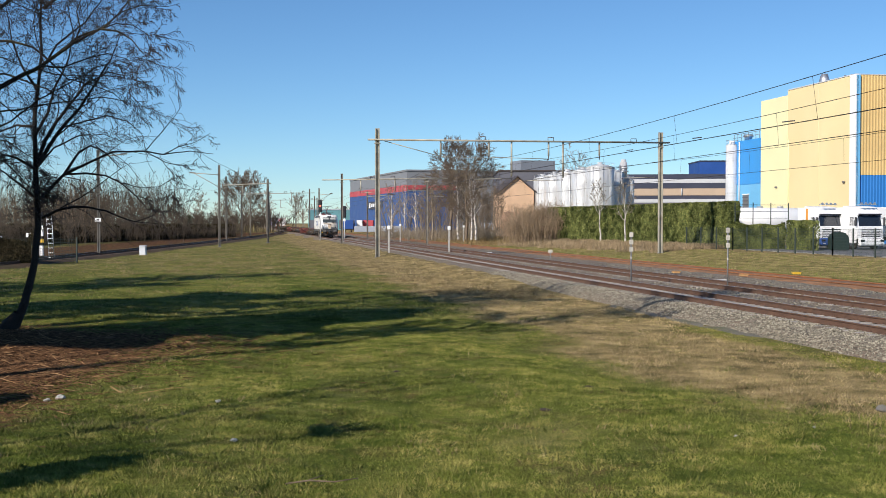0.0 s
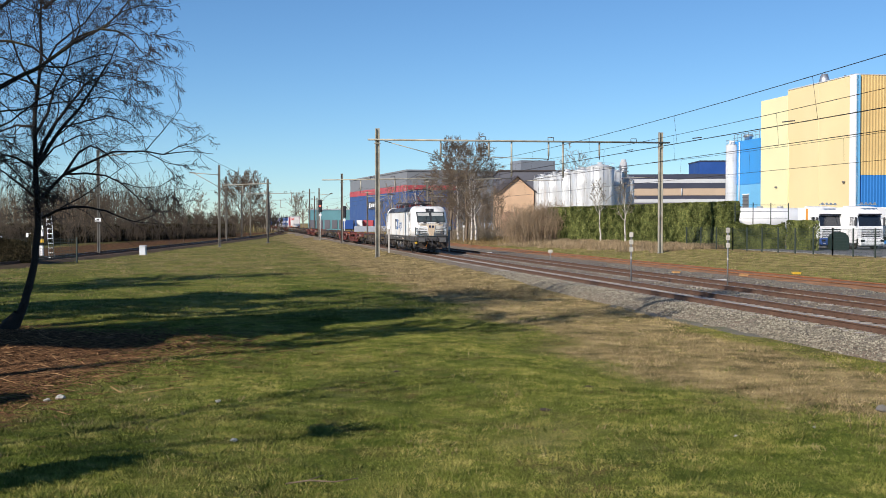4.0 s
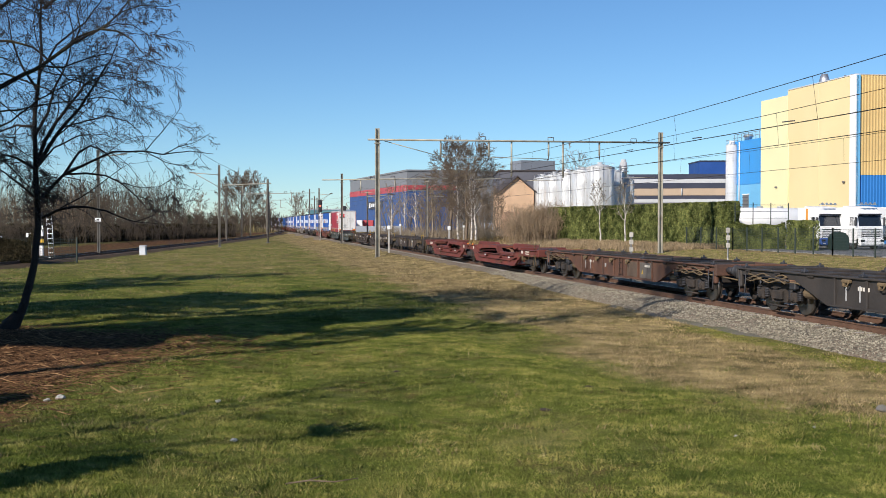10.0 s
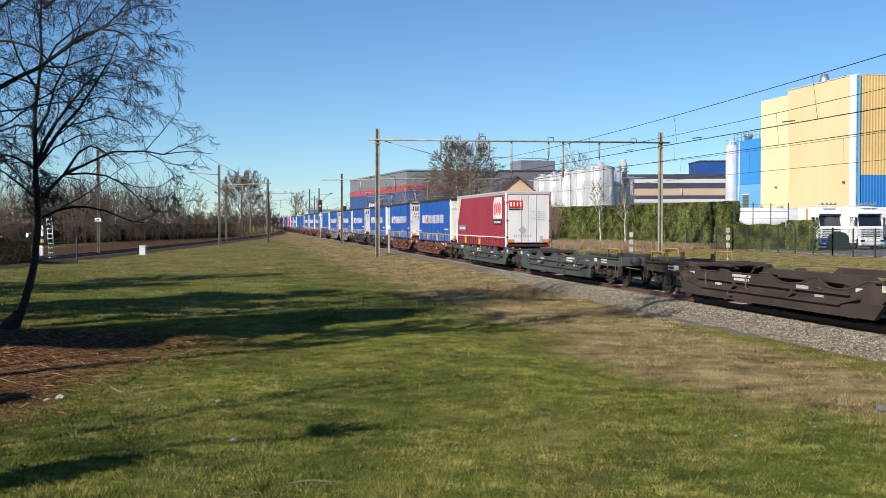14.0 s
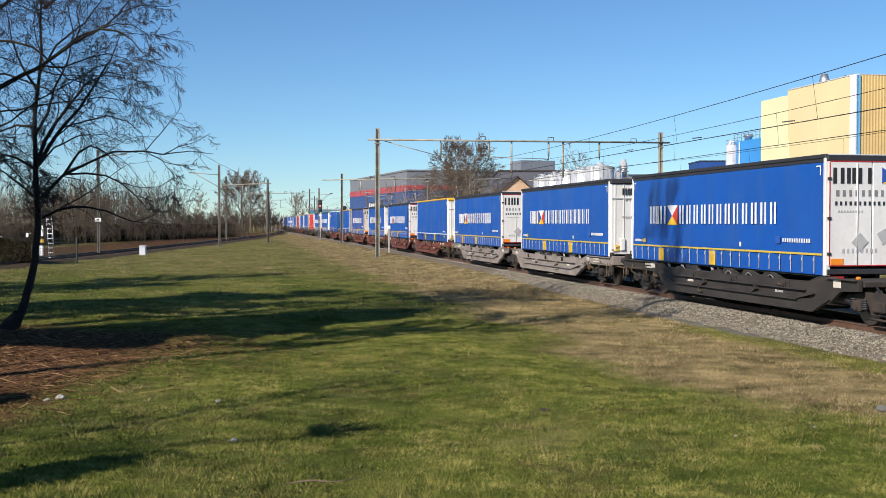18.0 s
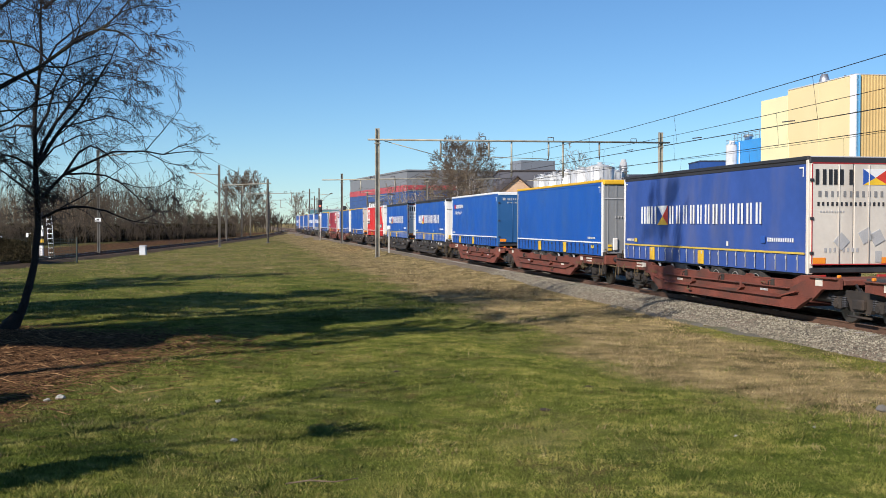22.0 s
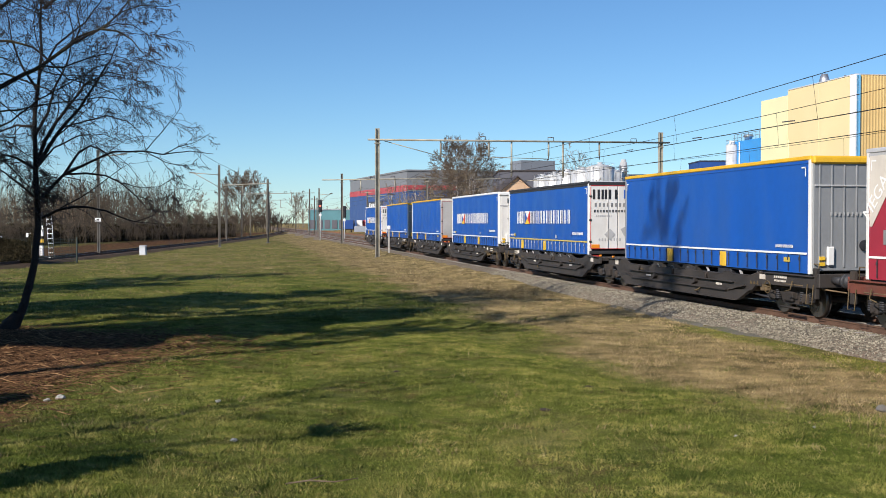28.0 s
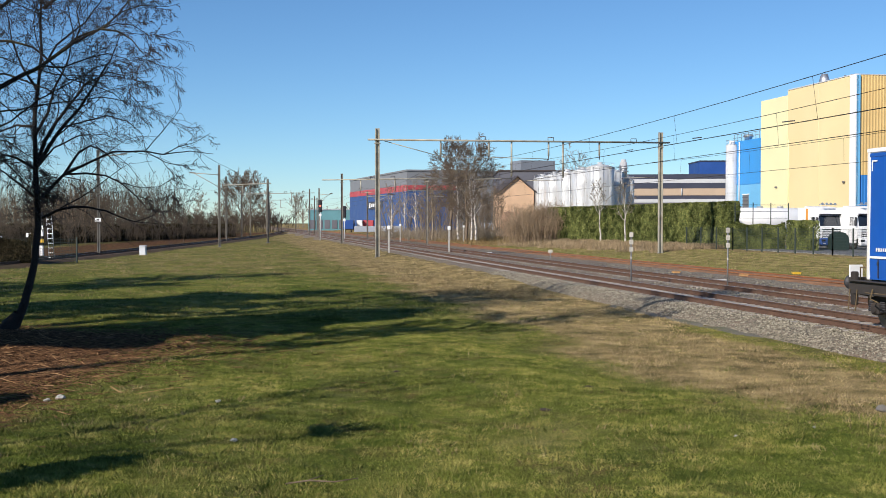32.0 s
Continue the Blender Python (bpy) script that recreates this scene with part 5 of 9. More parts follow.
def fork(b, rnd, pts, rad, length, level, cfg):
    kids = cfg["kids"][level - 1]
    for j in range(kids):
        u = 0.22 + 0.78 * (j + rnd.random()) / kids
        q = u * (len(pts) - 1)
        i = min(int(q), len(pts) - 2)
        p = pts[i].lerp(pts[i + 1], q - i)
        d = (pts[i + 1] - pts[i]).normalized()
        ax = d.orthogonal().normalized()
        ax.rotate(Matrix.Rotation(rnd.uniform(0, 6.283), 3, d))
        ang = cfg["angle"] * rnd.uniform(0.65, 1.25)
        w = d * math.cos(ang) + ax * math.sin(ang)
        r0 = rad[i] + (rad[min(i + 1, len(rad) - 1)] - rad[i]) * (q - i)
        twiggy(b, rnd, p, w, length * cfg["short"] * rnd.uniform(0.7, 1.2) * (1.15 - 0.45 * u), max(r0 * cfg["thick"], cfg["thin"]), level - 1, cfg)


def limb_along(b, rnd, pts, r0, r1, level, cfg):
    """A limb along a given line, with its branches."""
    pts = [Vector(p) for p in pts]
    fine = []
    for p, q in zip(pts, pts[1:]):
        for k in range(4):
            fine.append(p.lerp(q, k / 4) + Vector((rnd.uniform(-1, 1), rnd.uniform(-1, 1), rnd.uniform(-1, 1))) * 0.03 * (p - q).length * 0.4)
    fine.append(pts[-1])
    rad = [r0 + (r1 - r0) * k / (len(fine) - 1) for k in range(len(fine))]
    b.tube(fine, rad, 8, False, 0)
    ln = sum((p - q).length for p, q in zip(pts, pts[1:]))
    if level:
        fork(b, rnd, fine, rad, ln, level, cfg)


def tree_from(name, label, b, base, mats, group="bare trees"):
    """A tree: the thick wood and the thin wood are parts of their own."""
    t = tagged(new(name), label, "tree", group)
    t.location = base
    for k, nm in enumerate(("trunk", "crown")):
        c = Build()
        keep = [i for i, m in enumerate(b.mi) if m == k]
        used = {}
        for i in keep:
            c.f.append(tuple(used.setdefault(v, len(used)) for v in b.f[i]))
        inv = sorted(used, key=used.get)
        c.v = [b.v[v] for v in inv]
        c.mi, c.smooth = [0] * len(c.f), [True] * len(c.f)
        part(nm, c, mats[k], t)
    return t


NEAR = dict(seg=4, lift=0.03, droop=-0.15, bend=0.28, thin=0.0050, split=0.026, kids=(8, 7, 7, 7), angle=0.8, short=0.43, thick=0.45)
M_MOSSBARK = mat("mossy_bark", (0.024, 0.019, 0.016), 0.95, 0, 0.3, 5, 0.25, 40, 0.6, (0.105, 0.088, 0.030), 0.6, 1.6)

# the leaning tree at the edge of the meadow: its stems and long low limbs
rnd = random.Random(7)
b = Build()
limb_along(b, rnd, [(0, 0, -0.1), (0.14, 0, 0.25), (0.31, 0.00, 0.65), (0.45, 0.02, 1.16), (0.63, 0.04, 1.91), (0.71, 0.05, 2.84), (0.69, 0.07, 3.66), (0.65, 0.09, 4.34), (0.63, 0.11, 5.08), (0.63, 0.13, 5.83), (0.72, 0.15, 6.58), (0.81, 0.16, 7.33), (0.78, 0.18, 8.23), (0.88, 0.20, 9.72)], 0.135, 0.020, 0, NEAR)
b.tube([(-0.25, 0, -0.2), (-0.05, 0, 0.2), (0.2, 0, 0.5)], [0.30, 0.21, 0.14], 9, False, 0)
limb_along(b, rnd, [(0.74, 0.00, 4.55), (0.90, 0.12, 5.10), (1.16, 0.23, 5.60), (1.46, 0.35, 6.05), (1.85, 0.47, 6.62), (2.42, 0.58, 6.97), (2.92, 0.70, 6.88)], 0.062, 0.010, 3, NEAR)
limb_along(b, rnd, [(0.76, 0.00, 4.48), (1.09, -0.13, 4.93), (1.48, -0.27, 5.41), (1.98, -0.40, 5.88), (2.43, -0.53, 6.50), (2.89, -0.67, 7.13), (3.19, -0.80, 7.76)], 0.062, 0.010, 3, NEAR)
limb_along(b, rnd, [(0.87, 0.00, 3.61), (1.20, -0.05, 3.94), (1.46, -0.10, 4.19), (1.88, -0.15, 4.77), (2.20, -0.20, 4.94), (2.58, -0.25, 4.79), (3.04, -0.30, 4.32)], 0.055, 0.010, 2, NEAR)
limb_along(b, rnd, [(1.46, -0.10, 4.19), (2.00, -0.18, 4.43), (2.41, -0.27, 4.60), (2.84, -0.35, 4.77), (3.70, -0.43, 4.78), (4.20, -0.52, 4.69), (4.9, -0.60, 4.78), (5.5, -0.6, 4.70)], 0.040, 0.006, 1, NEAR)
limb_along(b, rnd, [(1.46, -0.10, 4.19), (2.02, 0.00, 4.23), (2.50, 0.10, 4.17), (2.86, 0.20, 3.99), (3.24, 0.30, 3.65), (3.54, 0.40, 3.26)], 0.032, 0.007, 1, NEAR)
limb_along(b, rnd, [(0.86, 0.00, 3.05), (1.27, -0.14, 3.24), (1.77, -0.29, 3.34), (2.22, -0.43, 3.32), (2.70, -0.57, 3.23), (3.12, -0.71, 3.06), (3.55, -0.86, 2.94), (4.32, -1.00, 2.88)], 0.042, 0.007, 1, NEAR)
limb_along(b, rnd, [(1.43, -0.30, 3.30), (1.95, -0.38, 3.55), (2.46, -0.45, 3.88), (3.08, -0.52, 4.32), (3.38, -0.60, 4.48)], 0.020, 0.005, 1, NEAR)
limb_along(b, rnd, [(3.74, -0.60, 4.77), (4.15, -0.57, 5.25), (4.51, -0.53, 5.69), (4.68, -0.50, 5.98)], 0.014, 0.005, 1, NEAR)
limb_along(b, rnd, [(0.70, 0.00, 4.33), (0.24, -0.13, 4.62), (-0.15, -0.27, 4.73), (-0.83, -0.40, 4.83)], 0.045, 0.010, 3, NEAR)
limb_along(b, rnd, [(0.68, 0.00, 5.45), (0.11, 0.23, 5.51), (-0.51, 0.47, 5.34), (-1.45, 0.70, 5.59)], 0.040, 0.010, 3, NEAR)
limb_along(b, rnd, [(0.70, 0.00, 3.58), (0.44, -0.27, 3.87), (-0.05, -0.53, 4.30), (-0.52, -0.80, 4.58)], 0.040, 0.008, 3, NEAR)
limb_along(b, rnd, [(0.64, 0.10, 5.23), (0.95, 0.20, 5.84), (1.07, 0.30, 6.45), (1.42, 0.40, 7.22), (1.54, 0.50, 7.99), (1.36, 0.60, 8.76)], 0.045, 0.010, 3, NEAR)
limb_along(b, rnd, [(0.71, 0.10, 6.43), (0.36, 0.00, 7.01), (0.11, -0.10, 7.73), (0.01, -0.20, 8.60)], 0.040, 0.010, 3, NEAR)
limb_along(b, rnd, [(0.77, 0.10, 6.87), (1.18, 0.23, 7.64), (1.90, 0.35, 8.26), (2.32, 0.48, 8.88), (2.43, 0.60, 9.66)], 0.035, 0.008, 3, NEAR)
limb_along(b, rnd, [(1.50, -0.30, 5.41), (2.13, -0.43, 5.56), (2.76, -0.55, 5.69), (3.30, -0.68, 5.54), (3.70, -0.80, 5.23)], 0.025, 0.006, 2, NEAR)
limb_along(b, rnd, [(0.68, 0.00, 4.33), (1.10, 0.18, 4.91), (1.72, 0.35, 5.25), (2.35, 0.52, 5.30), (2.91, 0.70, 5.05)], 0.030, 0.006, 2, NEAR)
# limbs above the view, twigs thickened to throw dappled shade
UPPER = dict(NEAR, thin=0.016, kids=(6, 7, 6), droop=0.0)
for k in range(11):
    a, z0 = k * 2.4, 8.6 + 0.14 * k
    limb_along(b, rnd, [(0.86, 0.2, z0), (0.86 + 1.3 * math.cos(a), 0.2 + 1.3 * math.sin(a), z0 + 1.1), (0.86 + 2.5 * math.cos(a), 0.2 + 2.5 * math.sin(a), z0 + 2.0)], 0.05, 0.018, 3, UPPER)
# fine sprays at the ends of the low limbs
for way in (((3.24, 0.30, 3.65), (3.70, 0.30, 3.50), (4.10, 0.25, 3.62), (4.45, 0.20, 3.85)), ((3.50, 0.40, 3.30), (3.90, 0.40, 3.20), (4.30, 0.35, 3.30), (4.70, 0.30, 3.55)),
            ((2.86, 0.20, 3.99), (3.40, 0.20, 3.85), (3.90, 0.20, 3.88), (4.30, 0.15, 4.10)), ((3.55, -0.86, 2.94), (4.00, -0.90, 3.10), (4.30, -0.90, 3.40), (4.50, -0.90, 3.70)),
            ((4.20, -0.52, 4.69), (4.60, -0.50, 4.90), (5.00, -0.50, 5.00), (5.40, -0.45, 5.25)), ((3.70, -0.43, 4.78), (4.20, -0.40, 4.50), (4.60, -0.40, 4.40), (5.00, -0.35, 4.45))):
    limb_along(b, rnd, list(way), 0.013, 0.005, 2, NEAR)
# pale shoots growing from the trunk
for k in range(170):
    a, z = rnd.uniform(0, 6.283), rnd.gauss(3.75, 0.45)
    twiggy(b, rnd, (0.68, 0.05, z), (math.cos(a), math.sin(a), rnd.uniform(-0.3, 0.7)), rnd.uniform(0.25, 0.85), 0.008, 1, dict(NEAR, kids=(4,), thin=0.005))
tree_from("tree", "leaning bare tree with shaded dark bark on cut reed", b, (-11.45, 29.2, LOW), (M_BARK, M_TWIG))

# a bigger tree whose limbs reach in from beyond
rnd = random.Random(21)
b = Build()
limb_along(b, rnd, [(0, 0, -0.2), (0.1, 0, 2.5), (0.0, 0.2, 5.0), (0.3, 0.2, 8.0), (0.2, 0.3, 11.0), (0.5, 0.2, 14.0), (0.7, 0.3, 16.3)], 0.34, 0.05, 0, NEAR)
for k in range(14):
    a, z0 = k * 2.4, 9.5 + 0.36 * k
    limb_along(b, rnd, [(0.4, 0.2, z0), (0.4 + 1.3 * math.cos(a), 0.2 + 1.3 * math.sin(a), z0 + 1.5), (0.4 + 2.2 * math.cos(a), 0.2 + 2.2 * math.sin(a), z0 + 2.4)], 0.07, 0.02, 3, UPPER)
for lo, up, r in (((0.1, 0.1, 4.6), (2.82, 0.40, 5.92), 0.10), ((0.1, 0.1, 6.2), (2.83, 0.40, 7.84), 0.10), ((0.1, 0.1, 5.8), (2.97, 0.40, 7.55), 0.07), ((0.1, 0.1, 4.4), (3.04, 0.20, 5.68), 0.06), ((0.1, 0.1, 3.9), (3.08, 0.10, 5.11), 0.06)):
    limb_along(b, rnd, [lo, ((lo[0] + up[0]) / 2, (lo[1] + up[1]) / 2, (lo[2] + up[2]) / 2 + 0.1), up], r * 0.95, r * 0.68, 0, NEAR)
limb_along(b, rnd, [(2.82, 0.40, 5.92), (3.37, 0.44, 6.35), (3.83, 0.49, 6.61), (4.39, 0.53, 6.90), (4.77, 0.58, 7.20), (5.23, 0.62, 7.52), (5.85, 0.67, 7.86), (6.27, 0.71, 7.82), (6.63, 0.76, 7.61), (6.91, 0.80, 7.26)], 0.070, 0.010, 3, NEAR)
limb_along(b, rnd, [(4.76, 0.60, 7.20), (5.31, 0.68, 7.67), (5.94, 0.76, 7.93), (6.32, 0.84, 8.32), (6.84, 0.92, 8.51), (7.54, 1.00, 8.49)], 0.034, 0.007, 3, NEAR)
limb_along(b, rnd, [(5.20, 0.70, 7.53), (5.36, 0.62, 7.88), (5.30, 0.55, 8.29), (5.53, 0.47, 8.85), (5.85, 0.40, 9.54)], 0.026, 0.007, 3, NEAR)
limb_along(b, rnd, [(2.83, 0.40, 7.84), (3.37, 0.50, 8.37), (3.69, 0.60, 8.64), (4.45, 0.70, 9.04), (5.28, 0.80, 9.20), (6.12, 0.90, 9.08), (6.67, 1.00, 8.67)], 0.055, 0.008, 3, NEAR)
limb_along(b, rnd, [(2.97, 0.40, 7.55), (3.67, 0.46, 7.52), (4.22, 0.51, 7.36), (4.62, 0.57, 7.01), (5.03, 0.63, 6.59), (5.59, 0.69, 6.45), (6.15, 0.74, 6.24), (6.56, 0.80, 5.89)], 0.034, 0.007, 3, NEAR)
limb_along(b, rnd, [(3.04, 0.20, 5.68), (3.90, 0.17, 5.75), (4.63, 0.13, 5.89), (5.35, 0.10, 5.98), (6.07, 0.07, 6.06), (6.64, 0.03, 5.97), (7.14, 0.00, 5.94)], 0.024, 0.006, 3, NEAR)
limb_along(b, rnd, [(3.08, 0.10, 5.11), (3.75, 0.18, 5.47), (4.44, 0.27, 6.04), (5.12, 0.35, 6.41), (5.82, 0.43, 6.85), (6.36, 0.52, 7.03), (6.84, 0.60, 6.87)], 0.024, 0.006, 3, NEAR)
limb_along(b, rnd, [(5.84, 0.70, 7.86), (6.27, 0.62, 7.99), (6.72, 0.55, 7.94), (7.13, 0.47, 7.68), (7.33, 0.40, 7.34)], 0.020, 0.005, 3, NEAR)
limb_along(b, rnd, [(4.40, 0.50, 6.90), (4.97, 0.40, 6.84), (5.57, 0.30, 7.04), (6.17, 0.20, 7.17), (6.70, 0.10, 7.01), (7.01, 0.00, 6.57)], 0.024, 0.006, 3, NEAR)
limb_along(b, rnd, [(6.30, 0.90, 8.33), (6.63, 0.90, 8.79), (7.02, 0.90, 9.01), (7.43, 0.90, 8.94)], 0.020, 0.005, 3, NEAR)
limb_along(b, rnd, [(0.2, 0.2, 7.4), (1.7, 0.2, 10.0), (2.8, 0.4, 12.6), (3.4, 0.4, 14.2)], 0.12, 0.015, 3, NEAR)
limb_along(b, rnd, [(0.3, 0.2, 9.0), (-1.2, 0.4, 11.6), (-2.2, 0.5, 14.0)], 0.12, 0.015, 3, NEAR)
limb_along(b, rnd, [(0.2, 0.3, 6.4), (-1.6, -0.6, 8.4), (-3.2, -1.0, 9.8)], 0.12, 0.015, 2, NEAR)
limb_along(b, rnd, [(0.3, 0.2, 11.0), (1.5, 0.2, 13.2), (2.2, 0.3, 15.6)], 0.09, 0.015, 3, NEAR)
for x0, y0, z0, x1, z1 in ((2.6, 0.2, 8.6, 4.4, 8.2), (2.8, -0.3, 7.0, 4.6, 6.6), (2.7, 0.9, 9.0, 4.3, 9.1), (2.9, -0.5, 6.2, 4.5, 5.2), (2.6, 0.6, 5.2, 4.3, 4.4), (2.8, 0.3, 4.8, 4.2, 3.7), (2.9, -0.6, 8.0, 5.2, 8.9), (3.2, 1.1, 6.8, 5.4, 5.6)):
    limb_along(b, rnd, [(0.3, 0.2, z0 - 0.8), (x0, y0, z0), ((x0 + x1) / 2, y0 + 0.1, (z0 + z1) / 2 + 0.2), (x1, y0 + 0.2, z1)], 0.036, 0.007, 3, NEAR)
tree_from("tree", "tall bare tree with mossy limbs hanging with fine twigs", b, (-14.6, 27.6, LOW), (M_MOSSBARK, M_TWIG))

# unseen trees added beside the viewer, placed by their shadows on the grass
FAR2 = dict(lift=0.1, droop=0.02, bend=0.16, thin=0.012, split=0.07, kids=(5, 6, 6, 7), angle=0.65, short=0.52, thick=0.5)


def bare_tree(seed, height, spread, base, label, mats, cfg, level=3, lean=0.0, clear=0.25, name="tree", group="bare trees", n=13, rise=1.0, stem=0.018):
    rnd = random.Random(seed)
    b = Build()
    wob = max(0.1, 0.016 * height)
    pts = [Vector((lean * height * (k / 6) ** 2 + rnd.uniform(-wob, wob) * (k > 0), rnd.uniform(-wob, wob) * (k > 0), height * k / 6)) for k in range(7)]
    rad = [height * stem * (1 - 0.85 * k / 6) for k in range(7)]
    b.tube(pts, rad, 7, False, 0)
    for k in range(n):
        u = clear + (1 - clear) * (k + rnd.random() * 0.7) / n
        q = u * 6
        i = min(int(q), 5)
        p = pts[i].lerp(pts[i + 1], q - i)
        a = k * 2.4 + rnd.random()
        up = (0.55 + 0.9 * u) * rise
        twiggy(b, rnd, p, (math.cos(a), math.sin(a), up), spread * (1.15 - 0.75 * abs(u - 0.45)), height * 0.008 * (1.2 - u), level - 1, cfg)
    t = tree_from(name, label, b, base, mats, group)
    t.rotation_euler = (0, 0, rnd.uniform(0, 6.28))
    return t


off = dict(FAR2, thin=0.014, kids=(5, 6, 7, 7), lift=0.06)
# thick twigs deepen the shade these unseen trees cast
shady = dict(FAR2, thin=0.055, kids=(5, 6, 7, 7), lift=0.04)
bare_tree(31, 9.5, 3.0, (-13.2, 6.2, LOW), "unseen bare tree set beside the meadow to cast shade", (M_BARK, M_TWIG), off, 3)
bare_tree(33, 24.0, 2.8, (-14.3, 13.5, LOW), "tall unseen bare tree set beside the meadow to cast shade", (M_BARK, M_TWIG), dict(off, thin=0.02), 4, clear=0.45, stem=0.011)
bare_tree(36, 10.5, 2.0, (-12.6, 18.1, LOW), "unseen slim bare tree set beside the meadow to cast shade", (M_BARK, M_TWIG), dict(FAR2, thin=0.022, kids=(5, 6, 7, 7), lift=0.03), 4, clear=0.5, stem=0.009)
bare_tree(34, 15.0, 4.5, (-27.0, 23.0, LOW), "unseen bare tree set beside the meadow to cast shade", (M_BARK, M_TWIG), shady, 4)
bare_tree(47, 14.0, 4.5, (-22.5, 25.5, LOW), "unseen bare tree set beside the meadow to cast shade", (M_BARK, M_TWIG), shady, 4)
bare_tree(48, 14.0, 4.5, (-29.0, 40.5, LOW), "unseen bare tree set beside the meadow to cast shade", (M_BARK, M_TWIG), shady, 4)
bare_tree(35, 13.0, 4.2, (-31.0, 34.0, LOW), "unseen bare tree set beside the meadow to cast shade", (M_BARK, M_TWIG), shady, 4)


def conifer(label, base, height, radius, seed, n, blunt=2.0):
    """An evergreen: trunk, drooping whorls of needle sprays."""
    t = tagged(new("conifer"), label, "tree")
    x0, y0, z0 = base
    part("trunk", bar([(x0, y0, z0), (x0, y0, z0 + height * 0.95)], [0.2, 0.02], 8), M_BARK, t)
    r = np.random.default_rng(seed)
    u = r.random(n) ** 0.8
    z = z0 + 0.3 + u * (height - 0.3)
    a = r.random(n) * 6.283
    rad = radius * (1 - u ** blunt) * np.sqrt(r.random(n)) * (0.85 + 0.3 * np.sin(a * 3 + z * 2))
    p = np.stack([x0 + rad * np.cos(a), y0 + rad * np.sin(a), z], -1)
    out = np.stack([np.cos(a), np.sin(a), -0.3 + 0 * a], -1)
    w = np.cross(out, np.array([0, 0, 1.0])) * 0.10
    l = out * (0.22 + 0.2 * r.random((n, 1)))
    v = np.stack([p - w, p + w, p + l], 1).reshape(-1, 3)
    me = bpy.data.meshes.new("needle_sprays")
    me.from_pydata(v.tolist(), [], np.arange(3 * n).reshape(-1, 3).tolist())
    part("needle_sprays", me, M_IVY, t)


# unseen evergreen added to throw the dark band across the meadow
conifer("unseen dense dark evergreen set beside the meadow to cast shade", (-15.4, 20.7, LOW), 13.3, 2.85, 36, 76000, 5.0)
conifer("unseen small dark evergreen set beside the meadow to cast shade", (-9.9, 15.4, LOW), 2.6, 0.8, 45, 2200)
conifer("unseen dense dark evergreen set beside the meadow to cast shade", (-24.5, 28.5, LOW), 12.5, 2.0, 39, 8000)
conifer("small dark fir among the bare trees", (-63.5, 190, LOW), 5.5, 1.6, 92, 2500)
conifer("small dark fir among the bare trees", (-54.0, 235, LOW), 4.6, 1.5, 93, 2000)
conifer("unseen small dark evergreen set beside the meadow to cast shade", (-6.5, 10.5, LOW), 2.5, 0.55, 37, 650)
# thin stem with a tuft, added out of view for its shadow
t = tagged(new("pollard"), "unseen small tufted tree set beside the meadow to cast shade", "tree")
part("trunk", bar([(-6.2, 10.2, LOW), (-6.2, 10.2, 3.7)], [0.026, 0.018], 6), M_BARK, t)
rnd = random.Random(38)
b = Build()
for k in range(60):
    a = rnd.uniform(0, 6.28)
    b.tube([(-6.2, 10.2, 3.55), (-6.2 + 0.5 * math.cos(a), 10.2 + 0.5 * math.sin(a), 3.7 + rnd.uniform(0, 0.4))], [0.03, 0.02], 3)
part("crown", b, M_TWIG, t)

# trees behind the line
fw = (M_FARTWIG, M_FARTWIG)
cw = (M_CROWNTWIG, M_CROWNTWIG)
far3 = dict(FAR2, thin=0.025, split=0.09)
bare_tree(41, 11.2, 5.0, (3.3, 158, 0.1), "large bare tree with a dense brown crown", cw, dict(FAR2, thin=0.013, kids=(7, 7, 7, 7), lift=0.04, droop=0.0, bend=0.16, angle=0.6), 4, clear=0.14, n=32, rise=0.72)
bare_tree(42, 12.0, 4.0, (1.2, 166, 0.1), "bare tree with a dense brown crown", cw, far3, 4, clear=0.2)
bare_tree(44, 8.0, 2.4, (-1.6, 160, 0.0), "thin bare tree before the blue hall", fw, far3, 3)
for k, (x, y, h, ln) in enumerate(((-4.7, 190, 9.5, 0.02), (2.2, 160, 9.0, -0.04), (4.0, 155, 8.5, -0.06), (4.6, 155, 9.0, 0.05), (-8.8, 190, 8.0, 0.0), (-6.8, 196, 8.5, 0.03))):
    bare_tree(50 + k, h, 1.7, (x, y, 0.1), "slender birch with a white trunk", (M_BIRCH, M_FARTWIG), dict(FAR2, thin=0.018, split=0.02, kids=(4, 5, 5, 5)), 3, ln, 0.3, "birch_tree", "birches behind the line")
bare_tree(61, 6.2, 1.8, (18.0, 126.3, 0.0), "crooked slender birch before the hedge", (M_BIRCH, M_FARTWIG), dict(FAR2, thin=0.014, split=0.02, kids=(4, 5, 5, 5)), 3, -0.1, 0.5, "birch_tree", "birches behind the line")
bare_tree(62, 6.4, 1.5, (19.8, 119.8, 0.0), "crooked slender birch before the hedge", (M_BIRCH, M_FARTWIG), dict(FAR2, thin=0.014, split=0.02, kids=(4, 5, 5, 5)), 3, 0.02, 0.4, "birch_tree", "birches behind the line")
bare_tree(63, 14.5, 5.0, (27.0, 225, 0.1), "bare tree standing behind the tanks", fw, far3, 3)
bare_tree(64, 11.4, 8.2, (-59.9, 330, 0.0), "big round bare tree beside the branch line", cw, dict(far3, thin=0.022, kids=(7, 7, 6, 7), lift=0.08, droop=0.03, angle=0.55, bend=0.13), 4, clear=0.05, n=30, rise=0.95)
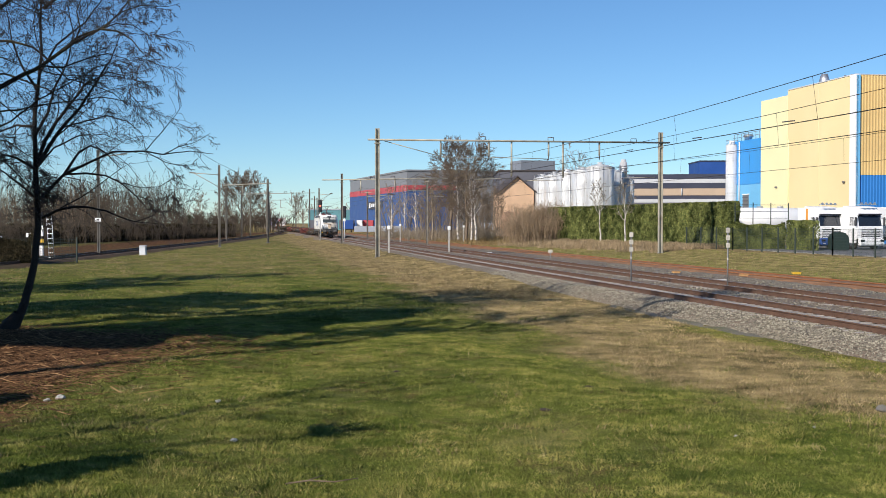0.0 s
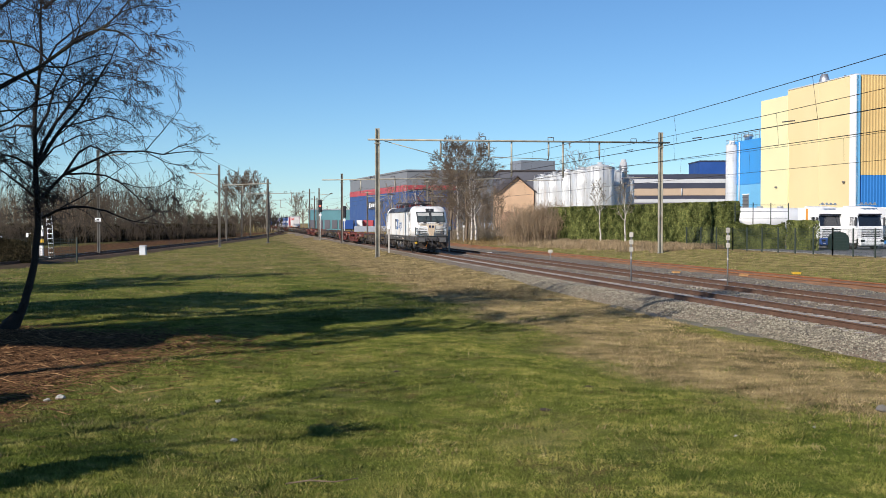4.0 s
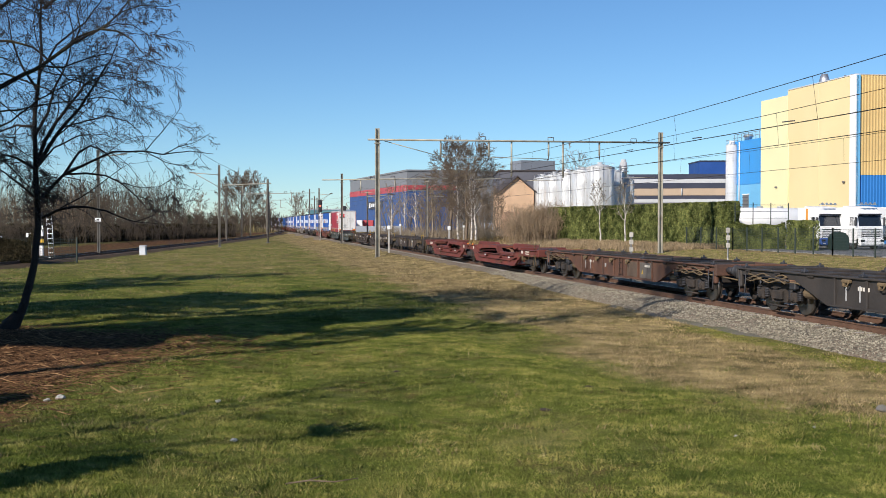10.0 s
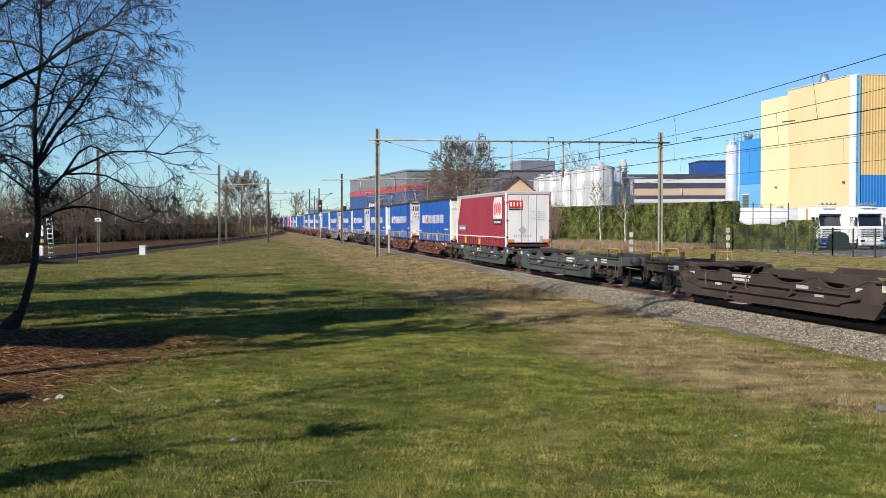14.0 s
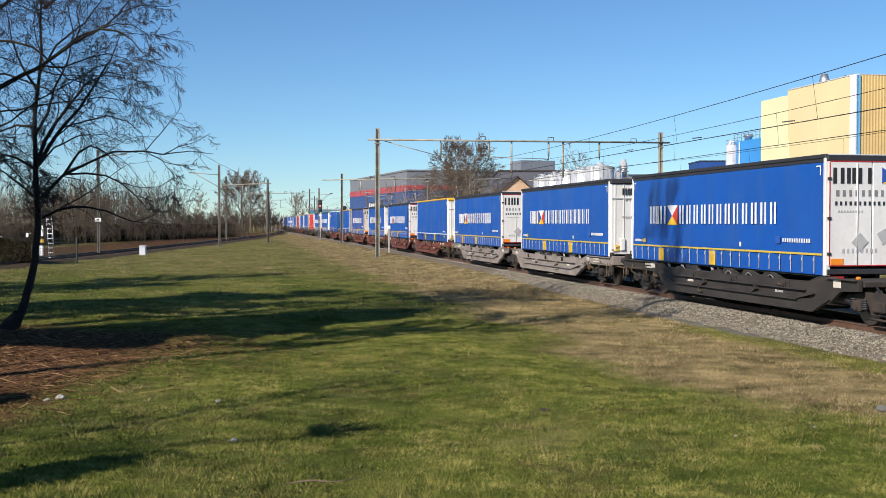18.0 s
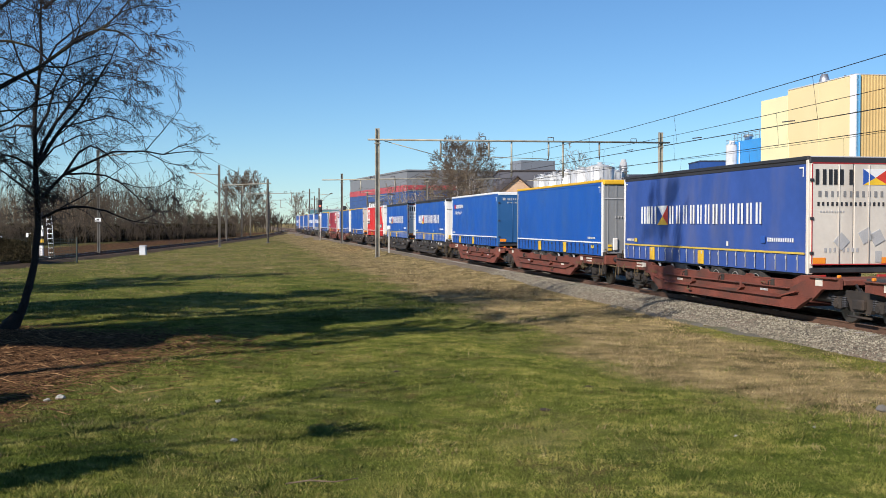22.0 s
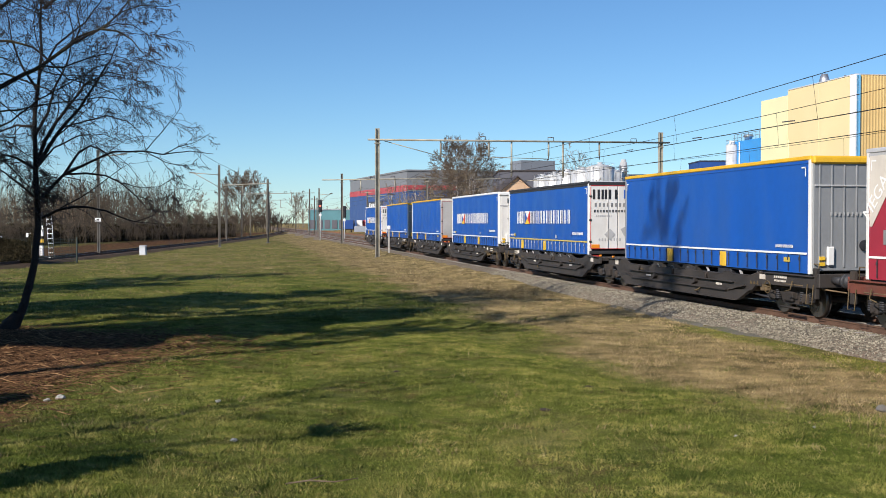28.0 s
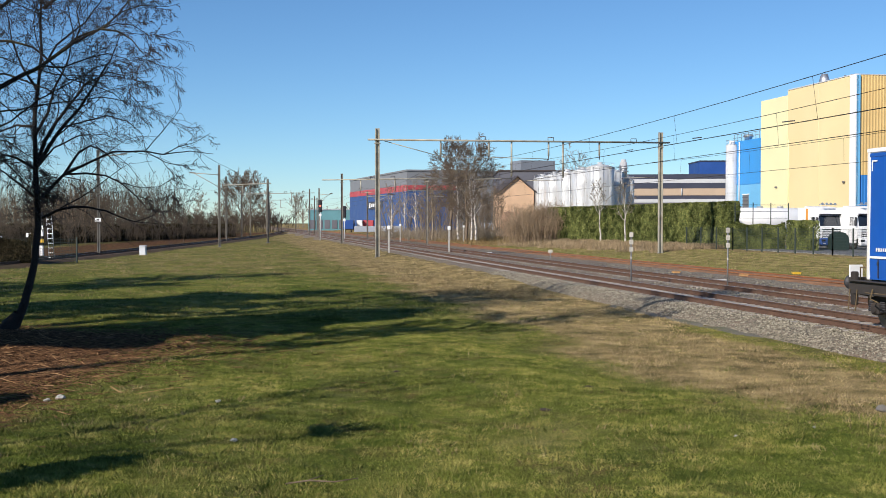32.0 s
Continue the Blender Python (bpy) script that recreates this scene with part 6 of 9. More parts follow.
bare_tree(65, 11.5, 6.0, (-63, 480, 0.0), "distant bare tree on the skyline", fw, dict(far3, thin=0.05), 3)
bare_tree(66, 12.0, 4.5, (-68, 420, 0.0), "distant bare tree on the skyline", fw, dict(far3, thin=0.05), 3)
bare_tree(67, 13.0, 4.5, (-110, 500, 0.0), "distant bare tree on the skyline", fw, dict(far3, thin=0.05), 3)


# the wood behind the branch line: many thin stems
def copse(name, label, seed, n, where, h0, h1, thin, spread, material, kids=(4, 4), angle=0.75, lift=0.08, bend=0.22, stem=0.012):
    rnd = random.Random(seed)
    b = Build()
    cfg = dict(lift=lift, droop=lift * 0.5, bend=bend, thin=thin, split=-1, kids=kids, angle=angle, short=0.5, thick=0.5)
    for _ in range(n):
        x, y = where(rnd)
        h = rnd.uniform(h0, h1)
        g = gz(x, y) - 0.1
        twiggy(b, rnd, (x, y, g), (rnd.uniform(-0.12, 0.12), rnd.uniform(-0.12, 0.12), 1), h, h * stem, 2, dict(cfg, short=spread / h if spread else 0.4))
    b.mi = [0] * len(b.mi)
    return tagged(part(name, b, material), label, "woodland", kind="stuff")


def west(rnd):
    y = rnd.uniform(150, 300)
    return -48 - (y - 150) * 0.28 - rnd.random() ** 1.5 * 60, y


def far_west(rnd):
    y = rnd.uniform(170, 300)
    return -y * (0.235 + 0.12 * rnd.random()), y


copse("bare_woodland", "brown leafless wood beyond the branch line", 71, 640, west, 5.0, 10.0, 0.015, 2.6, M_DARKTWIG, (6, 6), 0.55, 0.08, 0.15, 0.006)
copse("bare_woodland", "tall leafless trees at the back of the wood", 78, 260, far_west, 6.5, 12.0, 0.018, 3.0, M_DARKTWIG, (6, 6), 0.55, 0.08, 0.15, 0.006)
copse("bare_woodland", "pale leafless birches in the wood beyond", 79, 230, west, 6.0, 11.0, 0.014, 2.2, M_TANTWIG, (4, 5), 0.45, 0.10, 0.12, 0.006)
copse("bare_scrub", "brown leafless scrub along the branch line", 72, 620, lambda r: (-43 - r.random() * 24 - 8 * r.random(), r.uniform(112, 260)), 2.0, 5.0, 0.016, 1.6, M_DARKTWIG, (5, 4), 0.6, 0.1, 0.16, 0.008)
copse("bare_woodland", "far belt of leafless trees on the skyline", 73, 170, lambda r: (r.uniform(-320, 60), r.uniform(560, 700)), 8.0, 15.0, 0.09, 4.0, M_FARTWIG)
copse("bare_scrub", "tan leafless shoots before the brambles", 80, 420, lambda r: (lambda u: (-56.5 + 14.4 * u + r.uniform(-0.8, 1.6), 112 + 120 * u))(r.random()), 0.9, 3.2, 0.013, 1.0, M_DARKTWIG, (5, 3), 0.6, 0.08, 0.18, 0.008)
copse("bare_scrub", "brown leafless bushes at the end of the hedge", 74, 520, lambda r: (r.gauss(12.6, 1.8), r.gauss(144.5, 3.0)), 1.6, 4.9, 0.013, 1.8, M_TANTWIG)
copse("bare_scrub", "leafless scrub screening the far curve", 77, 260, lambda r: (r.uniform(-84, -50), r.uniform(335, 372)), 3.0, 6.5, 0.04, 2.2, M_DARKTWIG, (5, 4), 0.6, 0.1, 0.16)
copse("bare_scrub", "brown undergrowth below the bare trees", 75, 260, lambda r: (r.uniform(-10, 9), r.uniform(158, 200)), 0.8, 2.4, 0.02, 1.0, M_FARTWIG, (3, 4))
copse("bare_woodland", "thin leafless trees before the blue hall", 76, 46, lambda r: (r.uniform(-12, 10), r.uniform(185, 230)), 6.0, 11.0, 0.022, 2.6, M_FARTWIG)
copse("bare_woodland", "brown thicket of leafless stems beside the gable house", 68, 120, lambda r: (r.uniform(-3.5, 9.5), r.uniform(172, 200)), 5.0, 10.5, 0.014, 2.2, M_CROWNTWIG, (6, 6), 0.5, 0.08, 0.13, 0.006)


def leaf_mass(name, label, seed, n, where, size, material, cat="hedge"):
    """Many small leaves, each a bent blade of its own."""
    r = np.random.default_rng(seed)
    p, nrm = where(r, n)
    n = len(p)
    a = r.normal(size=(n, 3)) + nrm * 1.2
    a /= np.linalg.norm(a, axis=1)[:, None]
    u = np.cross(a, r.normal(size=(n, 3)))
    u /= np.linalg.norm(u, axis=1)[:, None]
    w = np.cross(a, u)
    s = size * (0.6 + 0.8 * r.random((n, 1)))
    v = np.stack([p - u * s, p + w * s * 0.55 + a * s * 0.2, p + u * s, p - w * s * 0.55 + a * s * 0.2], 1).reshape(-1, 3)
    me = bpy.data.meshes.new(name)
    me.from_pydata(v.tolist(), [], np.arange(4 * n).reshape(-1, 4).tolist())
    me.materials.append(material)
    return tagged(new(name, me), label, cat, kind="stuff" if cat != "hedge" else "")


def wave(x):
    return 0.25 * np.sin(x * 0.9) + 0.18 * np.sin(x * 2.3 + 1) + 0.1 * np.sin(x * 5.1)


def hedge_at(ax, ay, bx_, by_, h, th, zb, uneven=0.28):
    def where(r, n):
        L = math.hypot(bx_ - ax, by_ - ay)
        dx, dy = (bx_ - ax) / L, (by_ - ay) / L
        nx_, ny_ = -dy, dx
        if ny_ > 0:
            nx_, ny_ = -nx_, -ny_
        k = r.random(n) * L
        top = h + wave(k * (1.0 if uneven < 1 else 0.5)) * uneven
        face = r.random(n)
        z = zb + r.random(n) * top
        d = (r.random(n) ** 2) * 0.35 - 0.14 * np.sin(k * 1.7) * np.sin(z * 1.9)
        onto = face > 0.86
        z = np.where(onto, zb + top - r.random(n) * 0.15, z)
        d = np.where(onto, r.random(n) * th, d)
        p = np.stack([ax + dx * k + (-nx_) * d, ay + dy * k + (-ny_) * d, z], -1)
        nr = np.where(onto[:, None], np.array([0, 0, 1.0]), np.array([nx_, ny_, 0.35]))
        end = face < 0.07
        q = r.random(n) * th
        e = L - 0.25 * r.random(n) - 0.1 * np.sin(z * 3)
        p = np.where(end[:, None], np.stack([ax + dx * e - nx_ * q, ay + dy * e - ny_ * q, z], -1), p)
        nr = np.where(end[:, None], np.array([dx, dy, 0.3]), nr)
        return p, nr
    return where


M_LEAFI = zone_material("hedge_leaves", island((0.053, 0.076, 0.024), (0.22, 0.24, 0.082), 0.9))
M_IVYD = zone_material("bramble_leaves", island((0.018, 0.020, 0.010), (0.085, 0.065, 0.035)))


# hedge: a plain dark box stands in for inner shade, with a mass of leaves outside
def hedge(label, a, b2, h, th, zb, n, seed, size=0.13, leaves=None, uneven=0.28):
    t = tagged(new("hedge"), label, "hedge", "evergreen hedges")
    L = math.hypot(b2[0] - a[0], b2[1] - a[1])
    ang = math.atan2(b2[1] - a[1], b2[0] - a[0])
    back = 1 if math.cos(ang) > 0 else -1
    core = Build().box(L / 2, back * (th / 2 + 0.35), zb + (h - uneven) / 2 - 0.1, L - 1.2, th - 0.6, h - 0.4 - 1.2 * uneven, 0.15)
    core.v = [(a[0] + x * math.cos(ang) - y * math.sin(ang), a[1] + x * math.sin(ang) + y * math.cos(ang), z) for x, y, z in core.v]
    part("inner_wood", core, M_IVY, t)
    l = leaf_mass("leaves", "", seed, n, hedge_at(*a, *b2, h, th, zb, uneven), size, leaves or M_LEAFI)
    l.parent = t
    for key in ("label", "category", "kind"):
        if key in l:
            del l[key]


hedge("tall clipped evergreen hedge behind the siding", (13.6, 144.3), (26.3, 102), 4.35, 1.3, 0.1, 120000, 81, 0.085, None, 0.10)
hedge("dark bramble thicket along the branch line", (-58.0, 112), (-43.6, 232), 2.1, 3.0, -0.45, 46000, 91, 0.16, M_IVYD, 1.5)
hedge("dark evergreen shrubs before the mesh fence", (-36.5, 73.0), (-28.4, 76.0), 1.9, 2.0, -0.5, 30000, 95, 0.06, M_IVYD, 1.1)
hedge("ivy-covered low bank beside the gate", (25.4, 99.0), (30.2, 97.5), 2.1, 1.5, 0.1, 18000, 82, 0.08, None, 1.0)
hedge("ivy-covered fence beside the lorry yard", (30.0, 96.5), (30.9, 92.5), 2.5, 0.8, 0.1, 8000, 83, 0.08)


M_REED = zone_material("dry_reed_blades", island((0.07, 0.05, 0.025), (0.40, 0.28, 0.13)))


# dry reed on the bank below the hedge
def bank(name, label, seed, n, where, h, w, material):
    r = np.random.default_rng(seed)
    x, y = where(r, n)
    z = ground_z(x, y)
    a = r.random(n) * 6.28
    hh = h * (0.4 + r.random(n))
    d = np.stack([np.cos(a) * w, np.sin(a) * w, 0 * a], -1)
    p = np.stack([x, y, z - 0.02], -1)
    tip = p + np.stack([r.normal(size=n) * 0.35 * hh, r.normal(size=n) * 0.35 * hh, hh], -1)
    v = np.stack([p - d, p + d, tip], 1).reshape(-1, 3)
    me = bpy.data.meshes.new(name)
    me.from_pydata(v.tolist(), [], np.arange(3 * n).reshape(-1, 3).tolist())
    me.materials.append(material)
    return tagged(new(name, me), label, "dry grass", kind="stuff")


def below_hedge(r, n):
    u = r.random(n)
    o = 0.4 + r.random(n) ** 2.2 * 7.0 + 0.8 * np.sin(u * 40)
    return 14.0 + 12.4 * u - o * 0.93, 143 - 43 * u - o * 0.3


M_BANK = zone_material("matted_bank_grass", tufted([(0.15, (0.11, 0.085, 0.05)), (0.9, (0.50, 0.385, 0.24)), (0.5, (0.29, 0.215, 0.125))], 1.5, 0.5))
bank("dry_reed", "matted straw-coloured grass on the bank below the hedge", 84, 34000, below_hedge, 0.42, 0.022, M_BANK)
def below_trees(r, n):
    y = r.uniform(140, 215, n)
    return np.interp(y, TY, TX) + 14.5 + 14 * r.random(n), y


bank("dry_reed", "straw-coloured grass below the bare trees", 85, 9000, below_trees, 0.4, 0.025, M_REED)
def beyond_siding(r, n):
    y = 42 + 100 * r.random(n) ** 1.4
    return np.interp(y, TY, TX) + 15.0 + 10 * r.random(n), y


bank("dry_reed", "dry grass beside the siding", 86, 3500, beyond_siding, 0.09, 0.010, M_STRAW)
bank("grass", "short green grass beside the siding", 94, 70000, beyond_siding, 0.09, 0.012, M_BLADEFAR)

# cut reed lying round the near tree
def litter(name, label, seed, n, cx, cy, sx, sy, long=0.11, mt=None):
    r = np.random.default_rng(seed)
    x, y = r.normal(cx, sx, n), r.normal(cy, sy, n)
    z = ground_z(x, y) + 0.01 + 0.05 * r.random(n)
    a = r.normal(0.25, 0.9, n)
    l, w = 0.03 + long * r.random(n), 0.003 + 0.005 * r.random(n)
    t = r.normal(0, 0.18, n)
    dx, dy, dz = np.cos(a) * l, np.sin(a) * l, t * l
    p = np.stack([x, y, z], -1)
    d = np.stack([dx, dy, dz], -1)
    s = np.stack([-np.sin(a) * w, np.cos(a) * w, 0.5 * w], -1)
    v = np.stack([p - d - s, p + d - s, p + d + s, p - d + s], 1).reshape(-1, 3)
    me = bpy.data.meshes.new(name)
    me.from_pydata(v.tolist(), [], np.arange(4 * n).reshape(-1, 4).tolist())
    me.materials.append(mt or M_REEDBITS)
    return tagged(new(name, me), label, "plant litter", kind="stuff")


M_REEDBITS = zone_material("reed_bits", island((0.02, 0.011, 0.006), (0.20, 0.105, 0.05)))
litter("cut_reed", "cut brown reed lying round the tree's foot", 87, 34000, -11.7, 25.3, 2.9, 2.1)
litter("cut_reed", "cut brown reed scattered over the grass", 88, 20000, -8.9, 19.4, 1.1, 2.6)
M_STALK = zone_material("reed_stalks", island((0.10, 0.055, 0.025), (0.42, 0.25, 0.12)))
litter("reed_stalks", "long pale reed stalks lying on the litter", 89, 2600, -10.2, 22.6, 2.0, 2.9, 0.34, M_STALK)
# ---- small things lying on the grass ----
def lump(name, label, cat, x, y, r, flat, mt, seed, group=""):
    rnd = random.Random(seed)
    bm = bmesh.new()
    bmesh.ops.create_icosphere(bm, subdivisions=2, radius=r)
    for v in bm.verts:
        v.co *= rnd.uniform(0.75, 1.2)
        v.co.z *= flat
    me = bpy.data.meshes.new(name)
    bm.to_mesh(me)
    bm.free()
    me.materials.append(mt)
    ob = tagged(new(name, me), label, cat, group)
    ob.location = (x, y, gz(x, y) + r * flat * 0.5)
    return ob


M_STONEGREY = mat("stub_concrete", (0.14, 0.13, 0.115), 0.95, 0, 0.2, 6, 0.2, 50, 0.5)
M_STONEPALE = mat("pale_stone", (0.36, 0.35, 0.31), 0.9, 0, 0.15, 6, 0.2, 40, 0.4)
M_SOIL = mat("dark_soil", (0.05, 0.035, 0.025), 0.95, 0, 0.3, 8, 0.3, 60, 0.6)
for k, (x, y, r) in enumerate(((2.6, 19.6, 0.08), (1.6, 17.2, 0.09), (-0.9, 21.5, 0.07))):
    lump("molehill", "small dark molehill in the grass", "molehill", x, y, r, 0.3, M_SOIL, 120 + k, "molehills in the meadow")
for k, (x, y, r) in enumerate(((-6.4, 18.4, 0.09), (-2.8, 14.7, 0.05), (-6.55, 18.2, 0.06), (4.0, 15.0, 0.03), (-3.6, 17.6, 0.05), (5.2, 15.4, 0.03))):
    lump("stone", "small pale stone lying in the grass", "stone", x, y, r, 0.6, M_STONEPALE, 130 + k, "pale stones in the grass")
lump("concrete_stub", "broken grey concrete stub in the dry grass", "concrete", 6.80, 17.0, 0.10, 0.7, M_STONEGREY, 140)
b = Build()
b.tube([(-1.75, 12.15, LOW + 0.03), (-1.5, 12.22, LOW + 0.05), (-1.2, 12.2, LOW + 0.04), (-0.95, 12.3, LOW + 0.06)], [0.009, 0.011, 0.009, 0.006], 6)
b.tube([(-1.5, 12.22, LOW + 0.05), (-1.35, 12.4, LOW + 0.07)], [0.009, 0.005], 5)
tagged(part("fallen_stick", b, M_STICK), "grey fallen stick lying in the grass", "stick")
# ---- the train: each vehicle in its own space, +y the way it runs, +x the side towards the meadow, z = 0 on the rails ----
# underframe dirt, its colour lowered to hold the shade below the wagons
M_UNDER = mat("underframe_dirt_shade", (0.030, 0.025, 0.022), 0.9, 0.0, 0.25, 2, 0.2, 30, 0.2, (0.075, 0.05, 0.033), 0.5, 2.0)
M_WHEEL = mat("wheel_steel", (0.033, 0.027, 0.023), 0.8, 0.1, 0.2, 3)
M_TREAD = mat("wheel_tread", (0.16, 0.145, 0.13), 0.35, 0.8, 0.1, 3)
M_WRED = mat("wagon_red", (0.155, 0.034, 0.024), 0.7, 0, 0.25, 1.2, 0.16, 20, 0.12, (0.075, 0.035, 0.025), 0.8, 0.7)
M_WRBROWN = mat("wagon_red_brown", (0.165, 0.045, 0.028), 0.75, 0, 0.25, 1.2, 0.16, 20, 0.12, (0.06, 0.04, 0.03), 0.8, 0.7)
# black wagon paint, lowered further for the shadow on the wagon sides
M_WDARK = mat("wagon_black_shade", (0.036, 0.031, 0.028), 0.65, 0, 0.2, 1.2, 0.12, 20, 0.1, (0.07, 0.055, 0.045), 0.5, 0.9)
M_PANELB = mat("brown_side_panel", (0.085, 0.058, 0.040), 0.7, 0, 0.3, 1.5, 0.2, 25, 0.1, (0.15, 0.11, 0.08), 0.4, 1.5)
M_PANELG = mat("grey_side_panel", (0.13, 0.115, 0.10), 0.7, 0, 0.3, 1.5, 0.2, 25, 0.1, (0.075, 0.06, 0.05), 0.5, 1.5)
M_WGREEND = mat("dark_green_grey_wagon_paint", (0.060, 0.072, 0.066), 0.6, 0, 0.25, 2.0, 0.2, 30, 0.1, (0.10, 0.085, 0.07), 0.4, 1.2)
M_WBROWN = mat("wagon_dark_brown", (0.043, 0.031, 0.024), 0.75, 0, 0.3, 1.2, 0.16, 20, 0.1, (0.09, 0.058, 0.04), 0.5, 0.9)
M_WGREY = mat("wagon_grey", (0.27, 0.235, 0.205), 0.7, 0, 0.15, 1.2, 0.12, 20, 0.1, (0.13, 0.09, 0.065), 0.6, 0.8)
M_WRUST = mat("wagon_rust", (0.115, 0.052, 0.030), 0.8, 0, 0.25, 1.5, 0.2, 20, 0.2, (0.05, 0.04, 0.035), 0.7, 0.8)
M_BLUE = mat("blue_curtain", (0.006, 0.086, 0.405), 0.42, 0, 0.06, 0.5, 0.04, 5, 0.05, (0.03, 0.10, 0.33), 0.5, 0.9, streak=0.3)
M_BLUEDIRTY = mat("dusty_blue_curtain", (0.035, 0.085, 0.32), 0.6, 0, 0.1, 0.5, 0.05, 5, 0.05, (0.13, 0.14, 0.22), 0.55, 0.9, streak=0.3)
M_REDCURT = mat("red_curtain", (0.66, 0.020, 0.018), 0.45, 0, 0.06, 0.5, 0.04, 5, 0.05, (0.52, 0.03, 0.035), 0.4, 0.5)
M_REDDULL = mat("dull_red_curtain", (0.33, 0.025, 0.045), 0.55, 0, 0.08, 0.5, 0.05, 5, 0.05, (0.25, 0.05, 0.06), 0.5, 0.5)
M_DOORW = mat("white_door_panel", (0.76, 0.75, 0.72), 0.5, 0, 0.05, 0.8, 0.03, 10, 0.03, (0.50, 0.46, 0.40), 0.5, 0.9, streak=0.3)
M_DOORC = mat("cream_door_panel", (0.66, 0.61, 0.53), 0.55, 0, 0.06, 0.8, 0.03, 10, 0.03, (0.42, 0.36, 0.30), 0.5, 0.9, streak=0.3)
M_DOORG = mat("grey_door_panel", (0.42, 0.41, 0.40), 0.5, 0, 0.06, 0.8, 0.03, 10, 0.03, (0.30, 0.28, 0.26), 0.5, 0.9)
M_GREYBULK = mat("grey_bulkhead", (0.25, 0.26, 0.27), 0.45, 0.1, 0.05, 0.8, 0.03, 10, 0.02)
M_DKBLUED = mat("blue_door_panel", (0.02, 0.10, 0.27), 0.5, 0, 0.06, 0.8)
M_STRIPEY = mat("yellow_stripe", (0.62, 0.44, 0.07), 0.5, 0, 0.1, 2)
M_ROOFY = mat("yellow_roof_rail", (0.75, 0.43, 0.02), 0.5, 0, 0.08, 2)
M_ROOFB = mat("black_roof_rail", (0.03, 0.03, 0.035), 0.6, 0, 0.15, 2)
M_ROOFG = mat("roof_sheet", (0.45, 0.46, 0.48), 0.6, 0, 0.08, 1)
M_TAPE = mat("orange_reflector", (0.80, 0.26, 0.02), 0.4)
M_REDFRAME = mat("red_frame_line", (0.42, 0.03, 0.03), 0.5)
M_DOORMARK = mat("grey_marking", (0.22, 0.22, 0.22), 0.6)
M_GREYPLATE = mat("grey_hazard_plate", (0.42, 0.42, 0.42), 0.6, 0, 0.1, 3)
M_FLAGR = mat("flag_red", (0.62, 0.05, 0.03), 0.5)
M_FLAGB = mat("flag_blue", (0.03, 0.10, 0.40), 0.5)
M_FLAGY = mat("flag_yellow", (0.80, 0.50, 0.03), 0.5)
M_WYELLOW = mat("worn_yellow", (0.45, 0.29, 0.04), 0.6, 0, 0.2, 3, 0.1, 30, 0.1, (0.12, 0.08, 0.04), 0.6, 3.0)
M_WYELLOWD = mat("grimy_yellow", (0.115, 0.078, 0.03), 0.7, 0, 0.3, 3, 0.1, 30, 0.1, (0.07, 0.05, 0.03), 0.8, 3.0)
M_OCHRED = mat("brake_dust_ochre", (0.15, 0.105, 0.055), 0.9, 0, 0.3, 2.5, 0.2, 30, 0.2, (0.05, 0.04, 0.03), 0.7, 2.0)
M_DKMETAL = mat("dark_metal", (0.05, 0.05, 0.055), 0.6, 0.4, 0.15, 3)


def wheel_mesh(r, tread=True):
    return Build().lathe([(0.12, -0.09), (r * 0.35, -0.08), (r * 0.5, -0.02), (r * 0.8, -0.02), (r * 0.84, -0.065), (r, -0.065), (r, 0.05), (r + 0.03, 0.055), (r + 0.03, 0.075), (r * 0.8, 0.07), (r * 0.5, 0.03), (0.12, 0.08)], (0, 0, 0), "x", 26)


WHEEL46 = wheel_mesh(0.46).mesh("wheel")
WHEEL46.materials.append(M_WHEEL)
RIMRING = Build().lathe([(0.445, -0.066), (0.462, -0.066), (0.462, 0.05), (0.445, 0.05)], (0, 0, 0), "x", 26).mesh("tread")
RIMRING.materials.append(M_TREAD)
SPRING = Build()
for k in range(5):
    SPRING.lathe([(0.07, 0), (0.085, 0.022), (0.07, 0.044)], (0, 0, 0.052 * k), n=10)
SPRING = SPRING.mesh("spring")
SPRING.materials.append(M_DKMETAL)
SIDEFRAME = Build()
for sx in (-1, 1):
    a, c = (0.98, 1.09) if sx > 0 else (-1.09, -0.98)
    SIDEFRAME.prism([(-1.25, 0.72), (-1.15, 0.60), (-0.55, 0.56), (-0.42, 0.30), (0.42, 0.30), (0.55, 0.56), (1.15, 0.60), (1.25, 0.72), (0.75, 0.82), (-0.75, 0.82)], a, c, "x")
    for y in (-0.9, 0.9):
        SIDEFRAME.box(sx * 1.1, y, 0.47, 0.2, 0.3, 0.28, 0.04)
        SIDEFRAME.lathe([(0.09, -0.02), (0.11, 0.0), (0.09, 0.03)], (sx * 1.2, y, 0.47), "x", 12)
    SIDEFRAME.box(sx * 1.13, 0, 0.5, 0.12, 0.5, 0.26, 0.03)
    SIDEFRAME.tube([(sx * 1.12, -0.5, 0.2), (sx * 1.12, 0.5, 0.2)], 0.03, 6)
SIDEFRAME.box(0, 0, 0.62, 2.0, 0.4, 0.24, 0.03)
SIDEFRAME = SIDEFRAME.mesh("bogie")
SIDEFRAME.materials.append(M_UNDER)


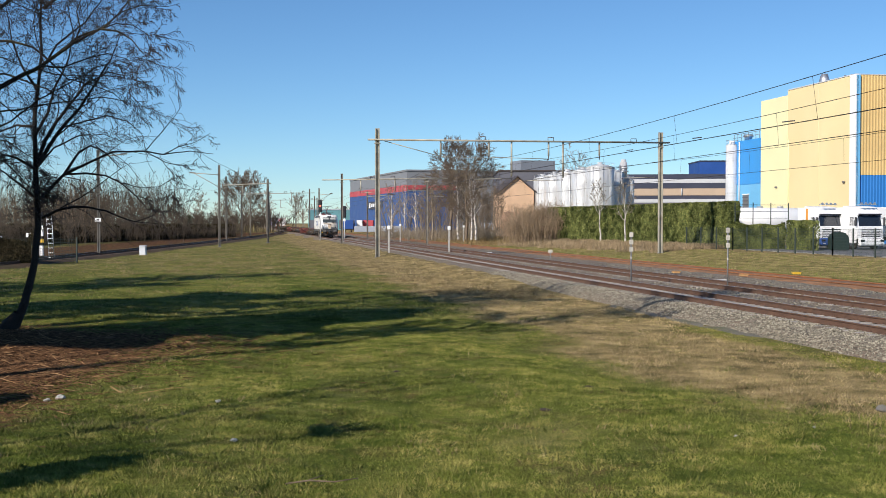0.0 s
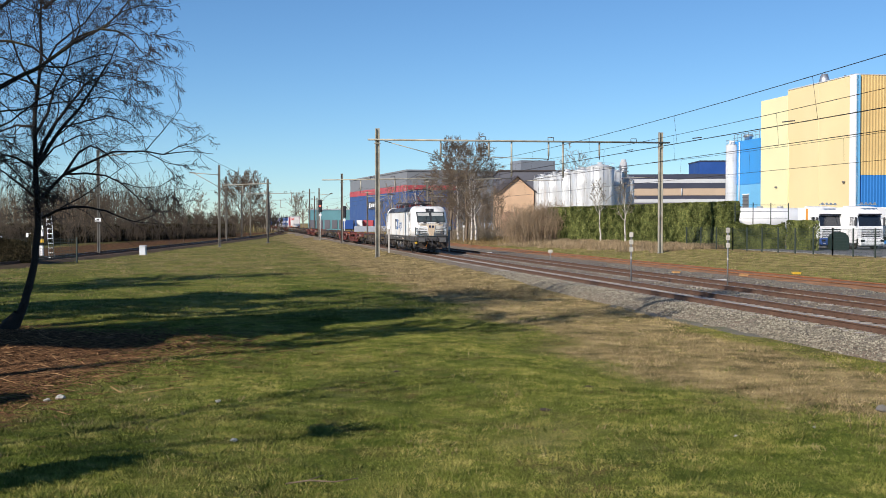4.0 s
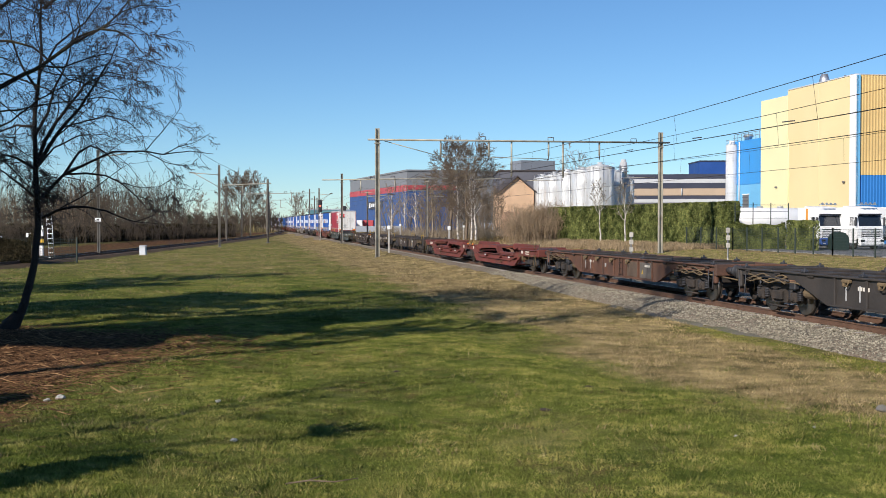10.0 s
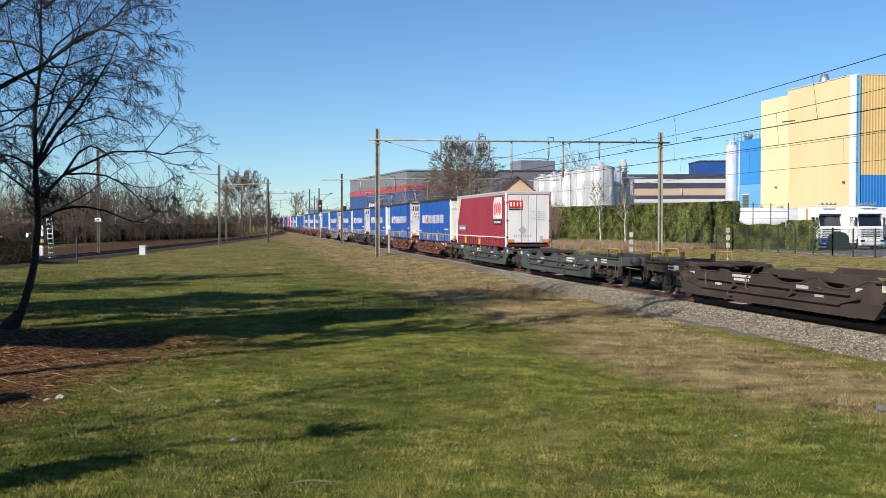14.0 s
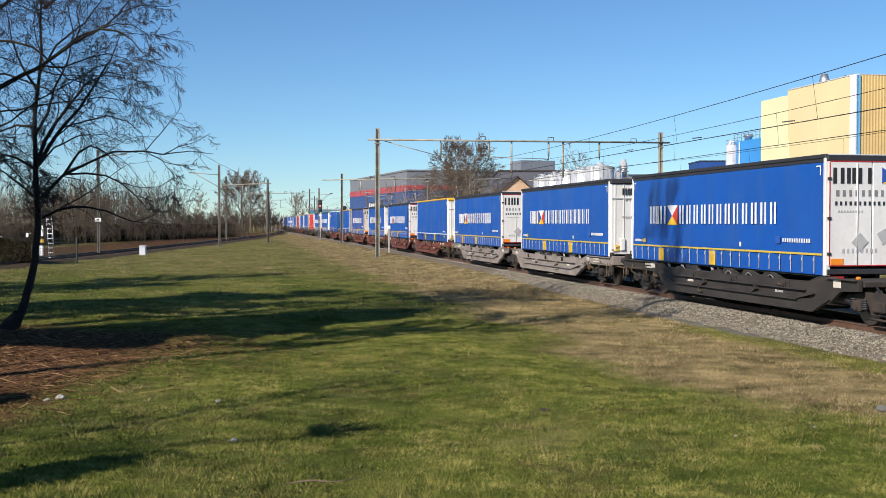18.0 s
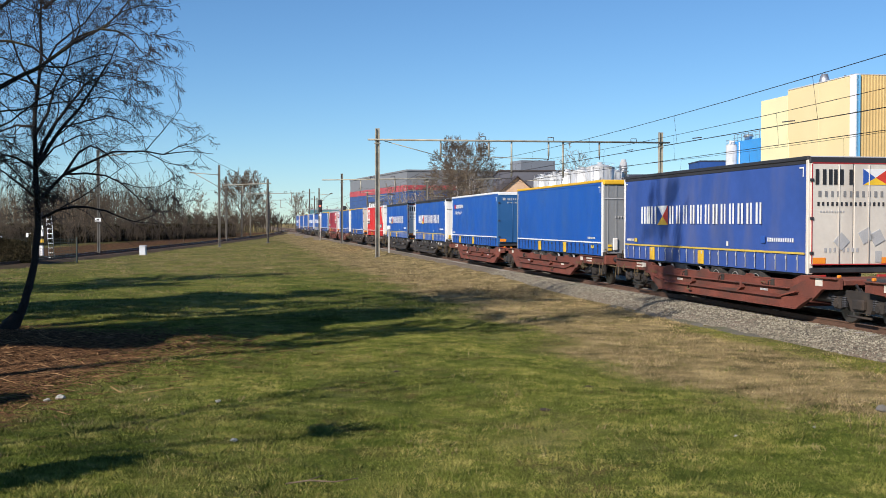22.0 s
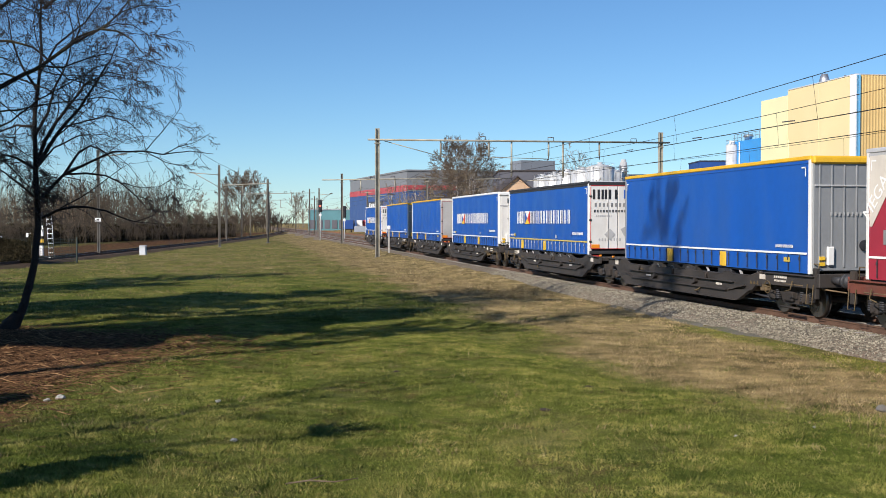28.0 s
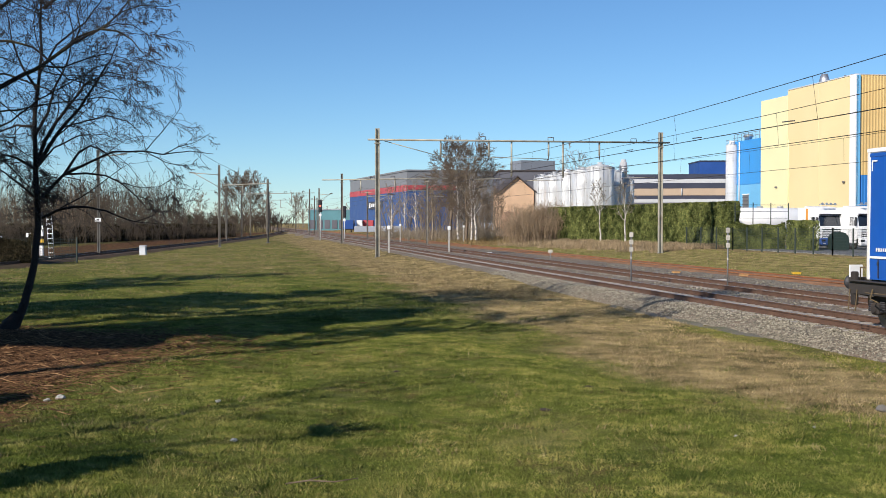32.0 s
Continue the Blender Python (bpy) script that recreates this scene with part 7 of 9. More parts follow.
def bogie(t, y):
    """A two-axle freight bogie."""
    bg = part("bogie", SIDEFRAME, None, t)
    bg.location = (0, y, 0)
    for yy in (-0.9, 0.9):
        for sx in (-1, 1):
            w = part("wheel", WHEEL46, None, bg)
            w.location, w.rotation_euler = (sx * 0.755, yy, 0.46), (0, 0, 0 if sx < 0 else math.pi)
            r = part("tread", RIMRING, None, bg)
            r.location, r.rotation_euler = w.location, w.rotation_euler
            for o in (-0.24, 0.24):
                s = part("spring", SPRING, None, bg)
                s.location = (sx * 1.1, yy + o, 0.40)
        part("axle", bar([(-0.75, yy, 0.46), (0.75, yy, 0.46)], 0.085, 8), M_WHEEL, bg)


def buffers(t, y, sgn, z=1.02, mt=None, r=0.18):
    for x in (-0.875, 0.875):
        part("buffer", Build().lathe([(0.10, 0), (0.10, 0.32), (0.07, 0.33), (0.07, 0.5), (r, 0.52), (r, 0.58), (r * 0.9, 0.6)] if sgn > 0 else
                                     [(r * 0.9, -0.6), (r, -0.58), (r, -0.52), (0.07, -0.5), (0.07, -0.33), (0.10, -0.32), (0.10, 0)], (x, y, z), "y", 16), mt or M_DKMETAL, t)
    part("coupling_hook", Build().box(0, y + sgn * 0.2, z, 0.1, 0.4, 0.16, 0.03).tube([(0, y + sgn * 0.3, z - 0.05), (0, y + sgn * 0.4, z - 0.45), (0.08, y + sgn * 0.3, z - 0.5)], 0.035, 6), M_DKMETAL, t)


def plates(t, x, rows):
    """Small painted data panels on a wagon's side."""
    for y, z, w, h, mt in rows:
        part("data_panel", bx(x, y, z, 0.012, w, h, 0.003), mt, t)


def writing(t, x, y, z, n, w, h, mt, gap=0.5):
    """A line of unreadable writing: bars of its size."""
    b = Build()
    for k in range(n):
        b.box(x, y + k * w * (1 + gap), z, 0.008, w, h)
    ob = part("writing_line", b, mt, t)
    ob["kind"] = "stuff"
    return ob


def end_gear(t, sg):
    """Brake gear, tanks, hoses and the hand wheel at a wagon's end."""
    part("brake_cylinder", Build().lathe([(0.06, -0.3), (0.14, -0.26), (0.14, 0.22), (0.05, 0.3)], (1.05, sg * 12.45, 0.66), "y", 12), M_OCHRED, t)
    part("air_tank", Build().lathe([(0.08, -0.5), (0.17, -0.42), (0.17, 0.42), (0.08, 0.5)], (0.9, sg * 1.9, 0.62), "y", 12), M_DKMETAL, t)
    part("control_box", bx(1.18, sg * 13.35, 0.70, 0.24, 0.34, 0.26, 0.03), M_OCHRED, t)
    part("hand_wheel", Build().tube([(1.44, sg * 13.9 + 0.17 * math.cos(k * 0.524), 0.72 + 0.17 * math.sin(k * 0.524)) for k in range(13)], 0.014, 5).tube([(1.44, sg * 13.9 - 0.17, 0.72), (1.44, sg * 13.9 + 0.17, 0.72)], 0.012, 5).tube([(1.36, sg * 13.9, 0.72), (1.45, sg * 13.9, 0.72)], 0.03, 6), M_WYELLOWD, t)
    part("brake_pipe", bar([(1.2, sg * 12.4, 0.92), (1.3, sg * 13.2, 0.86), (1.32, sg * 15.6, 0.84), (1.1, sg * 16.3, 0.78), (0.6, sg * 16.6, 0.7), (0.5, sg * 16.75, 0.45)], 0.022, 5), M_OCHRED, t)
    part("brake_rod", bar([(1.15, sg * 12.6, 0.45), (1.15, sg * 13.6, 0.40)], 0.03, 6), M_DKMETAL, t)
    part("end_rail", bar([(1.15, sg * 16.1, 1.1), (1.15, sg * 16.1, 1.42), (1.15, sg * 15.2, 1.42), (1.15, sg * 15.2, 1.1)], 0.018, 6), M_OCHRED, t)


def pocket_wagon(label, paint, arms, darkfloor, curved=False):
    """An articulated pocket wagon, two units on three bogies."""
    t = tagged(new("pocket_wagon"), label, "freight wagon", "wagons of the train")
    for sg in (-1, 1):
        out = [(0.55, 1.10), (0.55, 0.84), (1.35, 0.80), (1.9, 0.46), (12.55, 0.46), (13.1, 0.78), (16.25, 0.80), (16.25, 1.12), (13.7, 1.12), (13.0, 0.92), (12.2, 0.90), (11.6, 0.74), (3.0, 0.74), (2.5, 0.90), (1.9, 1.10)]
        out = [(sg * y, z) for y, z in out]
        low = [(1.8, 0.56), (2.6, 0.22), (11.9, 0.22), (12.7, 0.56), (11.2, 0.52), (3.4, 0.52)]
        if curved:
            low = [(1.5, 0.60), (1.9, 0.22), (12.75, 0.22), (13.0, 0.60), (11.2, 0.52), (3.4, 0.52)]
        low = [(sg * y, z) for y, z in low]
        for sx in (-1, 1):
            a, c = (1.24, 1.33) if sx > 0 else (-1.33, -1.24)
            s = part("side_sill", Build().prism(out, a, c, "x"), paint, t)
            a, c = (1.26, 1.385) if sx > 0 else (-1.385, -1.26)
            lb = part("lower_beam", Build().prism(low, a, c, "x"), paint, t)
            if sx > 0:
                part("flange", bx(1.37, sg * 7.3, 0.745, 0.12, 8.7, 0.035, 0.01), paint, s)
                part("flange", Build().prism([(1.33, 0.50), (1.47, 0.475), (1.47, 0.505), (1.33, 0.55)], sg * 7.3 - 4.0, sg * 7.3 + 4.0, "y"), paint, lb)
                part("flange", bx(1.39, sg * 7.2, 0.225, 0.10, 9.3, 0.035, 0.01), paint, lb)
                for y, w in ((2.95, 0.9), (11.9, 1.0)):
                    k = 1 if y > 5 else -1
                    part("flange", Build().prism([(sg * (y - k * w / 2), 0.49), (sg * (y - k * w / 2), 0.53), (sg * (y + k * w / 2), 0.70), (sg * (y + k * w / 2), 0.66)], 1.33, 1.44, "x"), paint, s)
                for y in (5.6, 9.0):
                    part("bracket", Build().prism([(sg * y - 0.05, 0.76), (sg * y + 0.05, 0.76), (sg * y + 0.05, 0.62), (sg * y - 0.20, 0.50), (sg * y - 0.28, 0.50), (sg * y - 0.05, 0.64)], 1.33, 1.46, "x"), paint, s)
                part("flange", bx(1.36, sg * 14.9, 1.105, 0.10, 2.6, 0.035, 0.01), paint, s)
                part("flange", bx(1.36, sg * 1.25, 1.095, 0.10, 1.3, 0.035, 0.01), paint, s)
                part("lashing_eye", bar([(1.38, sg * 4.4, 0.78), (1.42, sg * 4.4, 0.84), (1.42, sg * 4.2, 0.84), (1.38, sg * 4.2, 0.78)], 0.014, 5), M_WYELLOWD, s)
                part("corner_pin", bx(1.22, sg * 0.75, 1.15, 0.10, 0.09, 0.08, 0.02), M_TAPE, s)
        if curved:
            top = [(1.7, 1.12), (2.3, 1.10), (2.7, 0.98), (3.1, 0.88), (3.6, 0.84), (4.1, 0.88), (4.4, 1.0), (4.5, 1.08), (4.9, 1.08), (5.0, 1.0), (5.4, 0.90), (6.0, 0.86), (6.6, 0.90), (7.0, 1.02),
                   (7.1, 1.08), (7.6, 1.08), (7.75, 1.0), (9.6, 1.0), (9.75, 1.07), (10.15, 1.07), (10.3, 0.99), (11.7, 0.99), (11.85, 1.08), (12.3, 1.08), (12.6, 0.98), (13.3, 0.98), (13.8, 1.13)]
            for sx in (-1, 1):
                a, c = (1.20, 1.30) if sx > 0 else (-1.30, -1.20)
                q = part("side_plate", Build().prism([(sg * y, z) for y, z in top] + [(sg * 13.8, 0.7), (sg * 1.7, 0.7)], a, c, "x"), paint, t)
                part("plate_rim", bar([(sx * 1.29, sg * y, z) for y, z in top], 0.028, 5), paint, q)
                part("yellow_handrail", bar([(sx * 1.2, sg * 15.95, 1.1), (sx * 1.2, sg * 15.85, 1.46), (sx * 1.2, sg * 14.55, 1.46), (sx * 1.2, sg * 14.45, 1.1)], 0.028, 6), M_WYELLOW, t)
                part("end_post", bx(sx * 1.26, sg * 16.16, 0.92, 0.12, 0.18, 0.86, 0.02), M_UNDER, t)
                for y, z in ((8.3, 0.9), (11.0, 0.88)):
                    part("hook", bar([(sx * 1.33, sg * y, z + 0.06), (sx * 1.40, sg * y, z), (sx * 1.42, sg * (y - 0.06), z - 0.28), (sx * 1.36, sg * (y - 0.16), z - 0.36)], 0.024, 5), M_WYELLOWD, t)
                part("lashing_winch", bx(sx * 0.9, sg * 13.1, 1.12, 0.4, 0.5, 0.18, 0.04), M_UNDER, t)
                part("support_rail", bx(sx * 0.62, sg * 12.4, 1.14, 0.16, 3.4, 0.10, 0.02), M_UNDER, t)
            writing(t, 1.304, sg * 9.3, 0.93, 12, 0.075, 0.075, M_DOORC, 0.3)
            writing(t, 1.304, sg * 9.2, 0.82, 10, 0.075, 0.075, M_DOORC, 0.3)
            plates(t, 1.302, [(sg * 5.3, 0.80, 0.62, 0.10, M_GREYPLATE), (sg * 2.6, 0.82, 0.40, 0.20, M_DOORC), (sg * 12.2, 0.86, 0.34, 0.14, M_GREYPLATE)])
        elif not arms:
            top = [(1.5, 1.12), (2.4, 1.10), (2.9, 0.96), (5.0, 0.94), (5.1, 1.01), (5.5, 1.01), (5.6, 0.94), (8.0, 0.94), (8.1, 1.02), (8.6, 1.02), (8.7, 0.94), (10.8, 0.95), (10.9, 1.03), (11.3, 1.03), (11.5, 0.97), (12.6, 0.97), (13.3, 1.12)]
            for sx in (-1, 1):
                a, c = (1.27, 1.325) if sx > 0 else (-1.325, -1.27)
                q = part("side_plate", Build().prism([(sg * y, z) for y, z in top] + [(sg * 13.3, 0.7), (sg * 1.5, 0.7)], a, c, "x"), paint, t)
                part("plate_rim", bar([(sx * 1.31, sg * y, z) for y, z in top], 0.024, 5), paint, q)
                part("end_post", bx(sx * 1.26, sg * 16.16, 0.92, 0.12, 0.18, 0.80, 0.02), M_UNDER, t)
                part("lashing_winch", bx(sx * 0.9, sg * 13.1, 1.12, 0.4, 0.5, 0.18, 0.04), M_UNDER, t)
                for y in (3.9, 7.0, 9.7) if sx > 0 else ():
                    part("side_bracket", Build().box(sx * 1.34, sg * y, 0.84, 0.07, 0.16, 0.22, 0.02).tube([(sx * 1.36, sg * y, 0.92), (sx * 1.41, sg * (y + 0.1), 0.88), (sx * 1.41, sg * (y + 0.14), 0.74)], 0.02, 5), M_UNDER, t)
        part("pocket_floor", bx(0, sg * 7.3, 0.28, 2.46, 8.8, 0.06, 0.01), darkfloor, t)
        part("end_platform", bx(0, sg * 14.6, 1.0, 2.4, 3.2, 0.16, 0.02), darkfloor, t)
        part("mid_platform", bx(0, sg * 1.4, 1.0, 2.4, 1.7, 0.14, 0.02), darkfloor, t)
        part("headstock", bx(0, sg * 16.3, 1.0, 2.6, 0.16, 0.36, 0.02), paint, t)
        part("kingpin_stand", Build().prism([(sg * 12.9, 1.05), (sg * 14.1, 1.05), (sg * 13.8, 1.16), (sg * 13.2, 1.16)], -0.45, 0.45, "x"), M_DKMETAL, t)
        for y in (4.6, 9.8):
            part("cross_member", bx(0, sg * y, 0.4, 2.46, 0.3, 0.2, 0.02), darkfloor, t)
        if arms:
            for sx in (-1, 1):
                part("lifting_frame", Build().prism([(sg * 1.9, 1.0), (sg * 2.5, 1.22), (sg * 7.4, 1.20), (sg * 8.0, 0.86), (sg * 7.4, 0.86), (sg * 7.1, 1.06), (sg * 3.4, 0.98), (sg * 2.6, 0.84)], sx * 1.12 - 0.12, sx * 1.12 + 0.12, "x"), paint, t)
                part("pocket_rim", bx(sx * 1.12, sg * 9.2, 0.82, 0.2, 3.6, 0.14, 0.02), paint, t)
            part("bolster", bx(0, sg * 12.4, 1.12, 2.5, 0.5, 0.14, 0.03), paint, t)
        buffers(t, sg * 16.38, sg)
        bogie(t, sg * 14.55)
        part("yellow_lever", bar([(1.4, sg * 15.2, 0.95), (1.46, sg * 15.2, 0.72), (1.46, sg * 14.9, 0.66)], 0.018, 6), M_WYELLOWD, t)
        part("yellow_lever", bar([(1.40, sg * 9.4, 0.46), (1.48, sg * 9.3, 0.36), (1.48, sg * 9.1, 0.36)], 0.025, 6), M_WYELLOWD, t)
        end_gear(t, sg)
        part("step", bar([(1.36, sg * 15.9, 0.9), (1.4, sg * 15.9, 0.4), (1.4, sg * 16.2, 0.4), (1.36, sg * 16.2, 0.9)], 0.014, 6), M_WYELLOWD, t)
        plates(t, 1.335, [(sg * 13.4, 0.98, 0.34, 0.14, M_DOORC), (sg * 1.5, 0.98, 0.34, 0.2, M_DOORC)])
        writing(t, 1.334, sg * 14.1, 1.02, 7, 0.07, 0.07, M_DOORC)
        writing(t, 1.334, sg * 14.1, 0.91, 9, 0.05, 0.05, M_DOORC)
        writing(t, 1.334, sg * 10.4, 0.63, 5, 0.06, 0.07, M_DOORC)
        writing(t, 1.334, sg * 4.6, 0.63, 6, 0.05, 0.06, M_GREYPLATE)
        for k in range(3):
            part("warning_sign", Build().prism([(sg * 12.7 + 0.2 * k - 0.07, 0.74), (sg * 12.7 + 0.2 * k + 0.07, 0.74), (sg * 12.7 + 0.2 * k, 0.85)], 1.331, 1.339, "x"), M_WYELLOWD, t)
    bogie(t, 0.0)
    part("articulation", bx(0, 0, 0.95, 1.2, 1.3, 0.3, 0.05), M_DKMETAL, t)
    part("gangway_hose", bar([(0.9, -0.5, 0.95), (0.95, 0, 0.6), (0.9, 0.5, 0.95)], 0.035, 6), M_BLACK, t)
    return t


def container_wagon(label, paint, deck, rail):
    """A long flat wagon for containers, empty."""
    t = tagged(new("container_wagon"), label, "freight wagon", "wagons of the train")
    out = [(-9.2, 1.16), (-9.2, 0.97), (-6.0, 0.95), (-4.4, 0.40), (4.4, 0.40), (6.0, 0.95), (9.2, 0.97), (9.2, 1.16)]
    for sx in (-1, 1):
        s = part("side_sill", Build().prism(out, sx * 1.2 - 0.05, sx * 1.2 + 0.05, "x"), paint, t)
        part("flange", bx(sx * 1.24, 0, 1.15, 0.16, 18.4, 0.05, 0.01), paint, s)
        part("flange", bx(sx * 1.23, 0, 0.42, 0.14, 8.6, 0.05, 0.01), paint, s)
        for y in (-4.0, -2.6, -1.3, 0, 1.3, 2.6, 4.0):
            part("stiffener", bx(sx * 1.27, y, 0.78, 0.05, 0.09, 0.68, 0.01), paint, s)
    for y in np.arange(-8.6, 8.7, 1.72):
        part("cross_member", bx(0, float(y), 1.12, 2.6, 0.3, 0.12, 0.02), deck, t)
    part("centre_sill", bx(0, 0, 1.0, 0.5, 18.3, 0.3, 0.02), deck, t)
    for y in (-8.9, -5.6, -2.9, 2.9, 5.6, 8.9):
        for sx in (-1, 1):
            part("container_spigot", Build().box(sx * 1.18, y, 1.20, 0.16, 0.2, 0.07, 0.02).lathe([(0.045, 0), (0.025, 0.07)], (sx * 1.18, y, 1.23), n=8), M_DKMETAL, t)
    for sg in (-1, 1):
        part("headstock", bx(0, sg * 9.25, 1.02, 2.6, 0.14, 0.36, 0.02), paint, t)
        buffers(t, sg * 9.32, sg)
        bogie(t, sg * 7.1)
        part("brake_cylinder", Build().lathe([(0.06, -0.3), (0.14, -0.26), (0.14, 0.22), (0.05, 0.3)], (1.0, sg * 5.5, 0.62), "y", 12), M_OCHRED, t)
        part("brake_pipe", bar([(1.1, sg * 5.2, 0.8), (1.26, sg * 5.9, 0.88), (1.28, sg * 8.6, 0.88), (1.0, sg * 9.4, 0.8), (0.55, sg * 9.6, 0.7), (0.5, sg * 9.75, 0.45)], 0.024, 5), M_OCHRED, t)
        part("load_valve", bx(1.2, sg * 6.1, 0.80, 0.16, 0.3, 0.22, 0.03), M_DKMETAL, t)
        for k in range(4):
            part("hose", bar([(1.31 + 0.02 * k, sg * (6.3 + 0.22 * q), 1.02 - 0.05 * k + 0.045 * math.sin(1.3 * q + 1.9 * k)) for q in range(11)], 0.020, 5), M_OCHRED, t)
        part("step", bar([(1.28, sg * 8.75, 1.0), (1.3, sg * 8.75, 0.45), (1.3, sg * 9.1, 0.45), (1.28, sg * 9.1, 1.0)], 0.02, 6), M_DKMETAL, t)
        part("buffer_guard", bx(1.22, sg * 9.16, 0.86, 0.12, 0.2, 0.5, 0.03), paint, t)
        part("yellow_handrail", bar([(1.2, sg * 8.9, 1.2), (1.2, sg * 8.9, 1.48), (1.2, sg * 7.9, 1.48), (1.2, sg * 7.9, 1.2)], 0.022, 6), M_WYELLOW, t) if rail else None
        part("yellow_pipe", bar([(1.3, sg * 6.2, 0.92), (1.34, sg * 6.8, 0.98), (1.34, sg * 7.6, 0.98)], 0.03, 6), M_WYELLOWD if rail else paint, t)
    # added sheet that keeps sun off the track below the open frame
    part("belly_plate", bx(0, 0, 0.47, 2.3, 9.0, 0.05, 0.01), deck, t)
    for y in (-3.4, -1.9, -0.2, 1.6):
        part("clamp", Build().box(1.31, y, 1.06, 0.10, 0.34, 0.09, 0.02).box(1.32, y - 0.1, 0.98, 0.08, 0.09, 0.12, 0.02).tube([(1.35, y + 0.15, 1.04), (1.37, y + 0.1, 0.94), (1.36, y - 0.02, 0.93)], 0.02, 5), M_OCHRED, t)
    ld = part("ladder", Build().box(1.30, 0.62, 0.78, 0.03, 0.04, 0.66, 0.006).box(1.30, 1.0, 0.78, 0.03, 0.04, 0.66, 0.006), paint, t)
    for z in (0.55, 0.78, 1.0):
        part("rung", bx(1.31, 0.81, z, 0.03, 0.36, 0.03, 0.006), paint, ld)
    # two side panels paler than the sill, one brown and one grey
    part("worn_panel", bx(1.255, 2.0, 0.76, 0.012, 1.12, 0.56, 0.004), M_PANELB, s)
    part("worn_panel", bx(1.255, 3.35, 0.76, 0.012, 1.18, 0.56, 0.004), M_PANELG, s)
    part("warning_sign", Build().prism([(2.95, 0.62), (3.11, 0.62), (3.03, 0.78)], 1.262, 1.268, "x"), M_WYELLOW, t)
    plates(t, 1.262, [(3.5, 0.92, 0.5, 0.08, M_DOORC), (-1.0, 0.80, 0.16, 0.14, M_GREYPLATE), (-2.9, 0.78, 0.05, 0.4, M_GREYPLATE), (-3.5, 0.78, 0.05, 0.4, M_GREYPLATE)])
    writing(t, 1.262, -2.95, 0.9, 5, 0.07, 0.09, M_DOORC)
    return t


TYRE = Build().lathe([(0.27, -0.13), (0.44, -0.15), (0.50, -0.11), (0.51, 0), (0.50, 0.11), (0.44, 0.15), (0.27, 0.13)], (0, 0, 0), "x", 24).mesh("tyre")
TYRE.materials.append(M_RUBBER)
M_TRIM = mat("trailer_rim_silver", (0.27, 0.27, 0.26), 0.5, 0.2, 0.15, 4, 0.1, 30, 0.05, (0.16, 0.14, 0.12), 0.6, 5.0)
RIM = Build().lathe([(0.29, 0.13), (0.27, 0.152), (0.245, 0.11), (0.17, 0.08), (0.13, 0.13), (0.10, 0.15), (0.02, 0.15)], (0, 0, 0), "x", 20).mesh("rim")
RIM.materials.append(M_TRIM)
STRAP = Build().box(0.010, 0, 0.0, 0.014, 0.030, 0.44, 0.004).box(0.02, 0, 0.12, 0.03, 0.05, 0.09, 0.008).mesh("strap")
STRAP.materials.append(M_DKMETAL)
STRAP_LIGHT = STRAP.copy()
STRAP_LIGHT.materials.clear()
STRAP_LIGHT.materials.append(M_GREYPLATE)


def flag(t, y, z, w, h, x, face="x"):
    """A square of four coloured triangles."""
    def put(a, b):
        return (x, y + a * w, z + b * h) if face == "x" else (y + (1 - a) * w, x, z + b * h)
    fl = None
    for pts, mt in ((((0, 0), (0.0, 1), (0.5, 0.45)), M_FLAGB if face == "y" else M_FLAGB), (((0, 1), (1, 1), (0.5, 0.45)), M_CLEANW), (((1, 1), (1, 0), (0.5, 0.45)), M_FLAGR), (((0, 0), (0.5, 0.45), (1, 0)), M_FLAGY)):
        b = Build()
        lo = [put(*p) for p in pts]
        d = 0.006 if face == "x" else 0.006
        hi = [(p[0] + d, p[1], p[2]) if face == "x" else (p[0], p[1] + d, p[2]) for p in lo]
        b.add(lo + hi, [(0, 1, 2), (3, 5, 4), (0, 3, 4, 1), (1, 4, 5, 2), (2, 5, 3, 0)])
        part("flag_field", b, mt, t)


def letter_bars(t, name, y, z, n, pitch, w, h, x, mt, face="x"):
    """One line of writing as plain bars."""
    b = Build()
    for k in range(n):
        a = y + k * pitch
        if face == "x":
            put = lambda u, v, p, q: b.box(x, a + u, z + v, 0.008, p, q)
        else:
            put = lambda u, v, p, q: b.box(a + u, x, z + v, p, 0.008, q)
        if h > 0.5:
            put(-0.30 * w, 0, w * 0.32, h * 0.9)
            put(0.36 * w, 0, w * 0.32 * (1.0, 0.7, 0.85)[k % 3], h * 0.9)
        else:
            put(0, 0, w * (0.75, 0.95, 0.85)[(k * 5 + n) % 3], h * 0.9)
        if h > 0.2:
            part(name, b, mt, t)
            b = Build()
    if h > 0.2:
        return
    ob = part(name, b, mt, t)
    ob["kind"] = "stuff"
    return ob


def frame_block(t, y, x, z, w, h, s, mt, face="y"):
    """A heavy mark as a plain block of uprights."""
    b = Build()
    for u, v, p, q in ((-w / 2 + s / 2, 0, s, h), (w / 2 - s / 2, 0, s, h)):
        if face == "y":
            b.box(y + u, x, z + v, p, 0.012, q)
        else:
            b.box(x, y + u, z + v, 0.01, p, q)
    return part("logo_block", b, mt, t)


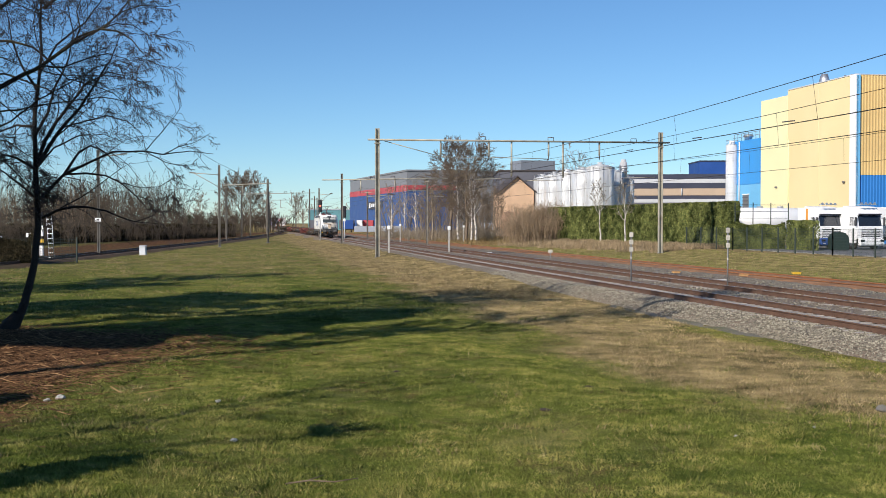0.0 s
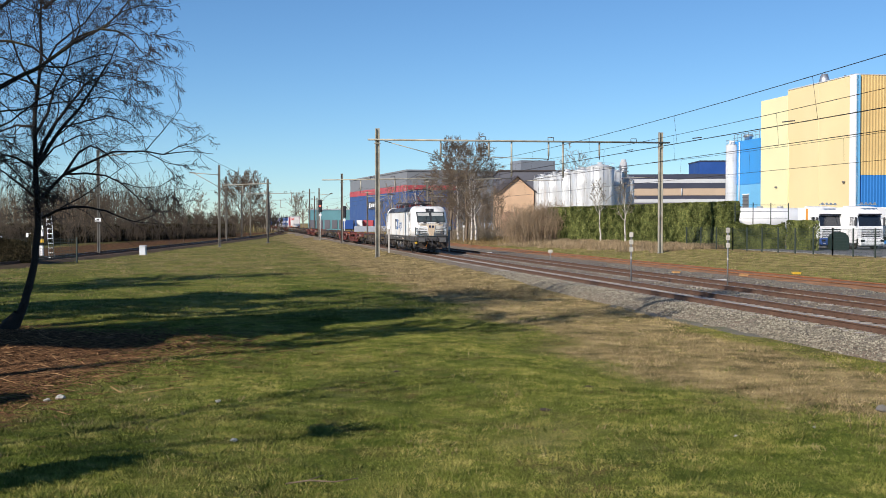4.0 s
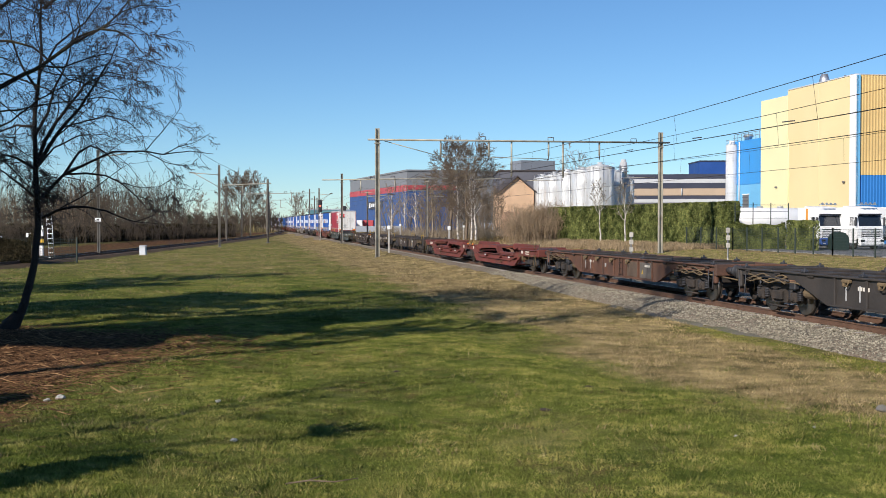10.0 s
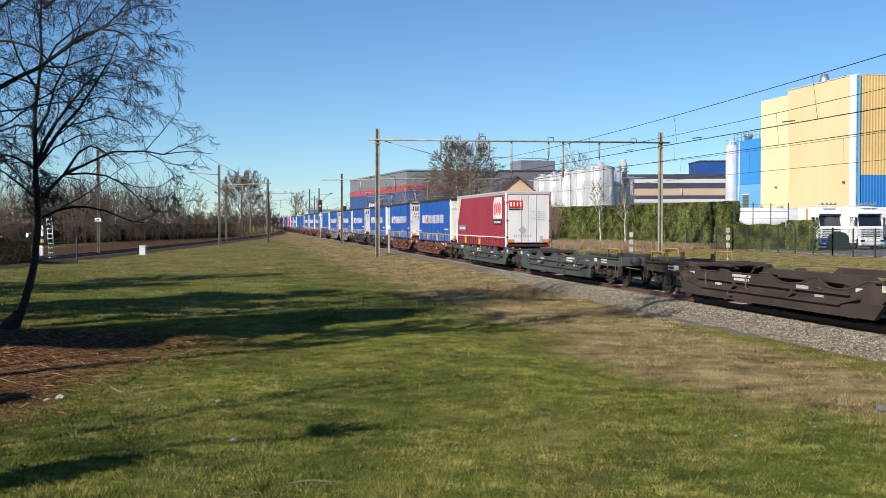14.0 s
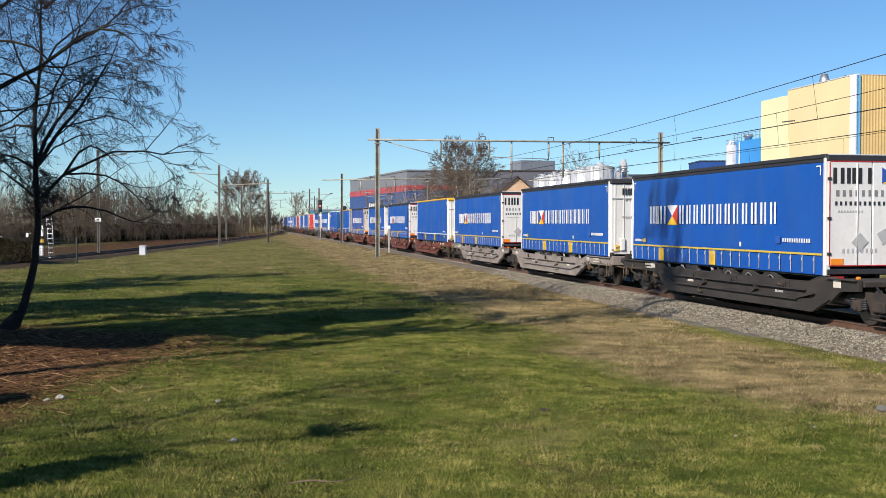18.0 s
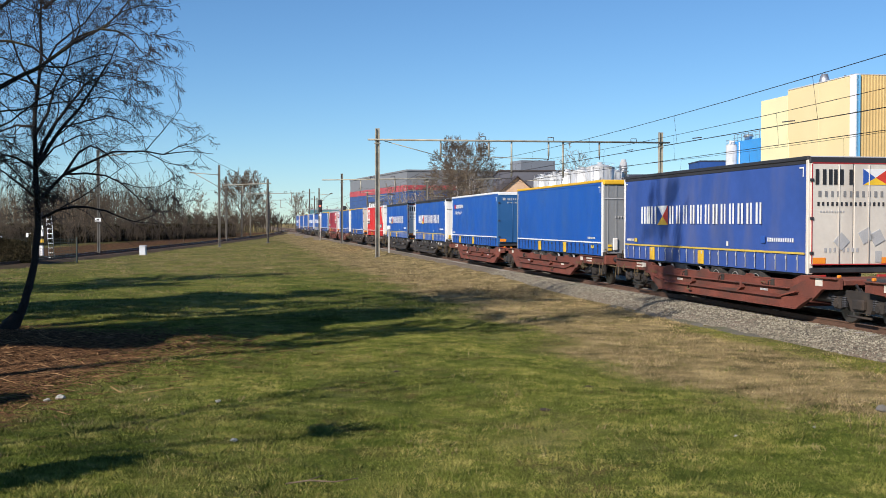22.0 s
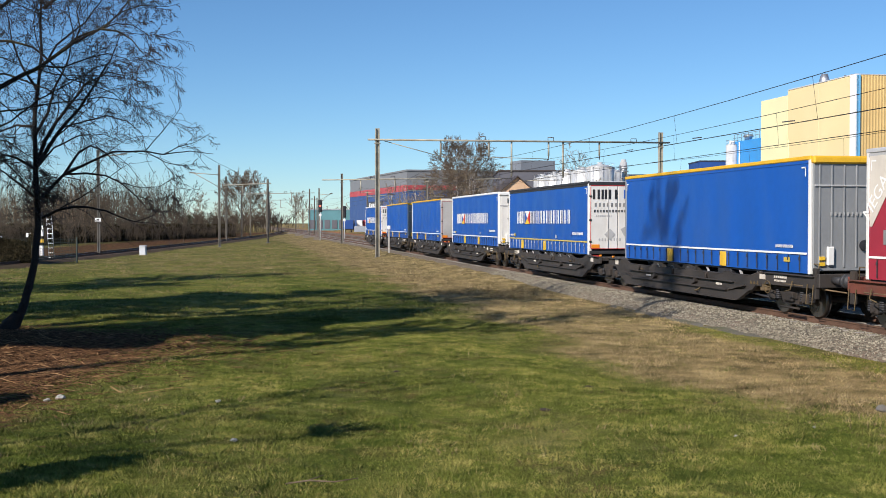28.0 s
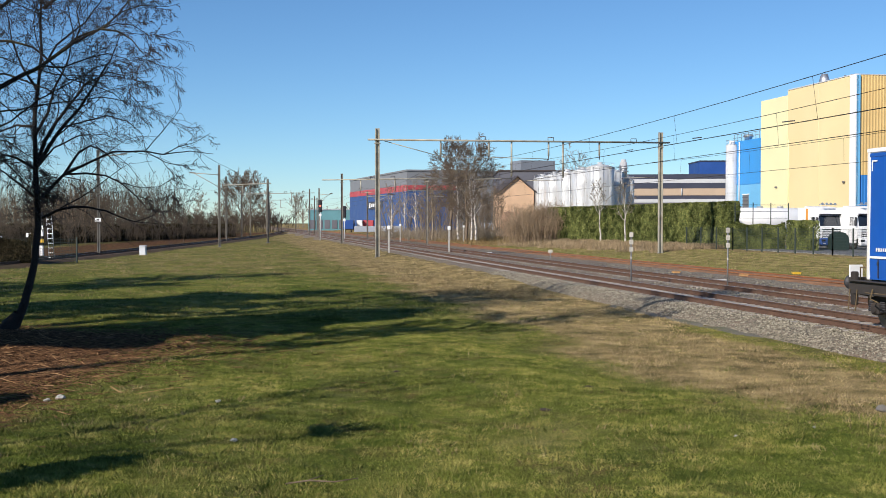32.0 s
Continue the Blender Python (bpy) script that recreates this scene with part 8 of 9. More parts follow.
def trailer(label, curtain, roof, stripe, door_end, doors, logo, light_straps=False):
    """A curtain-sided semi-trailer riding in a pocket; door_end is +1 when its doors face the way the train runs."""
    t = tagged(new("semi_trailer"), label, "semi-trailer", "semi-trailers on the train")
    L = 6.78
    # curtains with shallow waves between the posts
    b = Build()
    nz, nyy = 7, 56
    vs = []
    for i in range(nyy + 1):
        y = -L + 0.12 + (2 * L - 0.24) * i / nyy
        for j in range(nz + 1):
            z = 1.16 + 2.95 * j / nz
            bulge = 0.018 * math.sin(i * 0.9) * math.sin(math.pi * j / nz) + 0.012 * math.sin(i * 2.1 + j) * (1 if j < 2 else 0.4)
            vs.append((1.262 + bulge, y, z))
    b.add(vs, [(i * (nz + 1) + j, (i + 1) * (nz + 1) + j, (i + 1) * (nz + 1) + j + 1, i * (nz + 1) + j + 1) for i in range(nyy) for j in range(nz)], 0, True)
    b.add([(1.2, -L + 0.12, 1.16), (1.2, L - 0.12, 1.16), (1.2, L - 0.12, 4.11), (1.2, -L + 0.12, 4.11)], [(0, 3, 2, 1)])
    part("curtain", b, curtain, t)
    part("side_rave", bx(1.17, 0, 1.15, 0.06, 2 * L - 0.2, 0.10, 0.01), M_DKMETAL, t)
    part("curtain", bx(-1.25, 0, 2.64, 0.05, 2 * L - 0.24, 2.95, 0.01), curtain, t)
    part("load_floor", bx(0, 0, 1.28, 2.46, 2 * L - 0.1, 0.14, 0.02), M_DKMETAL, t)
    part("roof", bx(0, 0, 4.2, 2.46, 2 * L - 0.06, 0.06, 0.02), M_ROOFG, t)
    for sx in (-1, 1):
        part("roof_rail", bx(sx * 1.245, 0, 4.175, 0.09, 2 * L, 0.11, 0.02), roof, t)
        part("valance", bx(sx * 1.262, 0, 4.07, 0.03, 2 * L - 0.1, 0.09, 0.01), M_ROOFB if roof is M_ROOFB else (M_GREYPLATE if roof is M_ROOFG else curtain), t)
    part("stripe", bx(1.285, 0, 1.68, 0.012, 2 * L - 0.3, 0.055, 0.003), stripe, t)
    for k in range(22):
        s = part("strap", STRAP_LIGHT if light_straps else STRAP, None, t)
        s.location = (1.285, -L + 0.5 + k * (2 * L - 1.0) / 21, 1.42)
    for y in (-3.9, 0.2) if door_end > 0 else (-2.4, 1.7):
        part("lifting_pad", bx(1.29, y, 1.40, 0.03, 0.42, 0.44, 0.01), M_YELLOW, t, "yellow grapple pad")
    for y in (-L + 0.32, L - 0.32):
        sg = 1 if y > 0 else -1
        part("corner_mark", bx(1.29, y, 3.93, 0.01, 0.22, 0.035, 0.002), M_CLEANW, t)
        part("corner_mark", bx(1.29, y + sg * 0.09, 3.82, 0.01, 0.035, 0.25, 0.002), M_CLEANW, t)
    part("corner_post", bx(1.2, -L + 0.06, 2.64, 0.16, 0.12, 3.0, 0.02), doors if door_end < 0 else M_DOORW, t)
    part("corner_post", bx(1.2, L - 0.06, 2.64, 0.16, 0.12, 3.0, 0.02), doors if door_end > 0 else M_DOORW, t)
    part("corner_post", bx(-1.2, L - 0.06, 2.64, 0.16, 0.12, 3.0, 0.02), doors, t)
    # chassis and running gear
    for x in (-0.45, 0.45):
        part("chassis_beam", bx(x, 0, 1.06, 0.14, 2 * L - 0.8, 0.3, 0.02), M_DKMETAL, t)
    for k in range(9):
        part("cross_bearer", bx(0, -6.0 + 1.5 * k, 1.17, 2.2, 0.08, 0.1, 0.01), M_DKMETAL, t)
    for k in range(3):
        y = door_end * (3.75 - 1.31 * k)
        part("axle", bar([(-1.0, y, 0.76), (1.0, y, 0.76)], 0.07, 8), M_DKMETAL, t)
        for sx in (-1, 1):
            w = part("wheel", TYRE, None, t)
            w.location = (sx * 1.06, y, 0.76)
            r = part("rim", RIM, None, w)
            if sx < 0:
                w.rotation_euler = (0, 0, math.pi)
        guard = [(y + 0.57 * math.cos(math.pi * q / 8), 0.76 + 0.40 * math.sin(math.pi * q / 8)) for q in range(9)]
        part("mudguard", Build().prism(guard + [(yy * 0.96 + y * 0.04, zz - 0.02) for yy, zz in guard[::-1]], 0.92, 1.2, "x"), M_RUBBER, t)
    part("mud_flap", bx(1.06, door_end * (3.75 - 2.62 - 0.68), 0.86, 0.36, 0.03, 0.5, 0.01), M_RUBBER, t)
    for k in range(5):
        y = -door_end * (0.2 + 1.15 * k)
        part("side_guard_post", Build().prism([(y - 0.05, 1.16), (y + 0.05, 1.16), (y + 0.28, 0.88), (y + 0.22, 0.86)], 1.12, 1.17, "x"), M_GREYPLATE, t)
    part("side_guard", bx(1.16, -door_end * 2.6, 0.92, 0.04, 5.2, 0.09, 0.01), M_DKMETAL, t)
    for x in (-0.75, 0.75):
        part("landing_leg", bx(x, -door_end * 4.0, 0.86, 0.12, 0.12, 0.5, 0.02), M_DKMETAL, t)
    part("tool_box", bx(1.0, -door_end * 1.6, 0.95, 0.4, 0.9, 0.36, 0.03), M_DKMETAL, t)
    # the end that faces the way it runs
    F = L
    if door_end > 0:
        for sx in (-1, 1):
            d = part("door", bx(sx * 0.61, F + 0.02, 2.72, 1.2, 0.06, 2.66, 0.02), doors, t)
            for ox in (0.2,):
                part("lock_rod", bar([(sx * (0.61 + ox - 0.38), F + 0.07, 1.4), (sx * (0.61 + ox - 0.38), F + 0.07, 4.0)], 0.012, 6), doors, d)
            for z in (1.7, 2.6, 3.6):
                part("hinge", bx(sx * 1.2, F + 0.06, z, 0.1, 0.05, 0.08, 0.01), M_DKMETAL, d)
            part("frame_line", bx(sx * 1.19, F + 0.055, 2.72, 0.03, 0.012, 2.6, 0.003), M_REDFRAME if logo != "rental" else doors, d)
            part("reflector", bx(sx * 0.98, F + 0.06, 1.5, 0.36, 0.012, 0.16, 0.004), M_TAPE, d)
        for z in (1.40, 4.04):
            part("frame_line", bx(0, F + 0.055, z, 2.36, 0.012, 0.03, 0.003), M_REDFRAME if logo != "rental" else doors, t)
        part("header", bx(0, F + 0.0, 4.12, 2.5, 0.12, 0.16, 0.02), roof if roof is not M_ROOFY else M_DOORC, t)
        part("bumper", bx(0, F - 0.05, 1.24, 2.46, 0.14, 0.14, 0.02), M_DKMETAL, t)
        for sx in (-1, 1):
            part("tail_lamp", bx(sx * 0.95, F - 0.02, 1.06, 0.42, 0.1, 0.13, 0.02), M_RED, t)
        part("underrun_bar", bx(0, F - 0.1, 0.72, 2.3, 0.1, 0.12, 0.02), M_DKMETAL, t)
        for x, z in ((0.35, 2.0), (-0.35, 2.15), (-0.68, 2.1)) if logo == "flag" else (() if logo == "rental" else ((0.35, 2.1),)):
            p = part("hazard_plate", bx(0, 0, 0, 0.34, 0.015, 0.34, 0.005), M_GREYPLATE, t)
            p.location, p.rotation_euler = (x, F + 0.065, z), (0, radians(45 if x > 0 else 28), 0)
        if logo == "rental":
            part("logo_panel", bx(0.92, F + 0.06, 3.82, 0.16, 0.012, 0.14, 0.02), M_GREYPLATE, t)
            letter_bars(t, "letter_bar", -0.25, 3.82, 10, 0.105, 0.06, 0.14, F + 0.06, M_GREYPLATE, "y")
            letter_bars(t, "writing_bar", -0.25, 3.62, 14, 0.075, 0.04, 0.08, F + 0.06, M_GREYPLATE, "y")
            b = Build()
            for k in range(24):
                b.box(-0.82, F + 0.06, 1.95 + 0.075 * k, 0.09, 0.012, 0.045)
            part("writing_bar", b, M_GREYPLATE, t)
        else:
            letter_bars(t, "number_bar", -0.1, 1.78, 8, 0.13, 0.07, 0.12, F + 0.06, M_GREYPLATE, "y")
        part("plate_box", bx(-0.72, F + 0.06, 1.6, 0.2, 0.012, 0.3, 0.004), M_GREYPLATE, t)
        if logo == "flag":
            for k, (w, c) in enumerate(((0.30, 0.95), (0.24, 0.60), (0.36, 0.22))):
                frame_block(t, c, F + 0.06, 3.68, w, 0.4, 0.095, M_BLACK)
            flag(t, -0.98, 3.48, 0.72, 0.42, F + 0.056, "y")
            letter_bars(t, "letter_bar", -0.98, 3.24, 12, 0.178, 0.085, 0.17, F + 0.06, M_DOORMARK, "y")
            letter_bars(t, "letter_bar", -0.98, 2.98, 16, 0.133, 0.065, 0.11, F + 0.06, M_DKMETAL, "y")
            letter_bars(t, "letter_bar", 0.3, 2.78, 9, 0.08, 0.045, 0.05, F + 0.06, M_GREYPLATE, "y")
        elif logo == "redbox":
            part("logo_panel", bx(0.72, F + 0.06, 3.5, 0.8, 0.012, 0.42, 0.01), M_REDCURT, t)
            letter_bars(t, "letter_bar", 0.45, 3.5, 4, 0.18, 0.09, 0.26, F + 0.07, M_CLEANW, "y")
            part("logo_panel", bx(0.72, F + 0.06, 3.22, 0.8, 0.012, 0.1, 0.01), M_DKMETAL, t)
            for k in range(5):
                letter_bars(t, "writing_bar", -0.95, 3.1 - 0.11 * k, 8 - k % 3, 0.105, 0.06, 0.05, F + 0.06, M_GREYPLATE, "y")
    else:
        bh = part("bulkhead", bx(0, F + 0.02, 2.68, 2.44, 0.08, 2.9, 0.02), doors, t)
        for k in range(7):
            part("rib", bx(-1.05 + 0.35 * k, F + 0.07, 2.68, 0.05, 0.03, 2.7, 0.01), doors, bh)
        part("rail", bx(0, F + 0.08, 3.45, 2.4, 0.04, 0.05, 0.01), M_GREYPLATE, bh)
        part("header", bx(0, F - 0.1, 4.12, 2.52, 0.5, 0.2, 0.04), roof, t)
        part("pipe_guard", bx(0.75, F + 0.1, 1.62, 0.2, 0.1, 0.5, 0.03), M_DOORW, bh)
        part("hose_reel", Build().lathe([(0.05, 0), (0.14, 0.03), (0.14, 0.08), (0.05, 0.1)], (-0.2, F + 0.07, 1.9), "y", 12), M_BLACK, bh)
        for k in range(2):
            part("air_coupling", bx(0.98, F + 0.09, 1.56 - 0.15 * k, 0.16, 0.06, 0.1, 0.01), M_YELLOW, bh)
        if logo == "flag":
            for k, (w, c) in enumerate(((0.18, 0.68), (0.16, 0.45), (0.22, 0.2))):
                frame_block(bh, c, F + 0.105, 3.72, w, 0.26, 0.06, M_BLACK)
            letter_bars(bh, "letter_bar", -0.5, 3.42, 9, 0.14, 0.07, 0.1, F + 0.105, M_GREYPLATE, "y")
        letter_bars(bh, "number_bar", -0.1, 2.72, 8, 0.12, 0.06, 0.1, F + 0.105, M_GREYPLATE, "y")
    part("end_wall", bx(0, -L + 0.02, 2.7, 2.44, 0.06, 2.8, 0.02), M_DOORW, t)
    # painting on the curtain
    X = 1.288
    if logo == "flag":
        for w, c in ((0.40, -4.75), (0.30, -4.28), (0.46, -3.78)):
            q = frame_block(t, c, X, 2.76, w, 0.62, 0.13, M_CLEANW, "x")
        flag(t, -3.42, 2.42, 0.92, 0.66, X)
        letter_bars(t, "letter_bar", -2.2, 2.76, 12, 0.57, 0.34, 0.68, X, M_CLEANW)
        part("logo_panel", bx(X, 4.35, 2.02, 0.01, 0.26, 0.2, 0.01), M_FLAGB, t)
        letter_bars(t, "writing_bar", 4.65, 2.02, 12, 0.125, 0.07, 0.12, X, M_CLEANW)
        letter_bars(t, "number_bar", -6.35, 1.86, 8, 0.09, 0.055, 0.09, X, M_DOORW)
        part("yellow_panel", bx(X, -5.5, 1.86, 0.01, 0.26, 0.14, 0.004), M_STRIPEY, t)
        part("wind_shackle", bx(X, 2.1, 1.86, 0.01, 0.12, 0.14, 0.01), M_DOORW, t)
    elif logo == "redbox" or logo == "redbox_rear":
        y0 = 4.9 if logo == "redbox" else -5.35
        part("logo_panel", Build().prism([(y0 - 1.05, 2.72), (y0 + 1.05, 2.72), (y0 + 1.05, 3.92), (y0 - 0.75, 3.92), (y0 - 1.05, 3.6)], X - 0.004, X + 0.004, "x"), M_DOORW, t)
        for k, (o, w) in enumerate(((-0.72, 0.16), (-0.36, 0.36), (0.12, 0.36), (0.58, 0.36))):
            part("letter_bar", Build().box(X + 0.008, y0 + o, 3.28, 0.008, w * 0.42, 0.72).box(X + 0.008, y0 + o + w * 0.4, 3.28, 0.008, w * 0.36, 0.5), M_REDCURT, t)
        part("logo_panel", bx(X, y0, 2.52, 0.01, 2.0, 0.28, 0.004), M_DKMETAL, t)
        letter_bars(t, "writing_bar", y0 - 0.8, 2.52, 15, 0.11, 0.06, 0.13, X + 0.008, M_DOORW)
        y1 = -5.9 if logo == "redbox" else 5.9
        sgn = 1 if logo == "redbox" else -1
        part("corner_panel", Build().prism([(y1 - sgn * 0.7, 4.05), (y1 + sgn * 0.6, 4.05), (y1 + sgn * 0.1, 3.3), (y1 - sgn * 0.6, 2.4), (y1 - sgn * 0.7, 2.4)], X - 0.004, X + 0.004, "x"), M_DOORC, t)
        slope = radians(50 if logo == "redbox" else -50)
        word("word_mark", "MEGA", 0.34, M_CLEANW, t, Matrix.Translation((X + 0.008, y1 + (-0.75 if logo == "redbox" else -0.72), 2.5 if logo == "redbox" else 3.85)) @ Matrix.Rotation(math.pi / 2, 4, "Z") @ Matrix.Rotation(math.pi / 2, 4, "X") @ Matrix.Rotation(slope, 4, "Z"), "white lettering")
        yb = -4.9 if logo == "redbox" else 4.45
        part("web_panel", bx(X, yb, 2.15, 0.01, 2.3, 0.34, 0.004), M_DOORMARK, t)
        letter_bars(t, "writing_bar", yb - 0.8, 2.15, 14, 0.12, 0.06, 0.14, X + 0.008, M_DOORW)
    elif logo == "rental":
        part("logo_panel", bx(X, -5.6, 3.55, 0.01, 0.3, 0.26, 0.03), M_REDCURT, t)
        letter_bars(t, "letter_bar", -5.25, 3.55, 11, 0.21, 0.12, 0.26, X, M_CLEANW)
        word("sign_words", "Trailer Rental", 0.24, M_CLEANW, t, Matrix.Translation((X, -5.75, 3.05)) @ Matrix.Rotation(math.pi / 2, 4, "Z") @ Matrix.Rotation(math.pi / 2, 4, "X"), "white lettering", 1.25)
        letter_bars(t, "number_bar", -6.3, 1.86, 8, 0.09, 0.055, 0.09, X, M_DOORW)
    else:
        letter_bars(t, "number_bar", 5.0, 1.86, 9, 0.11, 0.06, 0.09, X, M_DOORW)
        part("yellow_panel", bx(X, 5.6, 1.5, 0.03, 0.3, 0.12, 0.004), M_STRIPEY, t)
    return t
# ---- the electric locomotive ----
M_LWHITE = mat("loco_white", (0.82, 0.82, 0.80), 0.4, 0, 0.03, 0.5, 0.02, 8, 0.02, (0.50, 0.41, 0.30), 0.75, 0.6, streak=0.35)
M_LGREYD = mat("loco_dark_grey", (0.062, 0.058, 0.054), 0.55, 0, 0.1, 1.0, 0.06, 20, 0.05, (0.15, 0.12, 0.10), 0.4, 0.9)
M_LROOF = mat("loco_roof_grey", (0.06, 0.068, 0.085), 0.5, 0, 0.1, 0.8, 0.05, 10, 0.03)
M_BEIGE = mat("stained_beige", (0.58, 0.45, 0.31), 0.6, 0, 0.15, 2.5)
M_NOSE = mat("stained_nose", (0.74, 0.67, 0.56), 0.5, 0, 0.12, 1.5, 0.03, 10, 0.02, (0.55, 0.42, 0.28), 0.7, 2.0)
M_BUFFER = mat("greased_buffer_face", (0.15, 0.145, 0.135), 0.5, 0.2, 0.25, 4, 0.1, 30, 0.1, (0.04, 0.035, 0.03), 0.7, 4.0)
M_LBLUE = mat("logo_blue", (0.035, 0.13, 0.34), 0.5, 0, 0.03)
M_LNAVY = mat("logo_navy", (0.025, 0.028, 0.06), 0.5, 0, 0.03)
M_PANRED = mat("insulator_red", (0.17, 0.035, 0.035), 0.6)
M_LAMPGLASS = mat("lamp_glass", (0.55, 0.58, 0.60), 0.12, 0.4, 0.05)
M_SCREEN = mat("windscreen_glass", (0.055, 0.068, 0.068), 0.1, 0, 0.25, 2.5, bump=0.0, spec=0.8)
M_LAMPBOX = mat("lamp_housing", (0.30, 0.31, 0.32), 0.2, 0.3, 0.15, 4)
M_BLIND = mat("windscreen_blind", (0.40, 0.40, 0.38), 0.5, 0, 0.08, 3)


def loft(rings, close_top=True):
    """Faces between closed outlines of equal length."""
    b = Build()
    n = len(rings[0])
    vs = [p for r in rings for p in r]
    fs = [(i * n + k, i * n + (k + 1) % n, (i + 1) * n + (k + 1) % n, (i + 1) * n + k) for i in range(len(rings) - 1) for k in range(n)]
    fs.append(tuple(range(n))[::-1])
    if close_top:
        fs.append(tuple(range(len(vs) - n, len(vs))))
    return b.add(vs, fs)


def locomotive():
    t = tagged(new("locomotive"), "white electric locomotive with a grey skirt and raised pantograph", "locomotive")
    W = 1.5
    # body side walls and skirt, between the cabs
    part("body_side", bx(0, 0, 2.43, 2 * W, 13.0, 2.12, 0.03), M_LWHITE, t)
    part("skirt", bx(0, 0, 1.16, 2 * W - 0.02, 17.5, 0.42, 0.04), M_LGREYD, t)
    # roof shoulder, dark, in panels, and the equipment deck
    for k in range(8):
        y0, y1 = -6.5 + 13.0 * k / 8, -6.5 + 13.0 * (k + 1) / 8 - 0.03
        part("roof_panel", Build().prism([(-W, 3.49), (W, 3.49), (1.22, 3.86), (-1.22, 3.86)], y0, y1, "y"), M_LROOF, t)
        if k in (0, 1, 6, 7):
            part("grille", Build().prism([(1.47, 3.55), (1.26, 3.82), (1.28, 3.835), (1.49, 3.565)], y0 + 0.12, y1 - 0.12, "y"), M_DKMETAL, t)
    part("gutter", bx(W + 0.01, 0, 3.49, 0.05, 13.0, 0.07, 0.01), M_BLACK, t)
    for k in range(26):
        part("rivet_plate", bx(W + 0.04, -6.2 + 0.496 * k, 3.49, 0.012, 0.05, 0.04, 0.004), M_ALU, t)
    for sg in (-1, 1):
        # cab as a loft of plan outlines
        rings = []
        for z, w, wf, yf, yc in ((1.36, 1.5, 1.26, 8.85, 8.0), (1.9, 1.5, 1.30, 8.98, 8.05), (2.5, 1.5, 1.30, 8.95, 8.05), (2.62, 1.5, 1.28, 8.88, 8.0), (3.42, 1.46, 1.12, 8.32, 7.7), (3.62, 1.42, 1.02, 8.08, 7.55), (3.82, 1.30, 0.9, 7.72, 7.3), (3.95, 1.1, 0.75, 7.35, 7.0)):
            half = [(w, 6.5), (w, yc - 0.35), (w - 0.015, yc), (w + (wf - w) * 0.55, yc + (yf - yc) * 0.52), (wf + 0.03, yf - 0.26), (wf - 0.03, yf - 0.13), (wf - 0.16, yf - 0.06), (wf * 0.5, yf)]
            rings.append([(x, sg * y, z) for x, y in half] + [(-x, sg * y, z) for x, y in half[::-1]])
        body = loft(rings)
        body.smooth = [len(f) == 4 for f in body.f]
        cab = part("cab", body, M_LWHITE, t)
        # windscreen: two panes in a black mask
        def screen(x0, x1, z0, z1, off, k0=0.0):
            y = lambda z: 8.88 + (8.32 - 8.88) * (z - 2.62) / 0.8
            pts = [(x0, y(z0)), (x1, y(z0)), (x1, y(z1)), (x0, y(z1))]
            v = [(px, sg * (py + off), z) for (px, py), z in zip(pts, (z0, z0, z1, z1))]
            v += [(px, sg * (py + off - 0.05), z) for (px, py), z in zip(pts, (z0, z0, z1, z1))]
            return Build().add(v, [(0, 1, 2, 3), (7, 6, 5, 4), (0, 4, 5, 1), (1, 5, 6, 2), (2, 6, 7, 3), (3, 7, 4, 0)])
        part("windscreen_mask", screen(-1.17, 1.17, 2.57, 3.48, 0.014), M_BLACK, cab)
        for x0, x1 in ((-1.10, -0.07), (0.07, 1.10)):
            part("windscreen_pane", screen(x0, x1, 2.63, 3.43, 0.026), M_SCREEN, cab)
            part("blind", screen(x0 + 0.03, x1 - 0.03, 3.12, 3.39, 0.030), M_BLIND, cab)
        part("top_panel", Build().add([(-0.3, sg * 8.35, 3.46), (0.3, sg * 8.35, 3.46), (0.34, sg * 7.99, 3.74), (-0.34, sg * 7.99, 3.74), (-0.3, sg * 8.2, 3.42), (0.3, sg * 8.2, 3.42), (0.34, sg * 7.8, 3.7), (-0.34, sg * 7.8, 3.7)],
                                      [(0, 1, 2, 3), (4, 7, 6, 5), (0, 4, 5, 1), (1, 5, 6, 2), (2, 6, 7, 3), (3, 7, 4, 0)]), M_BLACK, cab)
        part("top_lamp", Build().lathe([(0.075, -0.02 * sg), (0.075, 0.012 * sg), (0.05, 0.014 * sg), (0.01, 0.014 * sg)], (0, sg * 8.17, 3.6), "y", 16), M_LAMPGLASS, cab)
        for x in (-0.55, 0.55):
            part("wiper", bar([(x, sg * 8.98, 2.58), (x * 0.75, sg * 8.8, 2.86), (x * 0.6, sg * 8.62, 3.12)], 0.014, 5), M_BLACK, cab)
            part("wiper_box", bx(x, sg * 8.98, 2.56, 0.24, 0.12, 0.1, 0.03), M_DKMETAL, cab)
        # nose: beige centre, dark louvres, lamps
        part("nose_panel", Build().prism([(-0.34, 2.3), (0.34, 2.3), (0.30, 2.05), (0.17, 1.42), (-0.17, 1.42), (-0.30, 2.05)], sg * 8.9, sg * 9.02, "y"), M_BEIGE, cab, "brown-stained centre panel")
        part("nose_panel", bx(0, sg * 8.985, 2.36, 2.0, 0.05, 0.20, 0.02), M_NOSE, cab, "stained white panel below the windscreen")
        part("seam", bx(0, sg * 9.005, 2.475, 2.3, 0.03, 0.02, 0.004), M_BLACK, cab)
        part("logo_block", bx(-0.12, sg * 9.03, 2.2, 0.16, 0.02, 0.2, 0.01), M_LNAVY, cab)
        part("logo_block", bx(0.12, sg * 9.03, 2.2, 0.16, 0.02, 0.2, 0.01), M_LNAVY, cab)
